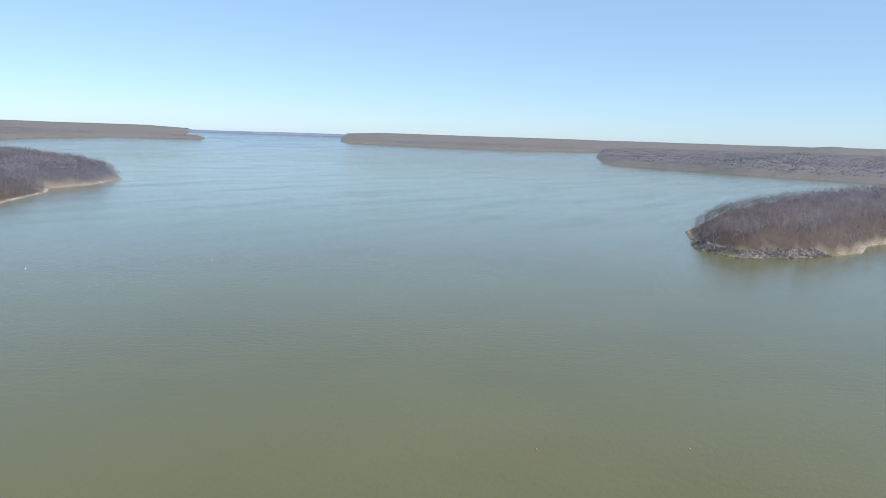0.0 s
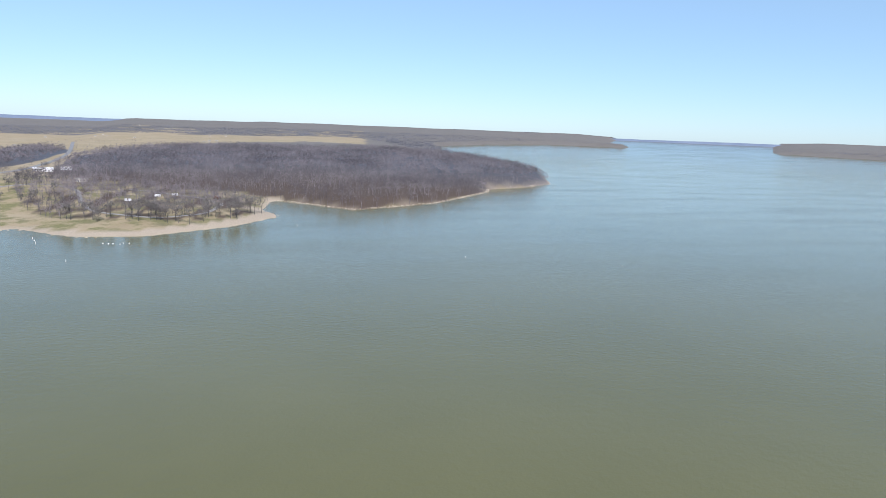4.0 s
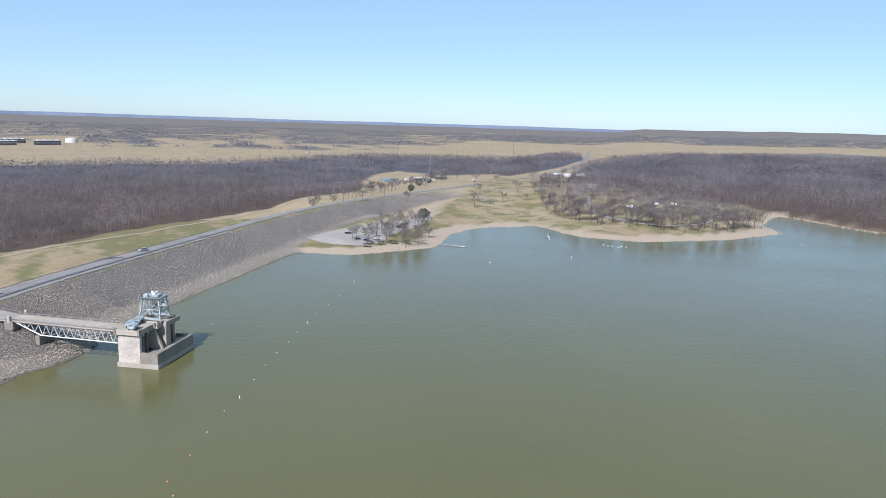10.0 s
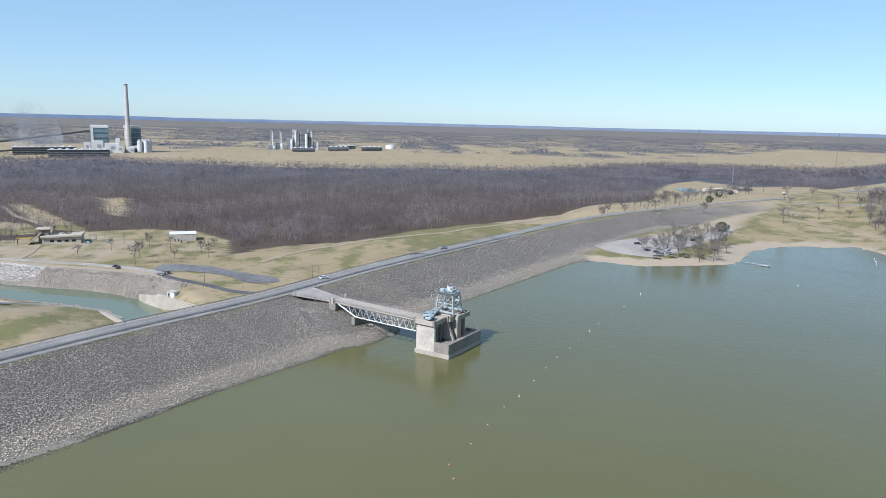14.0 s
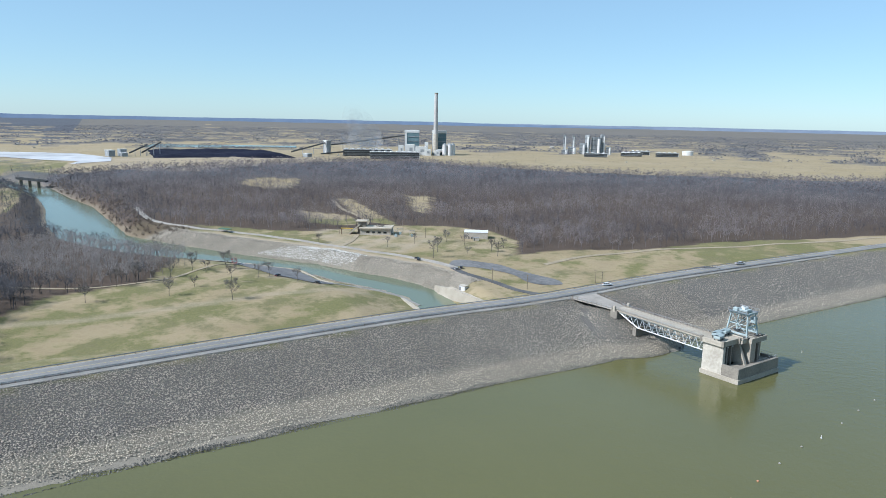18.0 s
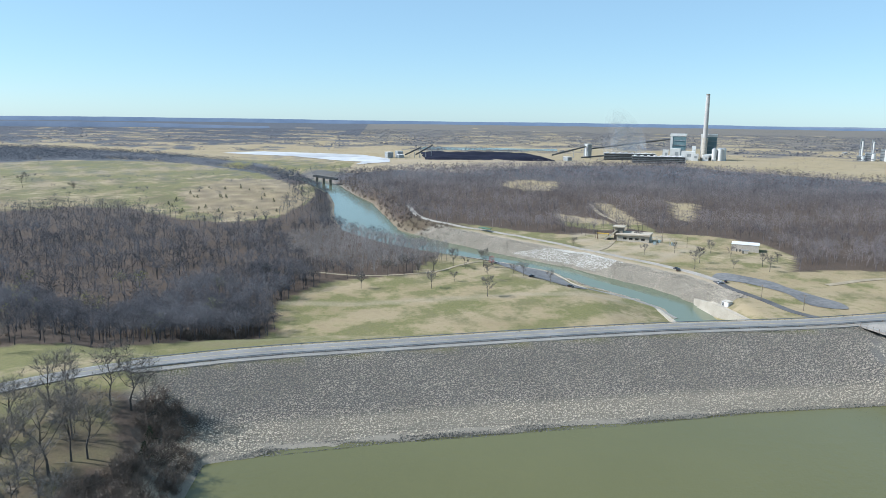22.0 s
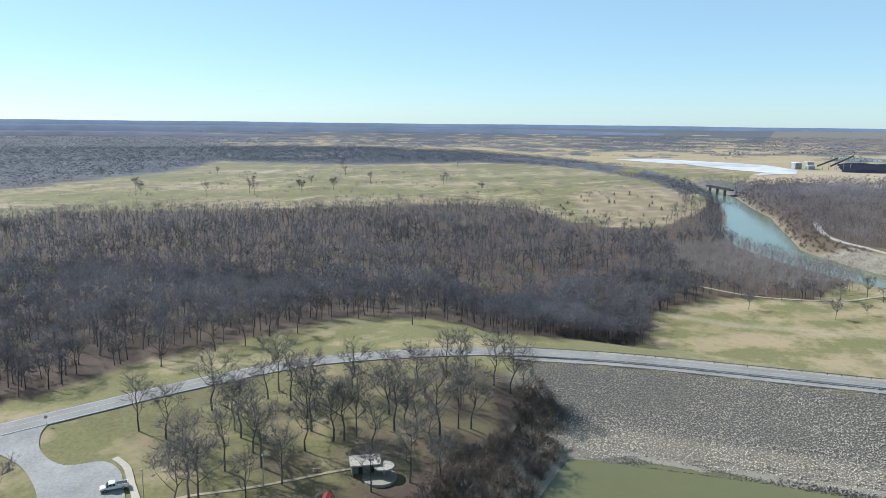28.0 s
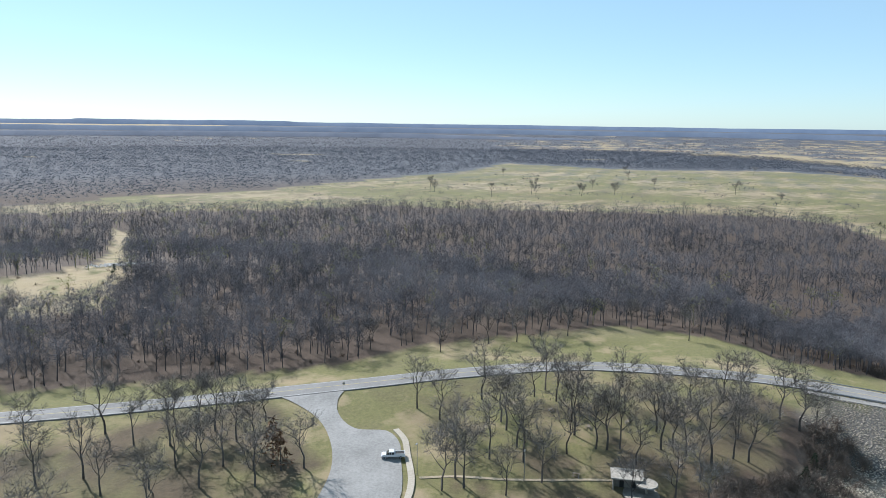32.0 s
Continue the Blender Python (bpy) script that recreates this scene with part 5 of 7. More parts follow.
part("basin_floor", block((13, 4, 3.2), (24, 6, 3.0)), CONCRETE_DARK, tower)
# paler than the opposite end wall: its sunlight is put into the concrete
part("end_wall", cuboid(bmesh.new(), (0.75, 11.2, 6.2), (1.5, 8.8, 12.4), 0, 0.12), PALE_CONCRETE, tower, "concrete end wall, pale tone painted as sunlight")
part("end_wall", cuboid(bmesh.new(), (21.8, 11.0, 6.2), (1.4, 9.0, 12.4), 0, 0.08), CONCRETE, tower)
part("back_wall", block((11.3, 15.1, 6.2), (19.4, 0.9, 12.4)), CONCRETE, tower)
for x in (3.6, 6.2):
    part("pier", block((x, 11.0, 6.2), (0.8, 7.2, 12.4), 0, 0.06), CONCRETE_DARK, tower)
bm = bmesh.new()
slab_faces(bm, [(9.2, 3.2, 4.7), (9.2, 14.6, 4.7), (9.2, 14.6, 12.3), (9.2, 6.6, 12.3)], (1.2, 0, 0))
part("raking_pier", bm, CONCRETE, tower, "pier with a raking front edge")
part("gate_pier", cuboid(bmesh.new(), (14.6, 9.4, 7.0), (3.4, 11.2, 14.0), 0, 0.1), CONCRETE, tower, "tall square gate pier")
part("gate_pier", cuboid(bmesh.new(), (19.2, 8.9, 7.0), (1.6, 9.6, 14.0), 0, 0.1), CONCRETE_DARK, tower)
part("gate", block((8.0, 10.8, 6.0), (11.5, 0.4, 12.0)), STEEL_DARK, tower, "dark steel gate in shadow")
part("gate", block((17.4, 9.0, 6.5), (2.0, 0.4, 12.5)), STEEL_DARK, tower, "dark steel gate in shadow")
bm = bmesh.new()
prism(bm, [(-0.9, 6.6), (9.0, 6.6), (9.0, 5.0), (12.6, 5.0), (12.6, 3.4), (22.6, 3.4), (22.6, 16.2), (-0.9, 16.2)], 12.5, 13.7)
part("deck", bm, CONCRETE, tower, "weathered concrete operating deck")
for c, s in (((4.0, 6.7, 14.1), (9.8, 0.35, 0.8)), ((-0.75, 11.4, 14.1), (0.35, 9.6, 0.8)), ((22.4, 9.8, 14.1), (0.35, 12.8, 0.8)), ((17.6, 3.5, 14.1), (10, 0.35, 0.8)), ((10.8, 5.1, 14.1), (3.6, 0.35, 0.8))):
    part("parapet", block(c, s, 0, 0.04), CONCRETE, tower)
for x, y in ((-0.6, 6.7), (-0.6, 16.0), (9.0, 6.3)):
    part("corner_block", block((x, y, 13.6), (1.0, 1.0, 2.4), 0, 0.06), CONCRETE_DARK, tower)
for x in (2.2, 5.2):
    part("wall_lamp", block((x, 6.45, 12.1), (0.4, 0.3, 0.4), 0, 0.05), WHITE_PAINT, tower)
for z in (6.3, 7.0):
    bm = tube(bmesh.new(), (13, 0.5, z), (26, 0.5, z), 0.05)
    part("hand_rail", tube(bm, (25.8, 0.5, z), (25.8, 7, z), 0.05), GALVANISED, tower)
for i in range(9):
    part("rail_post", rod((13 + i * 1.6, 0.5, 5.7), (13 + i * 1.6, 0.5, 7.0), 0.05, n=6), GALVANISED, tower)


def hoist_housing(x, y, turn, label):
    """A low pitched steel cover over a hoist, on feet."""
    ob = thing("hoist_housing", label, "hoist cover", group="hoist covers on the deck")
    ob.matrix_world = at_tower() @ pose(x, y, 13.7, 0, 0, turn)
    bm = bmesh.new()
    cuboid(bm, (0, 0, 1.5), (4.4, 2.4, 1.0), 0, 0.08)
    part("cover", bm, STEEL_PALE, ob)
    bm = bmesh.new()
    slab_faces(bm, [(-2.3, -1.35, 2.0), (2.3, -1.35, 2.0), (1.8, 0, 2.55), (-1.8, 0, 2.55)], (0, 0, 0.08))
    slab_faces(bm, [(-2.3, 1.35, 2.0), (2.3, 1.35, 2.0), (1.8, 0, 2.55), (-1.8, 0, 2.55)], (0, 0, 0.08))
    part("lid", bm, STEEL_PALE, ob, "pale pitched lid")
    for a in (-1.7, 1.7):
        for c in (-0.9, 0.9):
            part("foot", block((a, c, 0.5), (0.4, 0.4, 1.0)), STEEL_DARK, ob)
    return ob


for x, y in ((2.2, 10.6), (5.4, 13.6), (10.6, 13.6)):
    hoist_housing(x, y, 12, "pale grey-green pitched hoist cover on the tower deck")

gantry = thing("gantry_crane", "pale blue-grey steel gantry crane on the tower deck", "gantry crane")
gantry.matrix_world = at_tower() @ pose(16.3, 10.2, 13.7)
HW, HL = 3.6, 4.4
for a in (-1, 1):
    for c in (-1, 1):
        bm = tube(bmesh.new(), (a * HW * 1.0, c * HL, 0.5), (a * HW * 0.72, c * HL * 0.78, 9.0), 0.34, 0.26, 4)
        part("leg", bm, STEEL_PALE, gantry)
        part("bogie", block((a * HW, c * HL, 0.4), (1.2, 2.0, 0.8), 0, 0.06), STEEL_DARK, gantry)
    part("end_beam", block((a * HW * 0.72, 0, 9.2), (0.7, HL * 1.9, 0.8), 0, 0.05), STEEL_PALE, gantry)
    part("sill_beam", block((a * HW * 0.96, 0, 1.5), (0.5, HL * 1.95, 0.6), 0, 0.04), STEEL_PALE, gantry)
    part("brace", rod((a * HW * 0.86, -HL * 0.8, 5), (a * HW * 0.86, HL * 0.8, 5), 0.16), STEEL_PALE, gantry)
for c in (-1, 1):
    part("cross_beam", block((0, c * HL * 0.78, 9.2), (HW * 1.6, 0.6, 0.8), 0, 0.05), STEEL_PALE, gantry)
    part("cross_beam", block((0, c * HL * 0.9, 4.4), (HW * 1.75, 0.4, 0.5), 0, 0.04), STEEL_PALE, gantry)
for a in (-1, 1):
    for c in (-1, 1):
        part("brace", rod((a * HW * 0.94, c * HL * 0.96, 1.8), (a * HW * 0.86, 0, 5), 0.11, n=5), STEEL_PALE, gantry)
        part("brace", rod((a * HW * 0.86, 0, 5), (a * HW * 0.74, c * HL * 0.76, 8.8), 0.10, n=5), STEEL_PALE, gantry)
        part("brace", rod((a * HW * 0.84, c * HL * 0.88, 4.6), (0, c * HL * 0.8, 8.8), 0.10, n=5), STEEL_PALE, gantry)
    part("walkway", block((a * HW * 0.98, 0, 9.65), (0.9, HL * 1.9, 0.1)), GALVANISED, gantry)
    for k in range(6):
        part("rail_post", rod((a * HW * 1.1, -HL * 0.92 + k * HL * 0.368, 9.7), (a * HW * 1.1, -HL * 0.92 + k * HL * 0.368, 10.8), 0.05, n=5), GALVANISED, gantry)
    part("hand_rail", rod((a * HW * 1.1, -HL * 0.92, 10.8), (a * HW * 1.1, HL * 0.92, 10.8), 0.06, n=5), GALVANISED, gantry)
part("hook_block", block((0.2, -0.4, 6.6), (0.7, 0.6, 1.2), 0, 0.08), STEEL_DARK, gantry)
for c in (-0.7, -0.1):
    part("hoist_rope", rod((0.2, c, 7.0), (0.2, c, 10.0), 0.05, n=5), STEEL_DARK, gantry)
part("machine_box", block((-1.6, 2.2, 10.2), (1.4, 1.8, 1.3), 0, 0.08), STEEL_PALE, gantry)
part("trolley", block((0.3, -0.4, 10.0), (3.0, 3.6, 0.9), 0, 0.1), STEEL_PALE, gantry)
part("hoist_drum", rod((-1.0, -0.4, 10.7), (1.6, -0.4, 10.7), 0.6, n=14), STEEL_WHITE, gantry)
part("motor", block((1.2, 1.2, 10.8), (1.0, 0.9, 0.9), 0, 0.1), STEEL_WHITE, gantry)
part("cab", block((3.4, -2.6, 6.2), (1.7, 1.8, 2.4), 0, 0.08), STEEL_PALE, gantry, "operator's cab hung on the frame")
part("cab_window", block((3.4, -3.52, 6.6), (1.3, 0.06, 1.0)), GLASS_DARK, gantry)
part("platform", block((2.6, -3.6, 9.7), (2.2, 1.2, 0.12)), GALVANISED, gantry)
part("platform", block((4.6, -1.0, 2.0), (1.4, 4.2, 0.12)), GALVANISED, gantry)
part("ladder", block((3.2, 2.6, 5.0), (0.5, 0.1, 8.6)), GALVANISED, gantry)
for c in (-3.9, -3.0):
    part("hand_rail", rod((1.6, c, 10.7), (3.6, c, 10.7), 0.06, n=6), GALVANISED, gantry)

bridge = thing("service_bridge", "white steel truss bridge from the dam to the tower", "bridge")
bridge.matrix_world = at_tower()
V0, V1, U0, U1 = 16.2, 58.0, 0.4, 7.4


def deck_z(v):
    return 13.7 + (v - V0) / (V1 - V0) * 0.8


bm = bmesh.new()
slab_faces(bm, [(U0 - 0.5, V0, 13.75), (U1 + 0.5, V0, 13.75), (U1 + 0.5, V1 + 4, 14.55), (U0 - 0.5, V1 + 4, 14.55)], (0, 0, -0.45))
part("deck", bm, CONCRETE, bridge, "pale concrete roadway")
for u in (U0 - 0.3, U1 + 0.3):
    bm = bmesh.new()
    slab_faces(bm, [(u - 0.15, V0, 13.75), (u + 0.15, V0, 13.75), (u + 0.15, V1 + 4, 14.55), (u - 0.15, V1 + 4, 14.55)], (0, 0, 0.35))
    part("kerb", bm, CONCRETE_DARK, bridge)
    for h in (0.75, 1.1):
        part("rail", rod((u, V0, 13.75 + h), (u, V1 + 4, 14.55 + h), 0.05, n=6), GALVANISED, bridge)
    for i in range(22):
        v = V0 + 0.6 + i * 2.05
        part("rail_post", rod((u, v, deck_z(v)), (u, v, deck_z(v) + 1.1), 0.06, n=6), GALVANISED, bridge)
N = 13
for u in (U0 + 0.3, U1 - 0.3):
    part("top_chord", tube(bmesh.new(), (u, V0, deck_z(V0) - 0.8), (u, V1, deck_z(V1) - 0.8), 0.26, n=4), STEEL_WHITE, bridge)
    part("bottom_chord", tube(bmesh.new(), (u, V0, 8.7), (u, 47.5, 9.3), 0.26, n=4), STEEL_WHITE, bridge)
    part("end_chord", tube(bmesh.new(), (u, 47.5, 9.3), (u, V1 - 0.5, deck_z(V1) - 1.0), 0.26, n=4), STEEL_WHITE, bridge)
    step = (V1 - V0) / N
    for i in range(N):
        v0, v1, v2 = V0 + i * step, V0 + (i + 0.5) * step, V0 + (i + 1) * step

        def low(v):
            return 8.7 + 0.6 * (v - V0) / (47.5 - V0) if v < 47.5 else 9.3 + (deck_z(V1) - 1.0 - 9.3) * (v - 47.5) / (V1 - 0.5 - 47.5)
        part("diagonal", tube(bmesh.new(), (u, v0, deck_z(v0) - 0.8), (u, v1, low(v1)), 0.15, n=4), STEEL_WHITE, bridge)
        part("diagonal", tube(bmesh.new(), (u, v1, low(v1)), (u, v2, deck_z(v2) - 0.8), 0.15, n=4), STEEL_WHITE, bridge)
for i in range(10):
    v = V0 + 2 + i * 3.3
    part("cross_frame", rod((U0 + 0.3, v, 8.9), (U1 - 0.3, v, 8.9), 0.14, n=4), STEEL_WHITE, bridge)
part("bearing_pier", block((4, 48.5, 7.4), (8.2, 1.8, 3.6), 0, 0.08), CONCRETE_DARK, bridge, "dark concrete bearing on the stone slope")
part("abutment", block((3.9, 59.6, 12.6), (9.4, 3.6, 3.4), 0, 0.1), CONCRETE_DARK, bridge, "stained concrete abutment")
for u in (-0.6, 8.4):
    part("pylon", block((u, 59.4, 15.0), (1.0, 1.2, 2.6), 0, 0.08), CONCRETE, bridge)
bm = bmesh.new()
slab_faces(bm, [(-0.2, 61.0, 14.55), (8.0, 61.0, 14.55), (12, 82, 15.3), (-4, 82, 15.3)], (0, 0, -0.5))
part("approach", bm, GRAVEL, bridge, "pale approach apron widening to the road")
for sgn, u0, u1 in ((-1, -0.4, -4.2), (1, 8.2, 12.2)):
    for i in range(9):
        k = i / 8
        part("fence_post", rod((u0 + (u1 - u0) * k, 61 + 20 * k, 14.4 + 0.7 * k), (u0 + (u1 - u0) * k, 61 + 20 * k, 15.8 + 0.7 * k), 0.1, n=6), WOOD_POST, bridge)
    part("fence_rail", rod((u0, 61, 15.4), (u1, 81, 16.1), 0.06, n=6), GALVANISED, bridge)

# ---- buoys and dock ----
BUOY_ORANGE = two_scale("orange_buoy", (0.45, 0.20, 0.10), (0.60, 0.30, 0.16), 3.0, 0.3, 0.6)

BUOY_GREY = two_scale("faded_buoy", (0.30, 0.28, 0.25), (0.48, 0.45, 0.41), 3.0, 0.3, 0.6)


def float_buoy(x, y, size, mat, label, group):
    ob = thing("buoy", label, "buoy", (x, y, 0), group=group)
    bm = bmesh.new()
    bmesh.ops.create_uvsphere(bm, u_segments=10, v_segments=6, radius=0.5 * size, matrix=Matrix.Translation((0, 0, 0.12)) @ Matrix.Diagonal((1, 1, 0.8, 1)))
    part("float", bm, mat, ob, smooth_faces=True)
    return ob


for x, y in [(-113, 131), (-119, 136), (-123, 150), (-128, 164), (-133, 179), (-140, 206), (-145, 221), (-149, 235), (-152, 249), (-156, 263), (-163, 292), (-110, 118), (-106, 104), (-166, 310), (-170, 330), (212, 60), (180, 96), (300, 430)]:
    float_buoy(x, y, 0.65, BUOY_ORANGE if y < 160 else BUOY_GREY, "small float of the buoy line across the lake", "floats of the buoy line")


def marker_buoy(x, y, s):
    ob = thing("marker_buoy", "tall white marker buoy on the lake", "buoy", (x, y, 0), group="marker buoys")
    part("hull", rod((0, 0, -0.4), (0, 0, 0.5 * s), 0.55 * s, 0.5 * s, 12), WHITE_PAINT, ob)
    part("mast", rod((0, 0, 0.5 * s), (0, 0, 2.4 * s), 0.28 * s, 0.18 * s, 10), WHITE_PAINT, ob)
    part("band", rod((0, 0, 1.5 * s), (0, 0, 1.75 * s), 0.26 * s, 0.25 * s, 10), BUOY_ORANGE, ob, "orange band")


for x, y, s in [(-135, 190, 0.9), (-159, 277, 0.8), (-177, 362, 0.9), (-121, 456, 0.9), (-73, 502, 1.1), (-196, 257, 0.6), (98, 658, 0.9), (-109, 600, 0.9), (-103, 577, 0.9), (196, 480, 0.7)]:
    marker_buoy(x, y, s * 0.5)
for x, y in [(-54, 568), (-51, 569), (-46, 566), (-44, 570), (-40, 570), (-58, 571), (-106, 590)]:
    float_buoy(x, y, 0.95, WHITE_PAINT, "white swim-area float near the beach", "swim-area floats")

DOCK_GREY = two_scale("grey_decking", (0.28, 0.31, 0.33), (0.44, 0.47, 0.49), 2.0, 0.3, 0.8)
dock = thing("floating_dock", "small grey floating dock with a long gangway", "dock", (-172, 507, 0), -3)
part("gangway", block((6.5, 0, 0.55), (13, 1.1, 0.14)), DOCK_GREY, dock)
part("platform", block((15.5, 0, 0.45), (5.5, 3.6, 0.5), 0, 0.06), DOCK_GREY, dock)
for x in (13.2, 17.8):
    for y in (-1.5, 1.5):
        part("pile", rod((x, y, -1.5), (x, y, 1.8), 0.14), GALVANISED, dock)
for y in (-0.7, 0.7):
    part("hand_rail", rod((0.8, y * 0.7, 1.4), (12.6, y * 0.7, 1.4), 0.05, n=6), GALVANISED, dock)


# ---- outlet works below the dam ----
outlet = thing("outlet_works", "concrete outlet basin with high walls below the dam", "outlet")
bm = bmesh.new()
prism(bm, [(-424, 188), (-396, 188.5), (-345, 193), (-345, 195), (-396, 190.5), (-424, 190)], -25, lambda x, y: -12.6 if x > -400 else -12.6 + (x + 400) * 0.16)
part("training_wall", bm, CONCRETE, outlet, "tan concrete wall with a sloping top")
bm = bmesh.new()
slab_faces(bm, [(-420, 186.8, -21.5), (-350, 191, -21.5), (-350, 194, -12.4), (-402, 189.6, -12.4)], (0, 0.6, 0))
part("battered_face", bm, CONCRETE, outlet, "battered tan wall face")
bm = bmesh.new()
prism(bm, [(-412, 160), (-345, 156), (-345, 154), (-412, 158)], -25, lambda x, y: -19.2 + (x + 412) * 0.04)
part("training_wall", bm, CONCRETE, outlet, "low tan concrete wall")
part("apron", block((-352, 174, -21.5), (20, 36, 3.0)), CONCRETE_DARK, outlet)


def house(name, label, x, y, turn, size, h, wall, roof, pitch=0.0, group="", doors=1, windows=0):
    """A plain building: walls, roof, doors and windows."""
    w, d = size
    ob = thing(name, label, "building", (x, y, ground_at(x, y)), turn, group)
    part("wall", block((0, 0, h / 2 - 0.3), (w, d, h + 0.6)), wall, ob)
    bm = bmesh.new()
    if pitch:
        for s in (-1, 1):
            slab_faces(bm, [(-w / 2 - 0.4, s * (d / 2 + 0.4), h), (w / 2 + 0.4, s * (d / 2 + 0.4), h), (w / 2 + 0.4, 0, h + pitch), (-w / 2 - 0.4, 0, h + pitch)], (0, 0, 0.2))
        part("roof", bm, roof, ob)
        bm = bmesh.new()
        for s in (-1, 1):
            slab_faces(bm, [(s * w / 2, -d / 2, h), (s * w / 2, d / 2, h), (s * w / 2, 0, h + pitch)], (-s * 0.2, 0, 0))
        part("gable", bm, wall, ob)
    else:
        part("roof", cuboid(bm, (0, 0, h + 0.15), (w + 0.5, d + 0.5, 0.35), 0, 0.05), roof, ob)
    for i in range(doors):
        part("door", block((-w * 0.3 + i * 2.6, -d / 2 - 0.04, 1.05), (1.0, 0.1, 2.1)), STEEL_DARK, ob)
    for i in range(windows):
        part("window", block((-w * 0.1 + i * w * 0.5 / max(1, windows - 1), -d / 2 - 0.04, 1.6), (1.2, 0.1, 1.1)), GLASS_DARK, ob)
    return ob


GREY_ROOF = two_scale("grey_roofing", (0.20, 0.20, 0.20), (0.34, 0.34, 0.33), 1.0, 0.1, 0.8)
TAN_ROOF = two_scale("tan_roofing", (0.36, 0.31, 0.24), (0.52, 0.46, 0.37), 1.0, 0.1, 0.85)
TAN_WALL = two_scale("tan_wall", (0.38, 0.34, 0.28), (0.52, 0.47, 0.40), 1.0, 0.1, 0.85)
house("control_hut", "small white concrete hut beside the outlet wall", -402, 199, 24, (5.0, 3.6), 2.8, WHITE_PAINT, PALE_CONCRETE)
house("store_building", "white flat-roofed store with a tan side wall", -563, 290, 62, (21, 15), 6.0, TAN_WALL, WHITE_PAINT, doors=2)
house("lean_to", "low grey lean-to beside the store", -549, 283, 62, (5, 3), 2.5, TAN_WALL, GREY_ROOF)
center = thing("visitor_building", "low tan concrete building with a sloping roof and a tower", "building", (-617, 203, ground_at(-617, 203)), 62)
center.scale = (1.25, 1.25, 1.3)
bm = bmesh.new()
slab_faces(bm, [(-4, -8, 4.2), (20, -8, 4.8), (20, 7, 4.8), (-4, 7, 4.2)], (0, 0, 1.0))
part("roof", bm, TAN_ROOF, center, "broad flat tan roof")
part("wall", block((8, 0, 2.0), (22.5, 13.5, 4.4)), TAN_WALL, center)
bm = bmesh.new()
slab_faces(bm, [(-14, -5, -1), (-4, -5, 7.5), (-4, 5, 7.5), (-14, 5, -1)], (0.6, 0, -0.6))
part("sloping_wall", bm, CONCRETE, center, "battered concrete buttress")
part("stair_tower", block((-3, 1, 4.5), (6, 6, 9), 0, 0.1), CONCRETE_DARK, center)
part("tower_roof", block((-3, 1, 9.2), (8.5, 8.5, 0.8), 0, 0.1), TAN_ROOF, center)
for k in range(4):
    part("window", block((2.5 + k * 4.2, -6.8, 2.2), (2.4, 0.12, 1.3)), GLASS_DARK, center)
hoist = thing("yellow_hoist", "yellow steel hoist frame beside the visitor building", "hoist", (-622, 186, ground_at(-622, 186)), 60)
YELLOW = two_scale("yellow_paint", (0.45, 0.30, 0.03), (0.62, 0.42, 0.06), 2.0, 0.2, 0.6)
part("beam", block((0, 0, 5.2), (11, 0.7, 0.8), 0, 0.04), YELLOW, hoist)
for x in (-4.8, 4.8):
    part("leg", rod((x, 0, -0.5), (x, 0, 5.0), 0.35), RUST, hoist)
pav = thing("picnic_shelter", "low picnic shelter with a green roof beside the river road", "shelter", (-663, 83, ground_at(-663, 83)), 40)
part("roof", block((0, 0, 3.0), (12, 6, 0.35), 0, 0.05), two_scale("green_roof", (0.03, 0.10, 0.06), (0.06, 0.16, 0.10), 2, 0.2, 0.6), pav)
for x in (-5, 5):
    for y in (-2.4, 2.4):
        part("post", rod((x, y, -0.4), (x, y, 3.0), 0.14, n=6), WOOD_POST, pav)


def tall_pole(x, y, h, label, arms=True, group="utility poles"):
    ob = thing("utility_pole", label, "pole", (x, y, ground_at(x, y)), 20, group)
    part("mast", rod((0, 0, -0.5), (0, 0, h), 0.2, 0.13), WOOD_POST, ob)
    if arms:
        part("cross_arm", block((0, 0, h - 0.6), (2.2, 0.15, 0.18)), WOOD_POST, ob)
    return ob


for x, y in [(-373, 282), (-377, 232), (-400, 219), (-340, 262), (-640, 175), (-605, 235), (-575, 245)]:
    tall_pole(x, y, 9.5, "weathered timber utility pole in grass")
for x, y in [(-600, 230), (-590, 222), (-585, 236)]:
    ob = thing("switch_frame", "small galvanised switchgear frame in the works yard", "switchgear", (x, y, ground_at(x, y)), 60, "switch frames")
    for a in (-2, 2):
        part("column", rod((a, 0, -0.3), (a, 0, 6), 0.15, n=6), GALVANISED, ob)
    part("beam", block((0, 0, 6), (5, 0.3, 0.3)), GALVANISED, ob)
    part("transformer", block((0, 1.5, 1.2), (2.2, 1.6, 2.4), 0, 0.1), STEEL_PALE, ob)


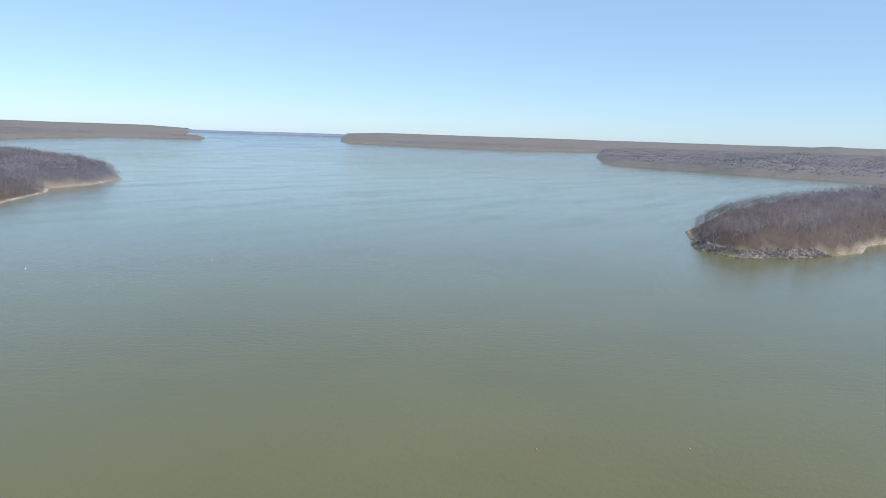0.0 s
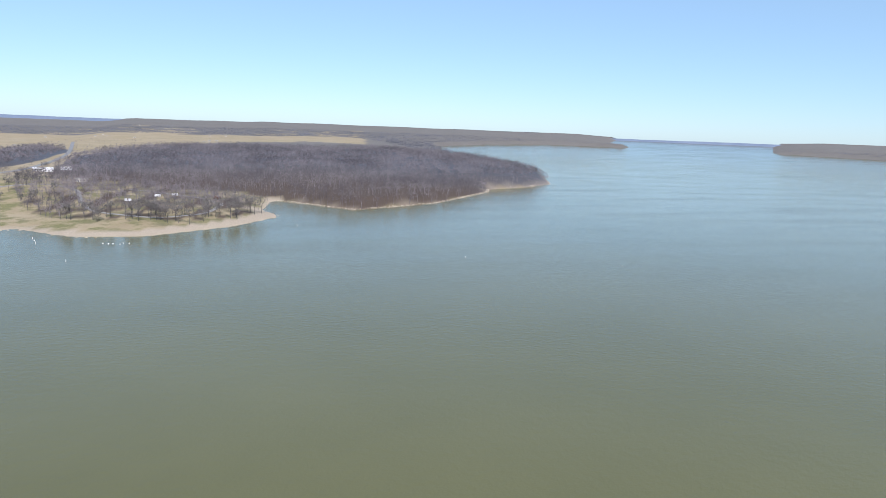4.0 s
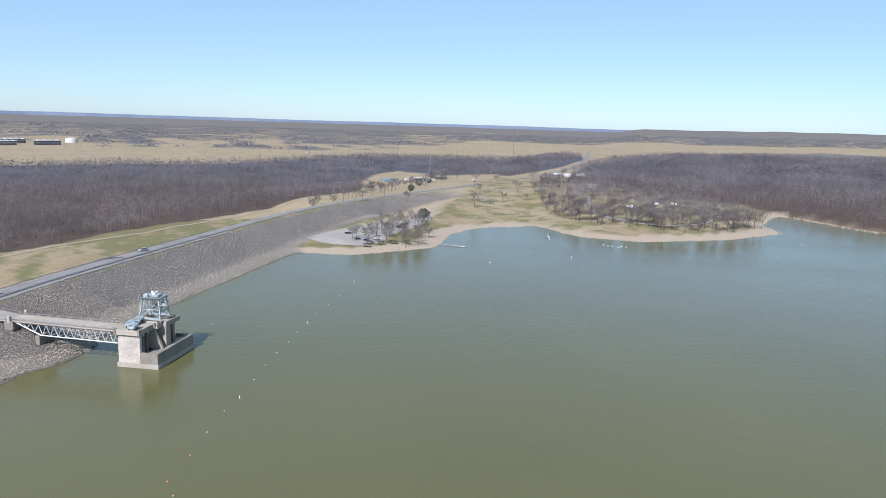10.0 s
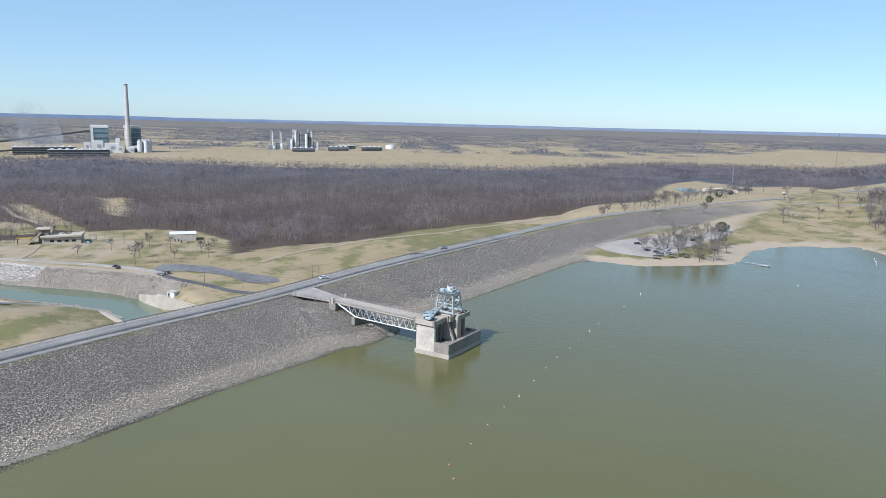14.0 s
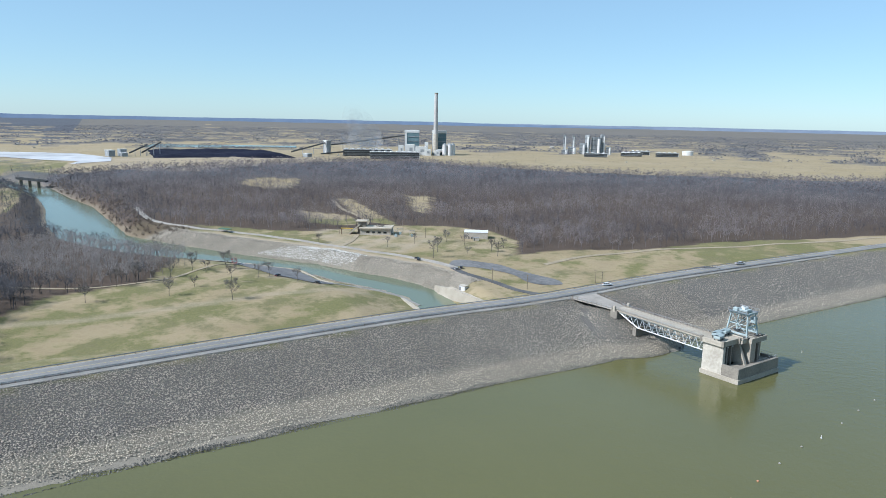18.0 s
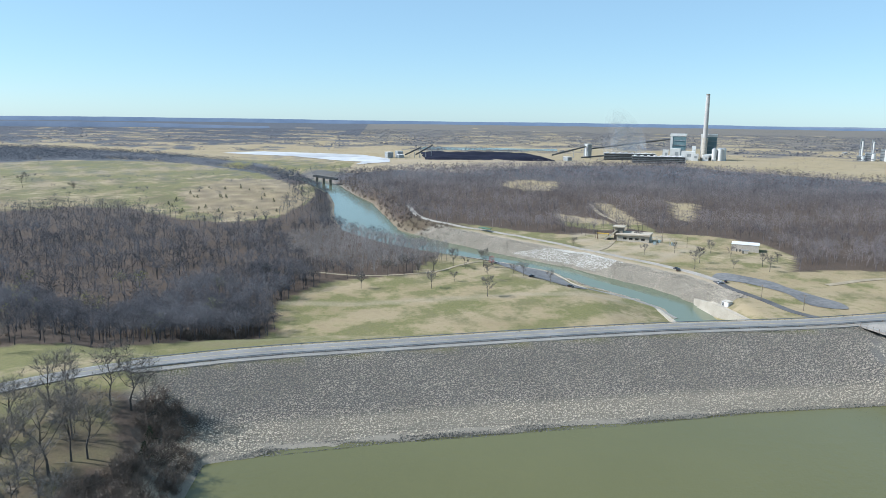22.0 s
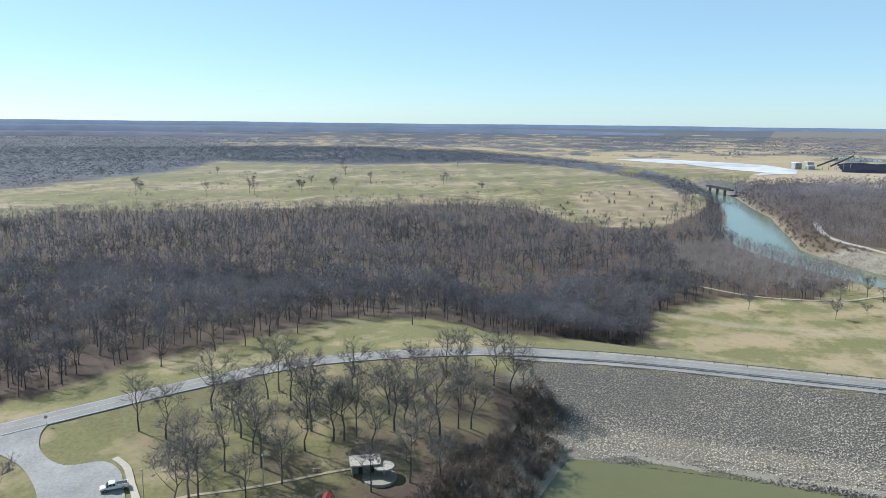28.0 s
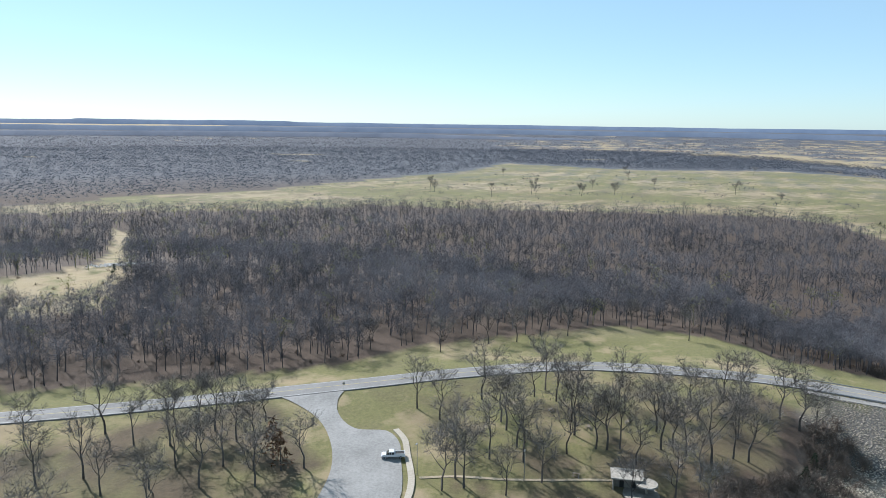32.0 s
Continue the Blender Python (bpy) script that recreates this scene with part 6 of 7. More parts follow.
# ---- vehicles ----
def vehicle(name, label, x, y, turn, paint, pickup=False, group="parked cars", z=None):
    """A car or pickup: body, cabin with glass, wheels with tyre and rim, lamps and bumpers."""
    ob = thing(name, label, "pickup truck" if pickup else "car", (x, y, (ground_at(x, y) + 0.25) if z is None else z), turn, group)
    ln, wd = (5.8, 1.95) if pickup else (4.6, 1.8)
    side = [(-ln / 2, 0.45), (-ln / 2, 0.95), (-ln / 2 + 0.15, 1.02), (ln * 0.16, 1.02), (ln * 0.46, 0.92), (ln / 2, 0.78), (ln / 2, 0.42)]
    if pickup:
        side = [(-ln / 2, 0.5), (-ln / 2, 1.1), (ln * 0.12, 1.12), (ln * 0.42, 1.08), (ln / 2, 0.95), (ln / 2, 0.5)]
    bm = bmesh.new()
    slab_faces(bm, [(a, -wd / 2, b) for a, b in side], (0, wd, 0))
    bmesh.ops.bevel(bm, geom=bm.edges[:], offset=0.06, segments=1, affect="EDGES")
    part("body", bm, paint, ob)
    cab = [(-0.35, 1.05), (-0.25, 1.72), (1.05, 1.78), (1.75, 1.08)] if pickup else [(-1.9, 1.0), (-1.35, 1.45), (0.45, 1.47), (1.15, 1.0)]
    bm = bmesh.new()
    slab_faces(bm, [(a, -wd / 2 + 0.12, b) for a, b in cab], (0, wd - 0.24, 0))
    part("glass", bm, GLASS_DARK, ob, "dark window glass")
    roof = [(-0.28, 1.68), (-0.24, 1.82), (1.0, 1.86), (1.12, 1.74)] if pickup else [(-1.42, 1.42), (-1.3, 1.5), (0.4, 1.52), (0.52, 1.44)]
    bm = bmesh.new()
    slab_faces(bm, [(a, -wd / 2 + 0.08, b) for a, b in roof], (0, wd - 0.16, 0))
    part("roof", bm, paint, ob)
    for s in (-1, 1):
        for a in ((-0.30, 0.38, 1.0) if pickup else (-1.5, -0.4, 0.5)):
            part("pillar", rod((a, s * (wd / 2 - 0.1), 1.02), (a + 0.05, s * (wd / 2 - 0.14), 1.72 if pickup else 1.46), 0.06, n=5), paint, ob)
    if pickup:
        bm = bmesh.new()
        cuboid(bm, (-1.65, 0, 1.0), (2.2, wd - 0.3, 0.35))
        part("load_bed", bm, RUBBER, ob, "dark open load bed").location.z = 0.0
        for s in (-1, 1):
            part("bed_side", block((-1.6, s * (wd / 2 - 0.09), 1.18), (2.55, 0.16, 0.3), 0, 0.04), paint, ob)
        part("tailgate", block((-ln / 2 + 0.08, 0, 1.1), (0.12, wd - 0.2, 0.5), 0, 0.03), paint, ob)
    for a in (-ln * 0.31, ln * 0.32):
        for s in (-1, 1):
            tyre = part("wheel", rod((a, s * (wd / 2 - 0.2), 0.36), (a, s * (wd / 2 + 0.03), 0.36), 0.38, n=14), RUBBER, ob)
            part("rim", rod((a, s * (wd / 2 - 0.1), 0.36), (a, s * (wd / 2 + 0.05), 0.36), 0.23, n=10), GALVANISED, tyre)
    for s in (-1, 1):
        part("headlight", block((ln / 2 - 0.02, s * wd * 0.36, 0.78), (0.1, 0.4, 0.18)), WHITE_PAINT, ob)
        part("tail_light", block((-ln / 2 + 0.02, s * wd * 0.42, 0.88), (0.08, 0.22, 0.24)), RED, ob)
    part("bumper", block((ln / 2 + 0.03, 0, 0.5), (0.16, wd - 0.1, 0.22), 0, 0.04), GALVANISED if pickup else paint, ob)
    part("bumper", block((-ln / 2 - 0.03, 0, 0.5), (0.16, wd - 0.1, 0.22), 0, 0.04), GALVANISED if pickup else paint, ob)
    return ob


RED = two_scale("red_plastic", (0.25, 0.02, 0.02), (0.40, 0.04, 0.03), 2, 0.3, 0.4)
PAINTS = {k: two_scale(k + "_car_paint", d, c, 1.0, 0.2, 0.25, 0.1, relief=0) for k, d, c in (("white", (0.70, 0.70, 0.70), (0.78, 0.78, 0.78)), ("silver", (0.40, 0.41, 0.42), (0.48, 0.49, 0.50)), ("black", (0.02, 0.02, 0.022), (0.035, 0.035, 0.04)), ("blue", (0.03, 0.05, 0.12), (0.05, 0.08, 0.17)))}
vehicle("pickup_truck", "white crew-cab pickup parked beside the kerb", -96.3, -131.8, -36.2, PAINTS["white"], True)
for x, y, a, c, pk in [(-247, 494, 20, "black", True), (-236, 500, 100, "white", False), (-228, 489, 30, "white", True), (-222, 494, 160, "silver", False), (-231, 478, 40, "black", False), (-224, 478, 35, "blue", False), (-241, 559, 80, "black", False), (-226, 548, 70, "black", True), (-219, 486, 20, "white", True)]:
    vehicle("pickup_truck" if pk else "parked_car", f"{c} {'pickup' if pk else 'car'} parked on the gravel car park", x, y, a, PAINTS[c], pk, "vehicles on the gravel car park")
for x, y, a, c in [(-484, 201, 140, "black"), (-489, 202, 60, "black"), (-447, 219, 150, "black"), (-443, 214, 100, "silver"), (-469, 92, 120, "black"), (-520, 75, 70, "silver"), (-440, 112, 40, "black")]:
    vehicle("parked_car", f"{c} car parked on pale gravel below the dam", x, y, a, PAINTS[c], False, "cars below the dam")
vehicle("car", "white car on the road over the dam", -272, 213, 80, PAINTS["white"], False, "cars on the dam road", 15.38)
vehicle("car", "silver car on the road over the dam", -290, 320, 82, PAINTS["silver"], True, "cars on the dam road", 15.38)

# ---- lakeside park ----
sign = thing("stop_sign", "red stop sign on a galvanised post, seen from behind", "sign", (-107, -171.5, ground_at(-107, -171.5)), 150)
part("post", rod((0, 0, -0.3), (0, 0, 2.2), 0.05, n=6), GALVANISED, sign)
bm = bmesh.new()
prism(bm, [(0.42 * math.cos(radians(22.5 + 45 * i)), 0.42 * math.sin(radians(22.5 + 45 * i))) for i in range(8)], -0.02, 0.02)
plate = part("plate", bm, GALVANISED, sign)
plate.matrix_basis = pose(0, 0.06, 2.4, 90, 0, 0)
bm = bmesh.new()
prism(bm, [(0.40 * math.cos(radians(22.5 + 45 * i)), 0.40 * math.sin(radians(22.5 + 45 * i))) for i in range(8)], 0.02, 0.026)
part("face", bm, RED, sign).matrix_basis = pose(0, 0.06, 2.4, 90, 0, 180)
for x, y in [(-96.5, -122.5), (-116, -106)]:
    lamp = thing("lamp_post", "slender grey lamp post beside the path", "lamp post", (x, y, ground_at(x, y)), 30, "lamp posts in the park")
    part("pole", rod((0, 0, -0.2), (0, 0, 8.0), 0.11, 0.07), GALVANISED, lamp)
    part("head", block((0.35, 0, 8.0), (0.9, 0.35, 0.18), 0, 0.04), GALVANISED, lamp)
shelter = thing("park_shelter", "concrete shelter with a flat roof and a round canopy", "shelter", (-134.5, -90, ground_at(-134.5, -90) - 0.1), 38)
SHELTER_ROOF = two_scale("worn_roof_slab", (0.25, 0.23, 0.195), (0.44, 0.41, 0.355), 1.2, 0.3, 0.9)
part("roof", block((0, 0, 3.0), (5.6, 7.6, 0.4), 0, 0.06), SHELTER_ROOF, shelter, "weathered flat concrete roof")
part("wall", block((-0.9, 0, 1.3), (3.4, 6.6, 3.0)), CONCRETE_DARK, shelter)
part("side_wall", block((1.6, -3.2, 1.3), (1.8, 0.3, 3.0)), CONCRETE_DARK, shelter)
part("vent", block((0.4, 1.2, 3.4), (0.6, 0.5, 0.5), 0, 0.05), STEEL_DARK, shelter)
part("canopy", rod((2.4, 4.4, 2.3), (2.4, 4.4, 2.6), 2.6, 2.5, 28), SHELTER_ROOF, shelter, "round concrete canopy")
part("column", rod((2.4, 4.4, -0.3), (2.4, 4.4, 2.3), 0.35, n=12), CONCRETE, shelter)
part("paving", rod((3.2, 3.2, -0.6), (3.2, 3.2, 0.15), 4.2, n=28), CONCRETE_DARK, shelter, "worn round paving")
# black panels on the wall stand in for the shade inside the openings
part("doorway", block((0.84, -1.2, 1.1), (0.1, 1.0, 2.1)), RUBBER, shelter)
part("doorway", block((0.84, 1.6, 1.1), (0.1, 1.0, 2.1)), RUBBER, shelter)


def picnic_table(x, y, turn, ring=True):
    ob = thing("picnic_table", "weathered picnic table on a worn dirt patch", "table", (x, y, ground_at(x, y)), turn, "picnic tables in the park")
    part("top", block((0, 0, 0.74), (1.8, 0.75, 0.06), 0, 0.01), WOOD_POST, ob)
    for s in (-1, 1):
        part("bench", block((0, s * 0.68, 0.44), (1.8, 0.26, 0.05), 0, 0.01), WOOD_POST, ob)
        part("frame", rod((s * 0.65, -0.7, -0.1), (s * 0.65, 0.25, 0.74), 0.05, n=6), GALVANISED, ob)
        part("frame", rod((s * 0.65, 0.7, -0.1), (s * 0.65, -0.25, 0.74), 0.05, n=6), GALVANISED, ob)


for x, y, a in [(-120, -93, 20), (-152, -87, 80), (-149, -113, 40), (-148, -126, 10), (-142, -135, 60), (-128, -100, 120), (-160, -108, 30), (-110, -97, 75)]:
    picnic_table(x, y, a)
red_tent = thing("red_canopy", "small red canvas canopy over a picnic spot", "canopy", (-119, -90, ground_at(-119, -90)), 25)
bm = bmesh.new()
slab_faces(bm, [(-1.3, -1.0, 1.7), (1.3, -1.0, 1.7), (1.3, 0, 2.2), (-1.3, 0, 2.2)], (0, 0, 0.05))
slab_faces(bm, [(-1.3, 1.0, 1.7), (1.3, 1.0, 1.7), (1.3, 0, 2.2), (-1.3, 0, 2.2)], (0, 0, 0.05))
part("cover", bm, RED, red_tent)
for a in (-1.2, 1.2):
    for b in (-0.9, 0.9):
        part("post", rod((a, b, -0.2), (a, b, 1.75), 0.04, n=6), GALVANISED, red_tent)
rail = thing("path_fence", "low dark timber rail along the edge of the bank", "fence", (0, 0, 0))
c, t = eased([(-147, -78), (-156, -71), (-168, -67), (-184, -66), (-198, -68)], 3.0)
for i in range(len(c)):
    z = ground_at(*c[i])
    part("post", rod((c[i][0], c[i][1], z - 0.3), (c[i][0], c[i][1], z + 0.9), 0.1, n=6), WOOD_POST, rail)
    if i + 1 < len(c):
        part("rail", rod((c[i][0], c[i][1], z + 0.75), (c[i + 1][0], c[i + 1][1], ground_at(*c[i + 1]) + 0.75), 0.09, n=5), WOOD_POST, rail)
pile = stones("rubble_pile", *(lambda px, py: (px, py, height(px, py) + 0.6))(np.random.default_rng(3).normal(-113, 7, 260), np.random.default_rng(5).normal(-421, 5, 260)), np.random.default_rng(6).uniform(0.8, 2.4, 260), two_scale("broken_concrete", (0.42, 0.40, 0.37), (0.66, 0.63, 0.58), 1, 0.1, 0.9, per_piece=0.3), np.random.default_rng(9))
tagged(pile, "heap of broken pale concrete in a clearing", "rubble", kind="stuff")

# ---- buildings round the north park ----
for x, y, a, s, h, wl, rf, lab in [(-430, 1105, 70, (40, 11), 4.0, PALE_CONCRETE, PALE_CONCRETE, "long low white building by the pond"), (-372, 1000, 65, (24, 10), 4, WHITE_PAINT, GREY_ROOF, "white park office with a grey roof"), (-345, 985, 65, (26, 12), 3.6, TAN_WALL, STEEL_DARK, "tan building with a dark roof"),
                                   (-174, 1075, 20, (16, 9), 4, WHITE_PAINT, WHITE_PAINT, "white camp building among trees"), (-157, 1122, 40, (12, 7), 3.5, WHITE_PAINT, PALE_CONCRETE, "white camp building among trees"), (-115, 935, 15, (13, 8), 3.2, TAN_WALL, PALE_CONCRETE, "tan wash house beside the camp road"),
                                   (-188, 1090, 10, (10, 6), 3.2, WHITE_PAINT, WHITE_PAINT, "white camp building among trees"), (-262, 890, 15, (5, 4), 2.6, TAN_WALL, PALE_CONCRETE, "small tan kiosk beside the road"), (33, 812, 0, (8, 5), 3, RUST, RUST, "small russet shelter on the camp ground")]:
    house("park_building", lab, x, y, a, s, h, wl, rf, 1.2, "buildings round the north park", 1, 3)
rng = np.random.default_rng(31)
for i in range(4):
    x, y = float(rng.uniform(-60, 45)), float(rng.uniform(760, 880))
    ob = thing("camp_trailer", "white camping trailer under bare trees", "trailer", (x, y, ground_at(x, y)), float(rng.uniform(0, 180)), "camping trailers")
    part("body", block((0, 0, 1.7), (6.5, 2.4, 2.4), 0, 0.25), WHITE_PAINT, ob)
    part("window", block((0.6, -1.22, 2.0), (1.6, 0.06, 0.7)), GLASS_DARK, ob)
    for a in (-0.5, 0.5):
        part("wheel", rod((a, -1.2, 0.35), (a, 1.2, 0.35), 0.36, n=10), RUBBER, ob)
for i in range(7):
    x, y = [(-218, 470), (-210, 474), (-203, 482), (-196, 490), (-212, 747), (-198, 742), (-216, 462)][i]
    ob = thing("picnic_canopy", "small dark roofed picnic canopy near the shore", "shelter", (x, y, ground_at(x, y)), 30, "picnic canopies on the shore")
    part("roof", block((0, 0, 2.6), (5, 3.5, 0.3), 0, 0.05), STEEL_DARK, ob)
    for a in (-2, 2):
        for b in (-1.3, 1.3):
            part("post", rod((a, b, -0.3), (a, b, 2.5), 0.1, n=5), WOOD_POST, ob)


# ---- radio masts ----
def radio_mast(x, y, h, label):
    ob = thing("radio_mast", label, "mast", (x, y, ground_at(x, y)), 15, "radio masts")
    bm = bmesh.new()
    r = 0.9
    legs = [(r * math.cos(a), r * math.sin(a)) for a in (0.5, 2.6, 4.7)]
    for a, b in legs:
        tube(bm, (a, b, -1), (a, b, h), 0.22, n=4)
    part("tower_legs", bm, GALVANISED, ob)
    bm = bmesh.new()
    k = int(h / 4)
    for i in range(k):
        for (a, b), (c, d) in zip(legs, legs[1:] + legs[:1]):
            tube(bm, (a, b, i * 4), (c, d, i * 4 + 4), 0.13, n=3)
    part("lattice", bm, GALVANISED, ob)
    for i in range(3):
        a = i * 2.09
        part("guy_wire", rod((0, 0, h * 0.85), (h * 0.5 * math.cos(a), h * 0.5 * math.sin(a), 0), 0.05, n=3), GALVANISED, ob)
    return ob


radio_mast(-760, 1819, 95, "tall guyed lattice radio mast in the fields")
radio_mast(-528, 2223, 92, "tall guyed lattice radio mast in the fields")
pole = thing("flag_pole", "tall pale monopole beside the park buildings", "pole", (-419, 1149, ground_at(-419, 1149)))
part("shaft", rod((0, 0, -1), (0, 0, 42), 0.7, 0.45, 10), GALVANISED, pole)

# ---- railway bridge over the river ----
rb = thing("railway_bridge", "rusty steel railway bridge on dark piers over the river", "bridge", (-1250, -128, -21), 35)
part("girder", block((0, 0, 11.5), (80, 5, 2.4)), STEEL_DARK, rb)
for x in (-30, -6, 18):
    part("pier", block((x, 0, 3.5), (1.6, 5, 15), 0, 0.2), CONCRETE_DARK, rb)
for s in (-1, 1):
    part("parapet", block((0, s * 2.6, 13.2), (80, 0.3, 1.2)), STEEL_DARK, rb)

# ---- power station ----
TEAL = two_scale("teal_cladding", (0.10, 0.17, 0.19), (0.17, 0.26, 0.28), 0.05, 0.01, 0.6)
PALE_CLAD = two_scale("pale_cladding", (0.58, 0.58, 0.56), (0.74, 0.74, 0.72), 0.05, 0.01, 0.6)
STACK = two_scale("chimney_concrete", (0.38, 0.37, 0.35), (0.53, 0.52, 0.50), 0.04, 0.008, 0.9)
COAL = two_scale("coal", (0.007, 0.008, 0.018), (0.016, 0.018, 0.036), 0.08, 0.01, 0.95, relief=0.6, dist=1.0)
GREY_CLAD = two_scale("grey_steelwork", (0.22, 0.24, 0.25), (0.42, 0.44, 0.45), 0.08, 0.02, 0.6, 0.2)
COAL.node_tree.nodes["Principled BSDF"].inputs["Specular IOR Level"].default_value = 0.1
STATION_TURN = 66.0


def far_place(x, y):
    return (x, y, ground_at(x, y))


chimney = thing("power_station_chimney", "very tall tapered concrete chimney with a pale base", "chimney", far_place(-1851, 815))
part("shaft", rod((0, 0, 60), (0, 0, 173), 6.2, 4.6, 28), STACK, chimney)
part("lower_shaft", rod((0, 0, -3), (0, 0, 60), 8.0, 7.0, 28), PALE_CONCRETE, chimney, "pale lower shaft")
part("rim", rod((0, 0, 171), (0, 0, 174), 5.0, 5.0, 28), CONCRETE_DARK, chimney)
for x, y in [(-1905, 765), (-1872, 836)]:
    ob = thing("boiler_house", "tall teal boiler house with a pale roof band", "boiler house", far_place(x, y), STATION_TURN, "boiler houses")
    part("cladding", block((0, 0, 30), (40, 34, 64)), TEAL, ob)
    part("roof_band", block((0, 0, 65), (42, 36, 7), 0, 0.5), PALE_CLAD, ob)
    part("side_band", block((-17, -17.4, 30), (6, 1.2, 62)), PALE_CLAD, ob)
    for k in range(4):
        part("gallery", block((4, -17.8, 12 + k * 13), (30, 1.6, 1.4)), GREY_CLAD, ob)
for x, y, w, d, h in [(-1868, 745, 24, 20, 30), (-1850, 772, 34, 22, 24), (-1836, 785, 18, 16, 18), (-1880, 722, 14, 14, 26), (-1832, 812, 16, 14, 14), (-1842, 752, 12, 10, 12), (-1862, 792, 10, 10, 36)]:
    ob = thing("turbine_hall", "pale clad station building beside the boiler houses", "power station", far_place(x, y), STATION_TURN, "station buildings")
    part("cladding", block((0, 0, h / 2 - 2), (w, d, h + 4), 0, 0.3), PALE_CLAD, ob)
    part("louvre", block((w * 0.1, -d / 2 - 0.3, h * 0.55), (w * 0.35, 0.8, h * 0.3)), GREY_CLAD, ob)
for x, y in [(-1838, 838), (-1842, 852), (-1836, 862), (-1846, 868), (-1832, 852)]:
    ob = thing("silo", "tall pale cylindrical silo with a conical top", "silo", far_place(x, y), 0, "silos at the station")
    part("shell", rod((0, 0, -3), (0, 0, 30), 6.0, n=16), PALE_CLAD, ob)
    part("cap", rod((0, 0, 30), (0, 0, 34), 6.0, 2.0, 16), GREY_CLAD, ob)
duct = thing("flue_duct", "curved pale flue duct at the foot of the chimney", "duct", far_place(-1846, 826))
part("duct", rod((0, -12, 12), (0, 16, 14), 5.0, n=12), PALE_CLAD, duct)


def cooling_row(x, y, length, turn, h=17.0):
    ob = thing("cooling_tower", "long dark slatted cooling tower with a row of fan stacks", "cooling tower", far_place(x, y), turn, "cooling towers")
    part("casing", block((0, 0, h / 2 - 2), (length, 16, h + 4)), STEEL_DARK, ob)
    for z in (3, 7, 11):
        part("louvre", block((0, -8.2, z), (length, 0.8, 0.8)), GREY_CLAD, ob)
    part("deck", block((0, 0, h + 0.3), (length + 1, 17, 0.9)), PALE_CLAD, ob)
    k = max(3, int(length / 15))
    for i in range(k):
        px = -length / 2 + (i + 0.5) * length / k
        part("fan_stack", rod((px, 0, h), (px, 0, h + 3), 4.0, 3.6, 14), PALE_CLAD, ob)
    part("end_wall", block((length / 2 + 0.4, 0, h / 2 - 1), (1, 16.5, h + 2)), PALE_CLAD, ob)
    return ob


cooling_row(-1664, 622, 122, 75)
cooling_row(-1824, 604, 130, 80)


STEAM = soft_canopy(two_scale("steam", (0.62, 0.63, 0.66), (0.70, 0.71, 0.74), 0.05, 0.01, 1.0, relief=0), 0.2, 0.5)
n, l = STEAM.node_tree.nodes, STEAM.node_tree.links
clear, veil, dense = n.new("ShaderNodeBsdfTransparent"), n.new("ShaderNodeMixShader"), n.new("ShaderNodeMath")
lit = n["Material Output"].inputs["Surface"].links[0].from_socket
dense.operation = "MULTIPLY"
dense.inputs[1].default_value = 0.26
l.new(ramp(n, l, noise_node(n, l, 0.035, 5, 0.62).outputs[0], 0.36, 0.66), dense.inputs[0])
thinning, level = n.new("ShaderNodeMath"), n.new("ShaderNodeSeparateXYZ")
thinning.operation = "MULTIPLY"
l.new(n.new("ShaderNodeNewGeometry").outputs["Position"], level.inputs[0])
l.new(ramp(n, l, level.outputs["Z"], 135, 30), thinning.inputs[0])
l.new(dense.outputs[0], thinning.inputs[1])
l.new(thinning.outputs[0], veil.inputs[0])
l.new(clear.outputs[0], veil.inputs[1])
l.new(lit, veil.inputs[2])
l.new(veil.outputs[0], n["Material Output"].inputs["Surface"])
vs, fs = [], []
for k, wide in enumerate((1.0, 0.68)):
    ua, uz = np.meshgrid(np.linspace(0, 2 * math.pi, 37), np.linspace(0, 1, 22), indexing="ij")
    swell = wide * (1 - 0.45 * uz ** 2 + 0.07 * np.sin(3 * ua + 4 * uz + k) + 0.04 * np.sin(5 * ua - 6 * uz + 2 * k)) * np.sqrt(np.clip(1.02 - uz ** 6, 0, 1))
    vs.append(np.stack([-1768 + 18 * swell * np.cos(ua) - 8 * uz, 574 + 54 * swell * np.sin(ua) - 22 * uz + 6 * np.sin(5 * uz + k), 15 + (118 - 12 * k) * uz], -1).reshape(-1, 3))
    fs.append(grid_faces(37, 22) + k * 37 * 22)
tagged(mesh_from("steam_plume", np.concatenate(vs), np.concatenate(fs), STEAM, None, True), "thin white steam drifting up from the cooling towers", "steam", kind="stuff")


def conveyor(p, q, label):
    ob = thing("conveyor", label, "conveyor", (0, 0, 0), 0, "coal conveyors")
    part("gallery", tube(bmesh.new(), p, q, 1.9, n=4), STEEL_DARK, ob)
    d = Vector(q) - Vector(p)
    for k in (0.3, 0.6, 0.92):
        c = Vector(p) + d * k
        part("trestle", rod((c.x, c.y, ground_at(c.x, c.y) - 1), (c.x, c.y, c.z), 0.8, 0.5, 6), GREY_CLAD, ob)


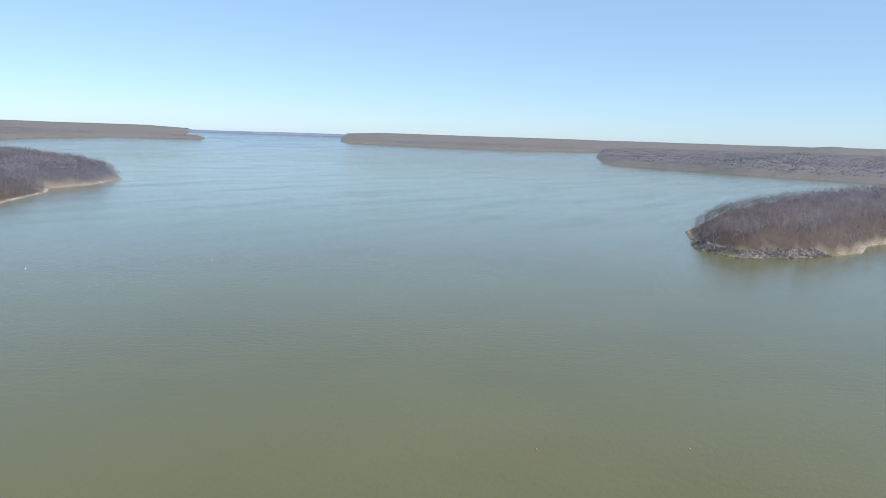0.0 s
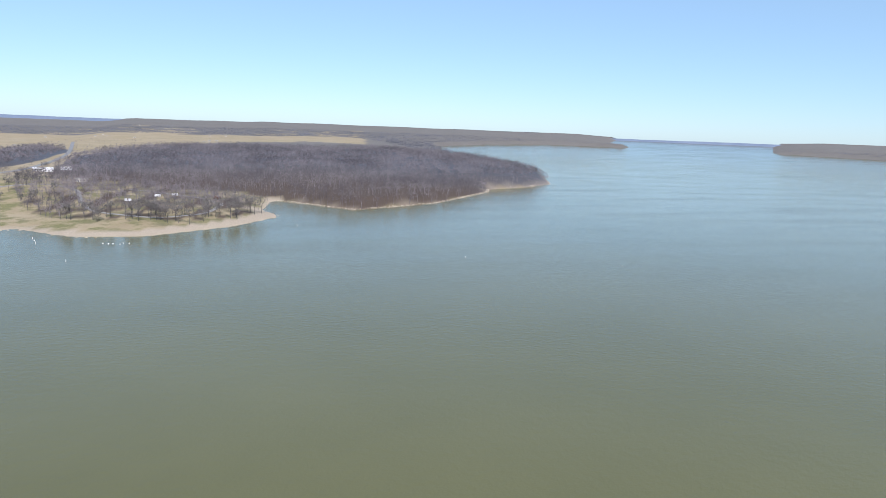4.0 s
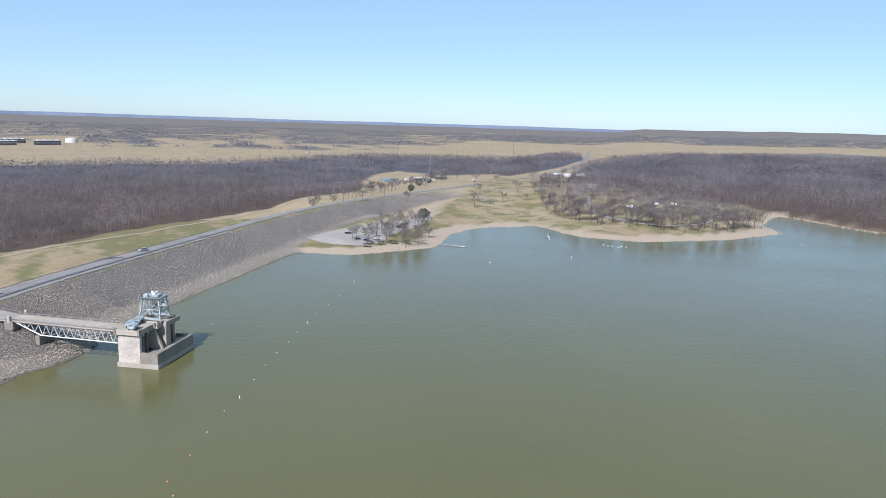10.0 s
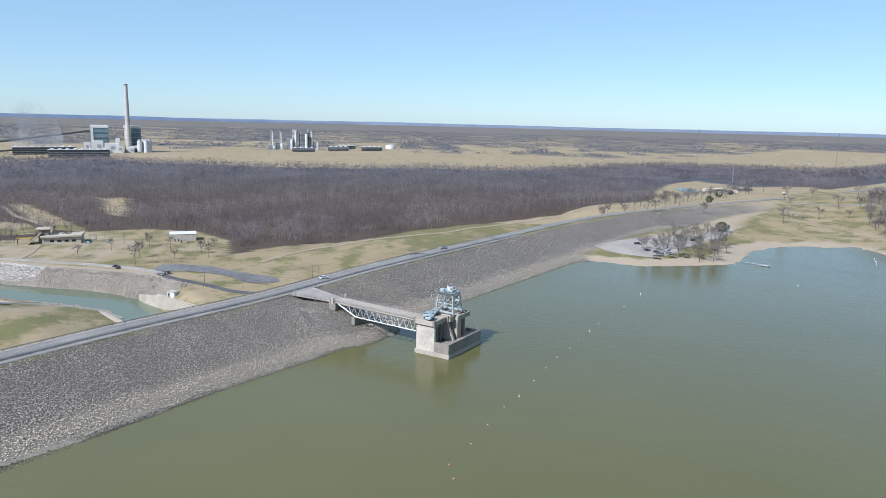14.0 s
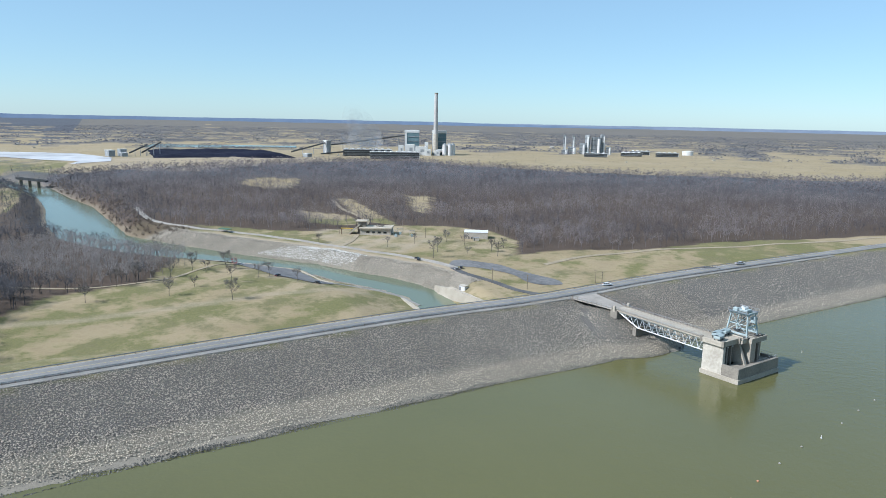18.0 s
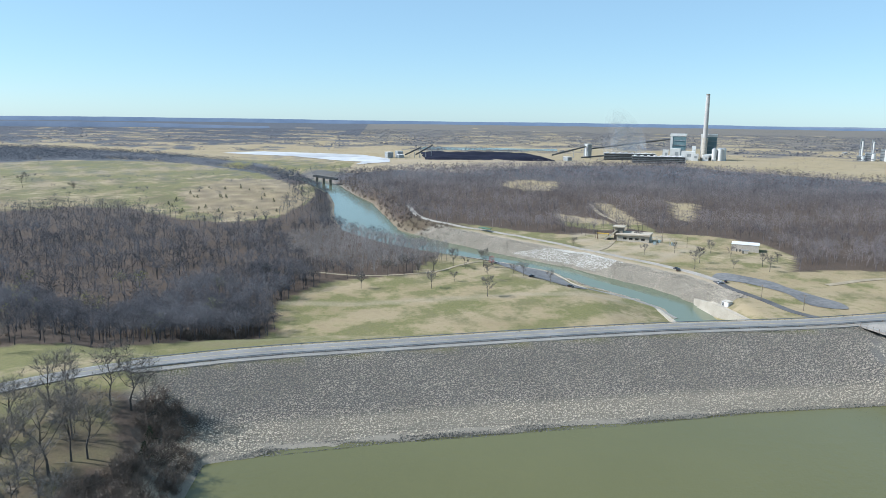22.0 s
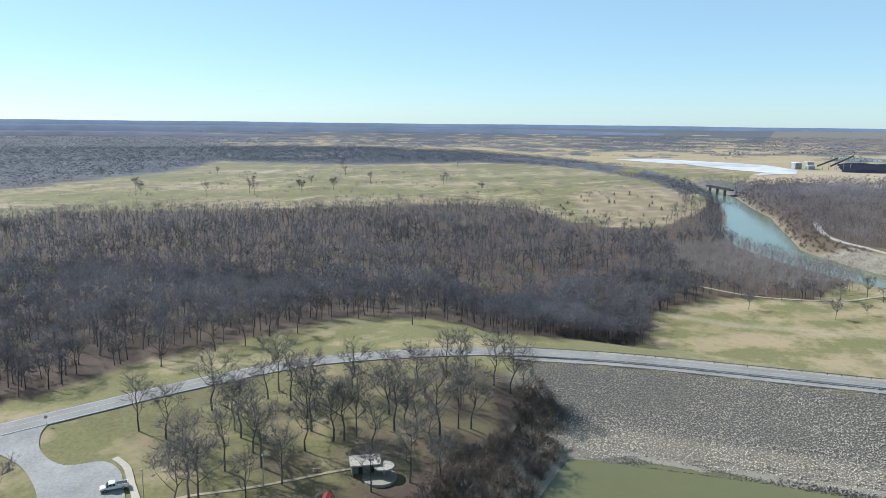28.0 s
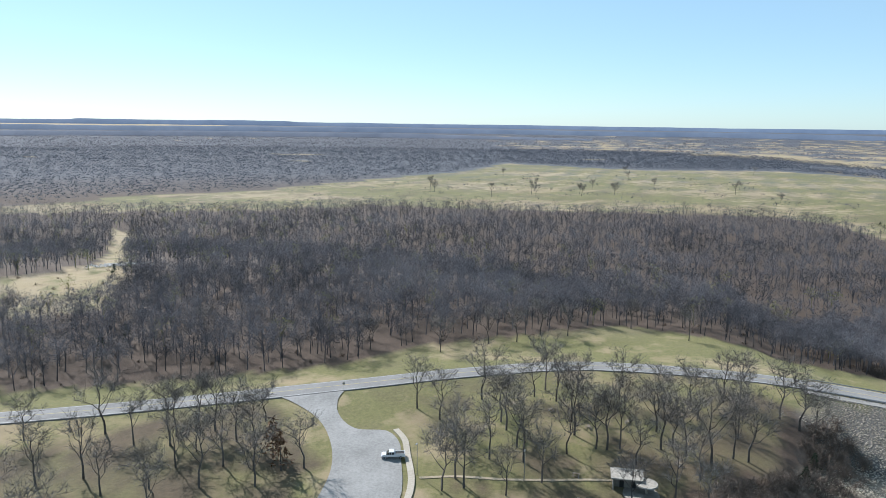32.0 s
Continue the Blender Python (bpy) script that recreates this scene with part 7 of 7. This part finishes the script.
tt = thing("transfer_tower", "tall grey conveyor transfer tower", "tower", far_place(-1926, 520), 30)
part("cladding", block((0, 0, 17), (16, 14, 40)), GREY_CLAD, tt)
part("roof", block((0, 0, 37.5), (17, 15, 1.5)), PALE_CLAD, tt)
part("band", block((0, -7.2, 20), (5, 0.6, 34)), PALE_CLAD, tt)
conveyor((-1926, 520, 20), (-1900, 740, 50), "long dark coal conveyor rising to the boiler house")
conveyor((-1850, 405, 6), (-1926, 520, 28), "dark coal conveyor rising from the coal yard")
conveyor((-1800, 470, 3), (-1840, 560, 8), "low dark coal conveyor beside the cooling tower")
conveyor((-1826, 18, 4), (-1852, 58, 22), "inclined dark stacker conveyor at the coal yard")
conveyor((-1840, 45, 4), (-1866, 90, 28), "inclined dark stacker conveyor at the coal yard")
yard = thing("coal_pile", "broad flat-topped black coal stockpile", "coal pile")
u, v = np.meshgrid(np.linspace(0, 1, 60), np.linspace(0, 1, 26), indexing="ij")
cx, cy = -1730 - v * 420, 60 + u * 345 + 0 * v
edge = np.minimum(np.minimum(u, 1 - u) * 10, np.minimum(v, 1 - v) * 8)
cz = height(cx, cy) - 1.5 + np.clip(edge, 0, 1) * (5 + 2 * np.sin(9 * u + 3 * v) + 1.5 * np.sin(17 * v + 5 * u) + 0.8 * np.sin(41 * u + 9 * v) + 3 * v)
mesh_from("slope", np.stack([cx, cy, cz], -1).reshape(-1, 3), grid_faces(60, 26), COAL, yard, True)
for x, y, w, h in [(-1826, -24, 26, 14), (-1838, 2, 20, 16), (-1815, 5, 14, 8), (-1780, 430, 20, 9)]:
    ob = thing("yard_building", "small pale blue-grey building at the coal yard", "building", far_place(x, y), 20, "coal yard buildings")
    part("cladding", block((0, 0, h / 2 - 2), (w, 14, h + 4)), GREY_CLAD, ob)
    part("roof", block((0, 0, h + 0.3), (w + 1, 15, 0.8)), PALE_CLAD, ob)
rng = np.random.default_rng(41)
unit2 = [(-1935, 1308, 6, 60), (-1925, 1335, 5, 58), (-1890, 1365, 14, 62), (-1880, 1390, 22, 56), (-1872, 1410, 12, 64), (-1895, 1350, 18, 34), (-1910, 1320, 24, 22), (-1860, 1425, 14, 26), (-1905, 1290, 18, 14)]
for x, y, w, h in unit2:
    ob = thing("process_unit", "grey steel process unit of the second power plant", "power plant", far_place(x, y), float(rng.uniform(40, 80)), "units of the second plant")
    part("frame", block((0, 0, h / 2 - 2), (w, w * 0.8, h + 4)), GREY_CLAD, ob)
    part("vessel", rod((w * 0.3, -w * 0.6, -3), (w * 0.3, -w * 0.6, h * 0.9), max(2.0, w * 0.22), n=12), PALE_CLAD, ob)
    for k in range(3):
        part("gallery", block((0, 0, h * (0.3 + 0.25 * k)), (w + 2, w * 0.8 + 2, 0.8)), STEEL_DARK, ob)
cooling_row(-1740, 1288, 66, 62, 11)
cooling_row(-1768, 1444, 62, 66, 11)
cooling_row(-1850, 1545, 60, 66, 11)
cooling_row(-1730, 1552, 66, 66, 12)
tank = thing("storage_tank", "large pale storage tank on the plain", "tank", far_place(-1825, 1726))
part("shell", rod((0, 0, -3), (0, 0, 13), 18, n=28), PALE_CLAD, tank)
part("lid", rod((0, 0, 13), (0, 0, 15), 18, 4, 28), PALE_CLAD, tank)

# ---- far houses ----
rng = np.random.default_rng(51)
first = house("far_house", "small far house with a pale wall and a grey roof", -2300, 1500, 20, (16, 10), 4.5, PALE_CONCRETE, GREY_ROOF, 3.0, "far houses", 1, 2)
count = 0
while count < 110:
    a, r = radians(float(rng.uniform(-100, 8))), float(rng.uniform(1900, 4300))
    x, y = r * math.sin(a), r * math.cos(a)
    if shore_distance(np.array([x]), np.array([y]))[0] < 60 or wave(np.array([x]), np.array([y]), 900, 1.0)[0] < -0.1 or (-2200 < x < -1500 and -550 < y < 1800):
        continue
    o = copy_thing(first, pose(x, y, ground_at(x, y), 0, 0, float(rng.uniform(0, 180))))
    s = float(rng.uniform(0.3, 0.6))
    o.scale = (s, s, min(s, 1.3))
    count += 1


# ---- the skyline ----
def ridge(az0, az1, r, top, rough, dark, light, seed, mesas=()):
    """A far wooded ridge, miles of air painted in as blue colour and glow: bearings, distance, height of its top."""
    m, n, l, b = material("haze_ridge", 1.0)
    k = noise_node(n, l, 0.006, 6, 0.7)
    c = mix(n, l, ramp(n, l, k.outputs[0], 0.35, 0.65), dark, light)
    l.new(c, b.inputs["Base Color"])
    # the same blue glows faintly, standing in for light scattered by the air
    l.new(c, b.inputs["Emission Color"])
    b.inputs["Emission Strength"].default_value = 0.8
    az = np.radians(np.arange(az0, az1, 0.12))
    arc = az * r
    z1 = top + rough * (0.5 * np.sin(arc / 420 + seed) + 0.3 * np.sin(arc / 150 + 2 * seed) + 0.2 * np.sin(arc / 37 + seed)) + np.random.default_rng(int(seed * 10)).uniform(0, 0.16 * rough, len(az))
    z1 -= 14 * smooth(az1 - 16, az1, np.degrees(az))
    for a, b2, h in mesas:
        z1 += h * smooth(a - 0.6, a + 0.1, np.degrees(az)) * smooth(b2 + 1.2, b2 - 0.5, np.degrees(az))
    rows = [np.stack([np.sin(az) * (r - d), np.cos(az) * (r - d), z], -1) for d, z in ((60, z1 * 0 + float(bowl(np.array(r))) - 12), (25, z1 * 0.6 + 0.4 * float(bowl(np.array(r)))), (0, z1))]
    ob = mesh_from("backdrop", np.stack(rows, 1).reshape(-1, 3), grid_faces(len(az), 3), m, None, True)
    return tagged(ob, "far wooded ridge on the skyline, blue haze painted in", "ridge", kind="structure")


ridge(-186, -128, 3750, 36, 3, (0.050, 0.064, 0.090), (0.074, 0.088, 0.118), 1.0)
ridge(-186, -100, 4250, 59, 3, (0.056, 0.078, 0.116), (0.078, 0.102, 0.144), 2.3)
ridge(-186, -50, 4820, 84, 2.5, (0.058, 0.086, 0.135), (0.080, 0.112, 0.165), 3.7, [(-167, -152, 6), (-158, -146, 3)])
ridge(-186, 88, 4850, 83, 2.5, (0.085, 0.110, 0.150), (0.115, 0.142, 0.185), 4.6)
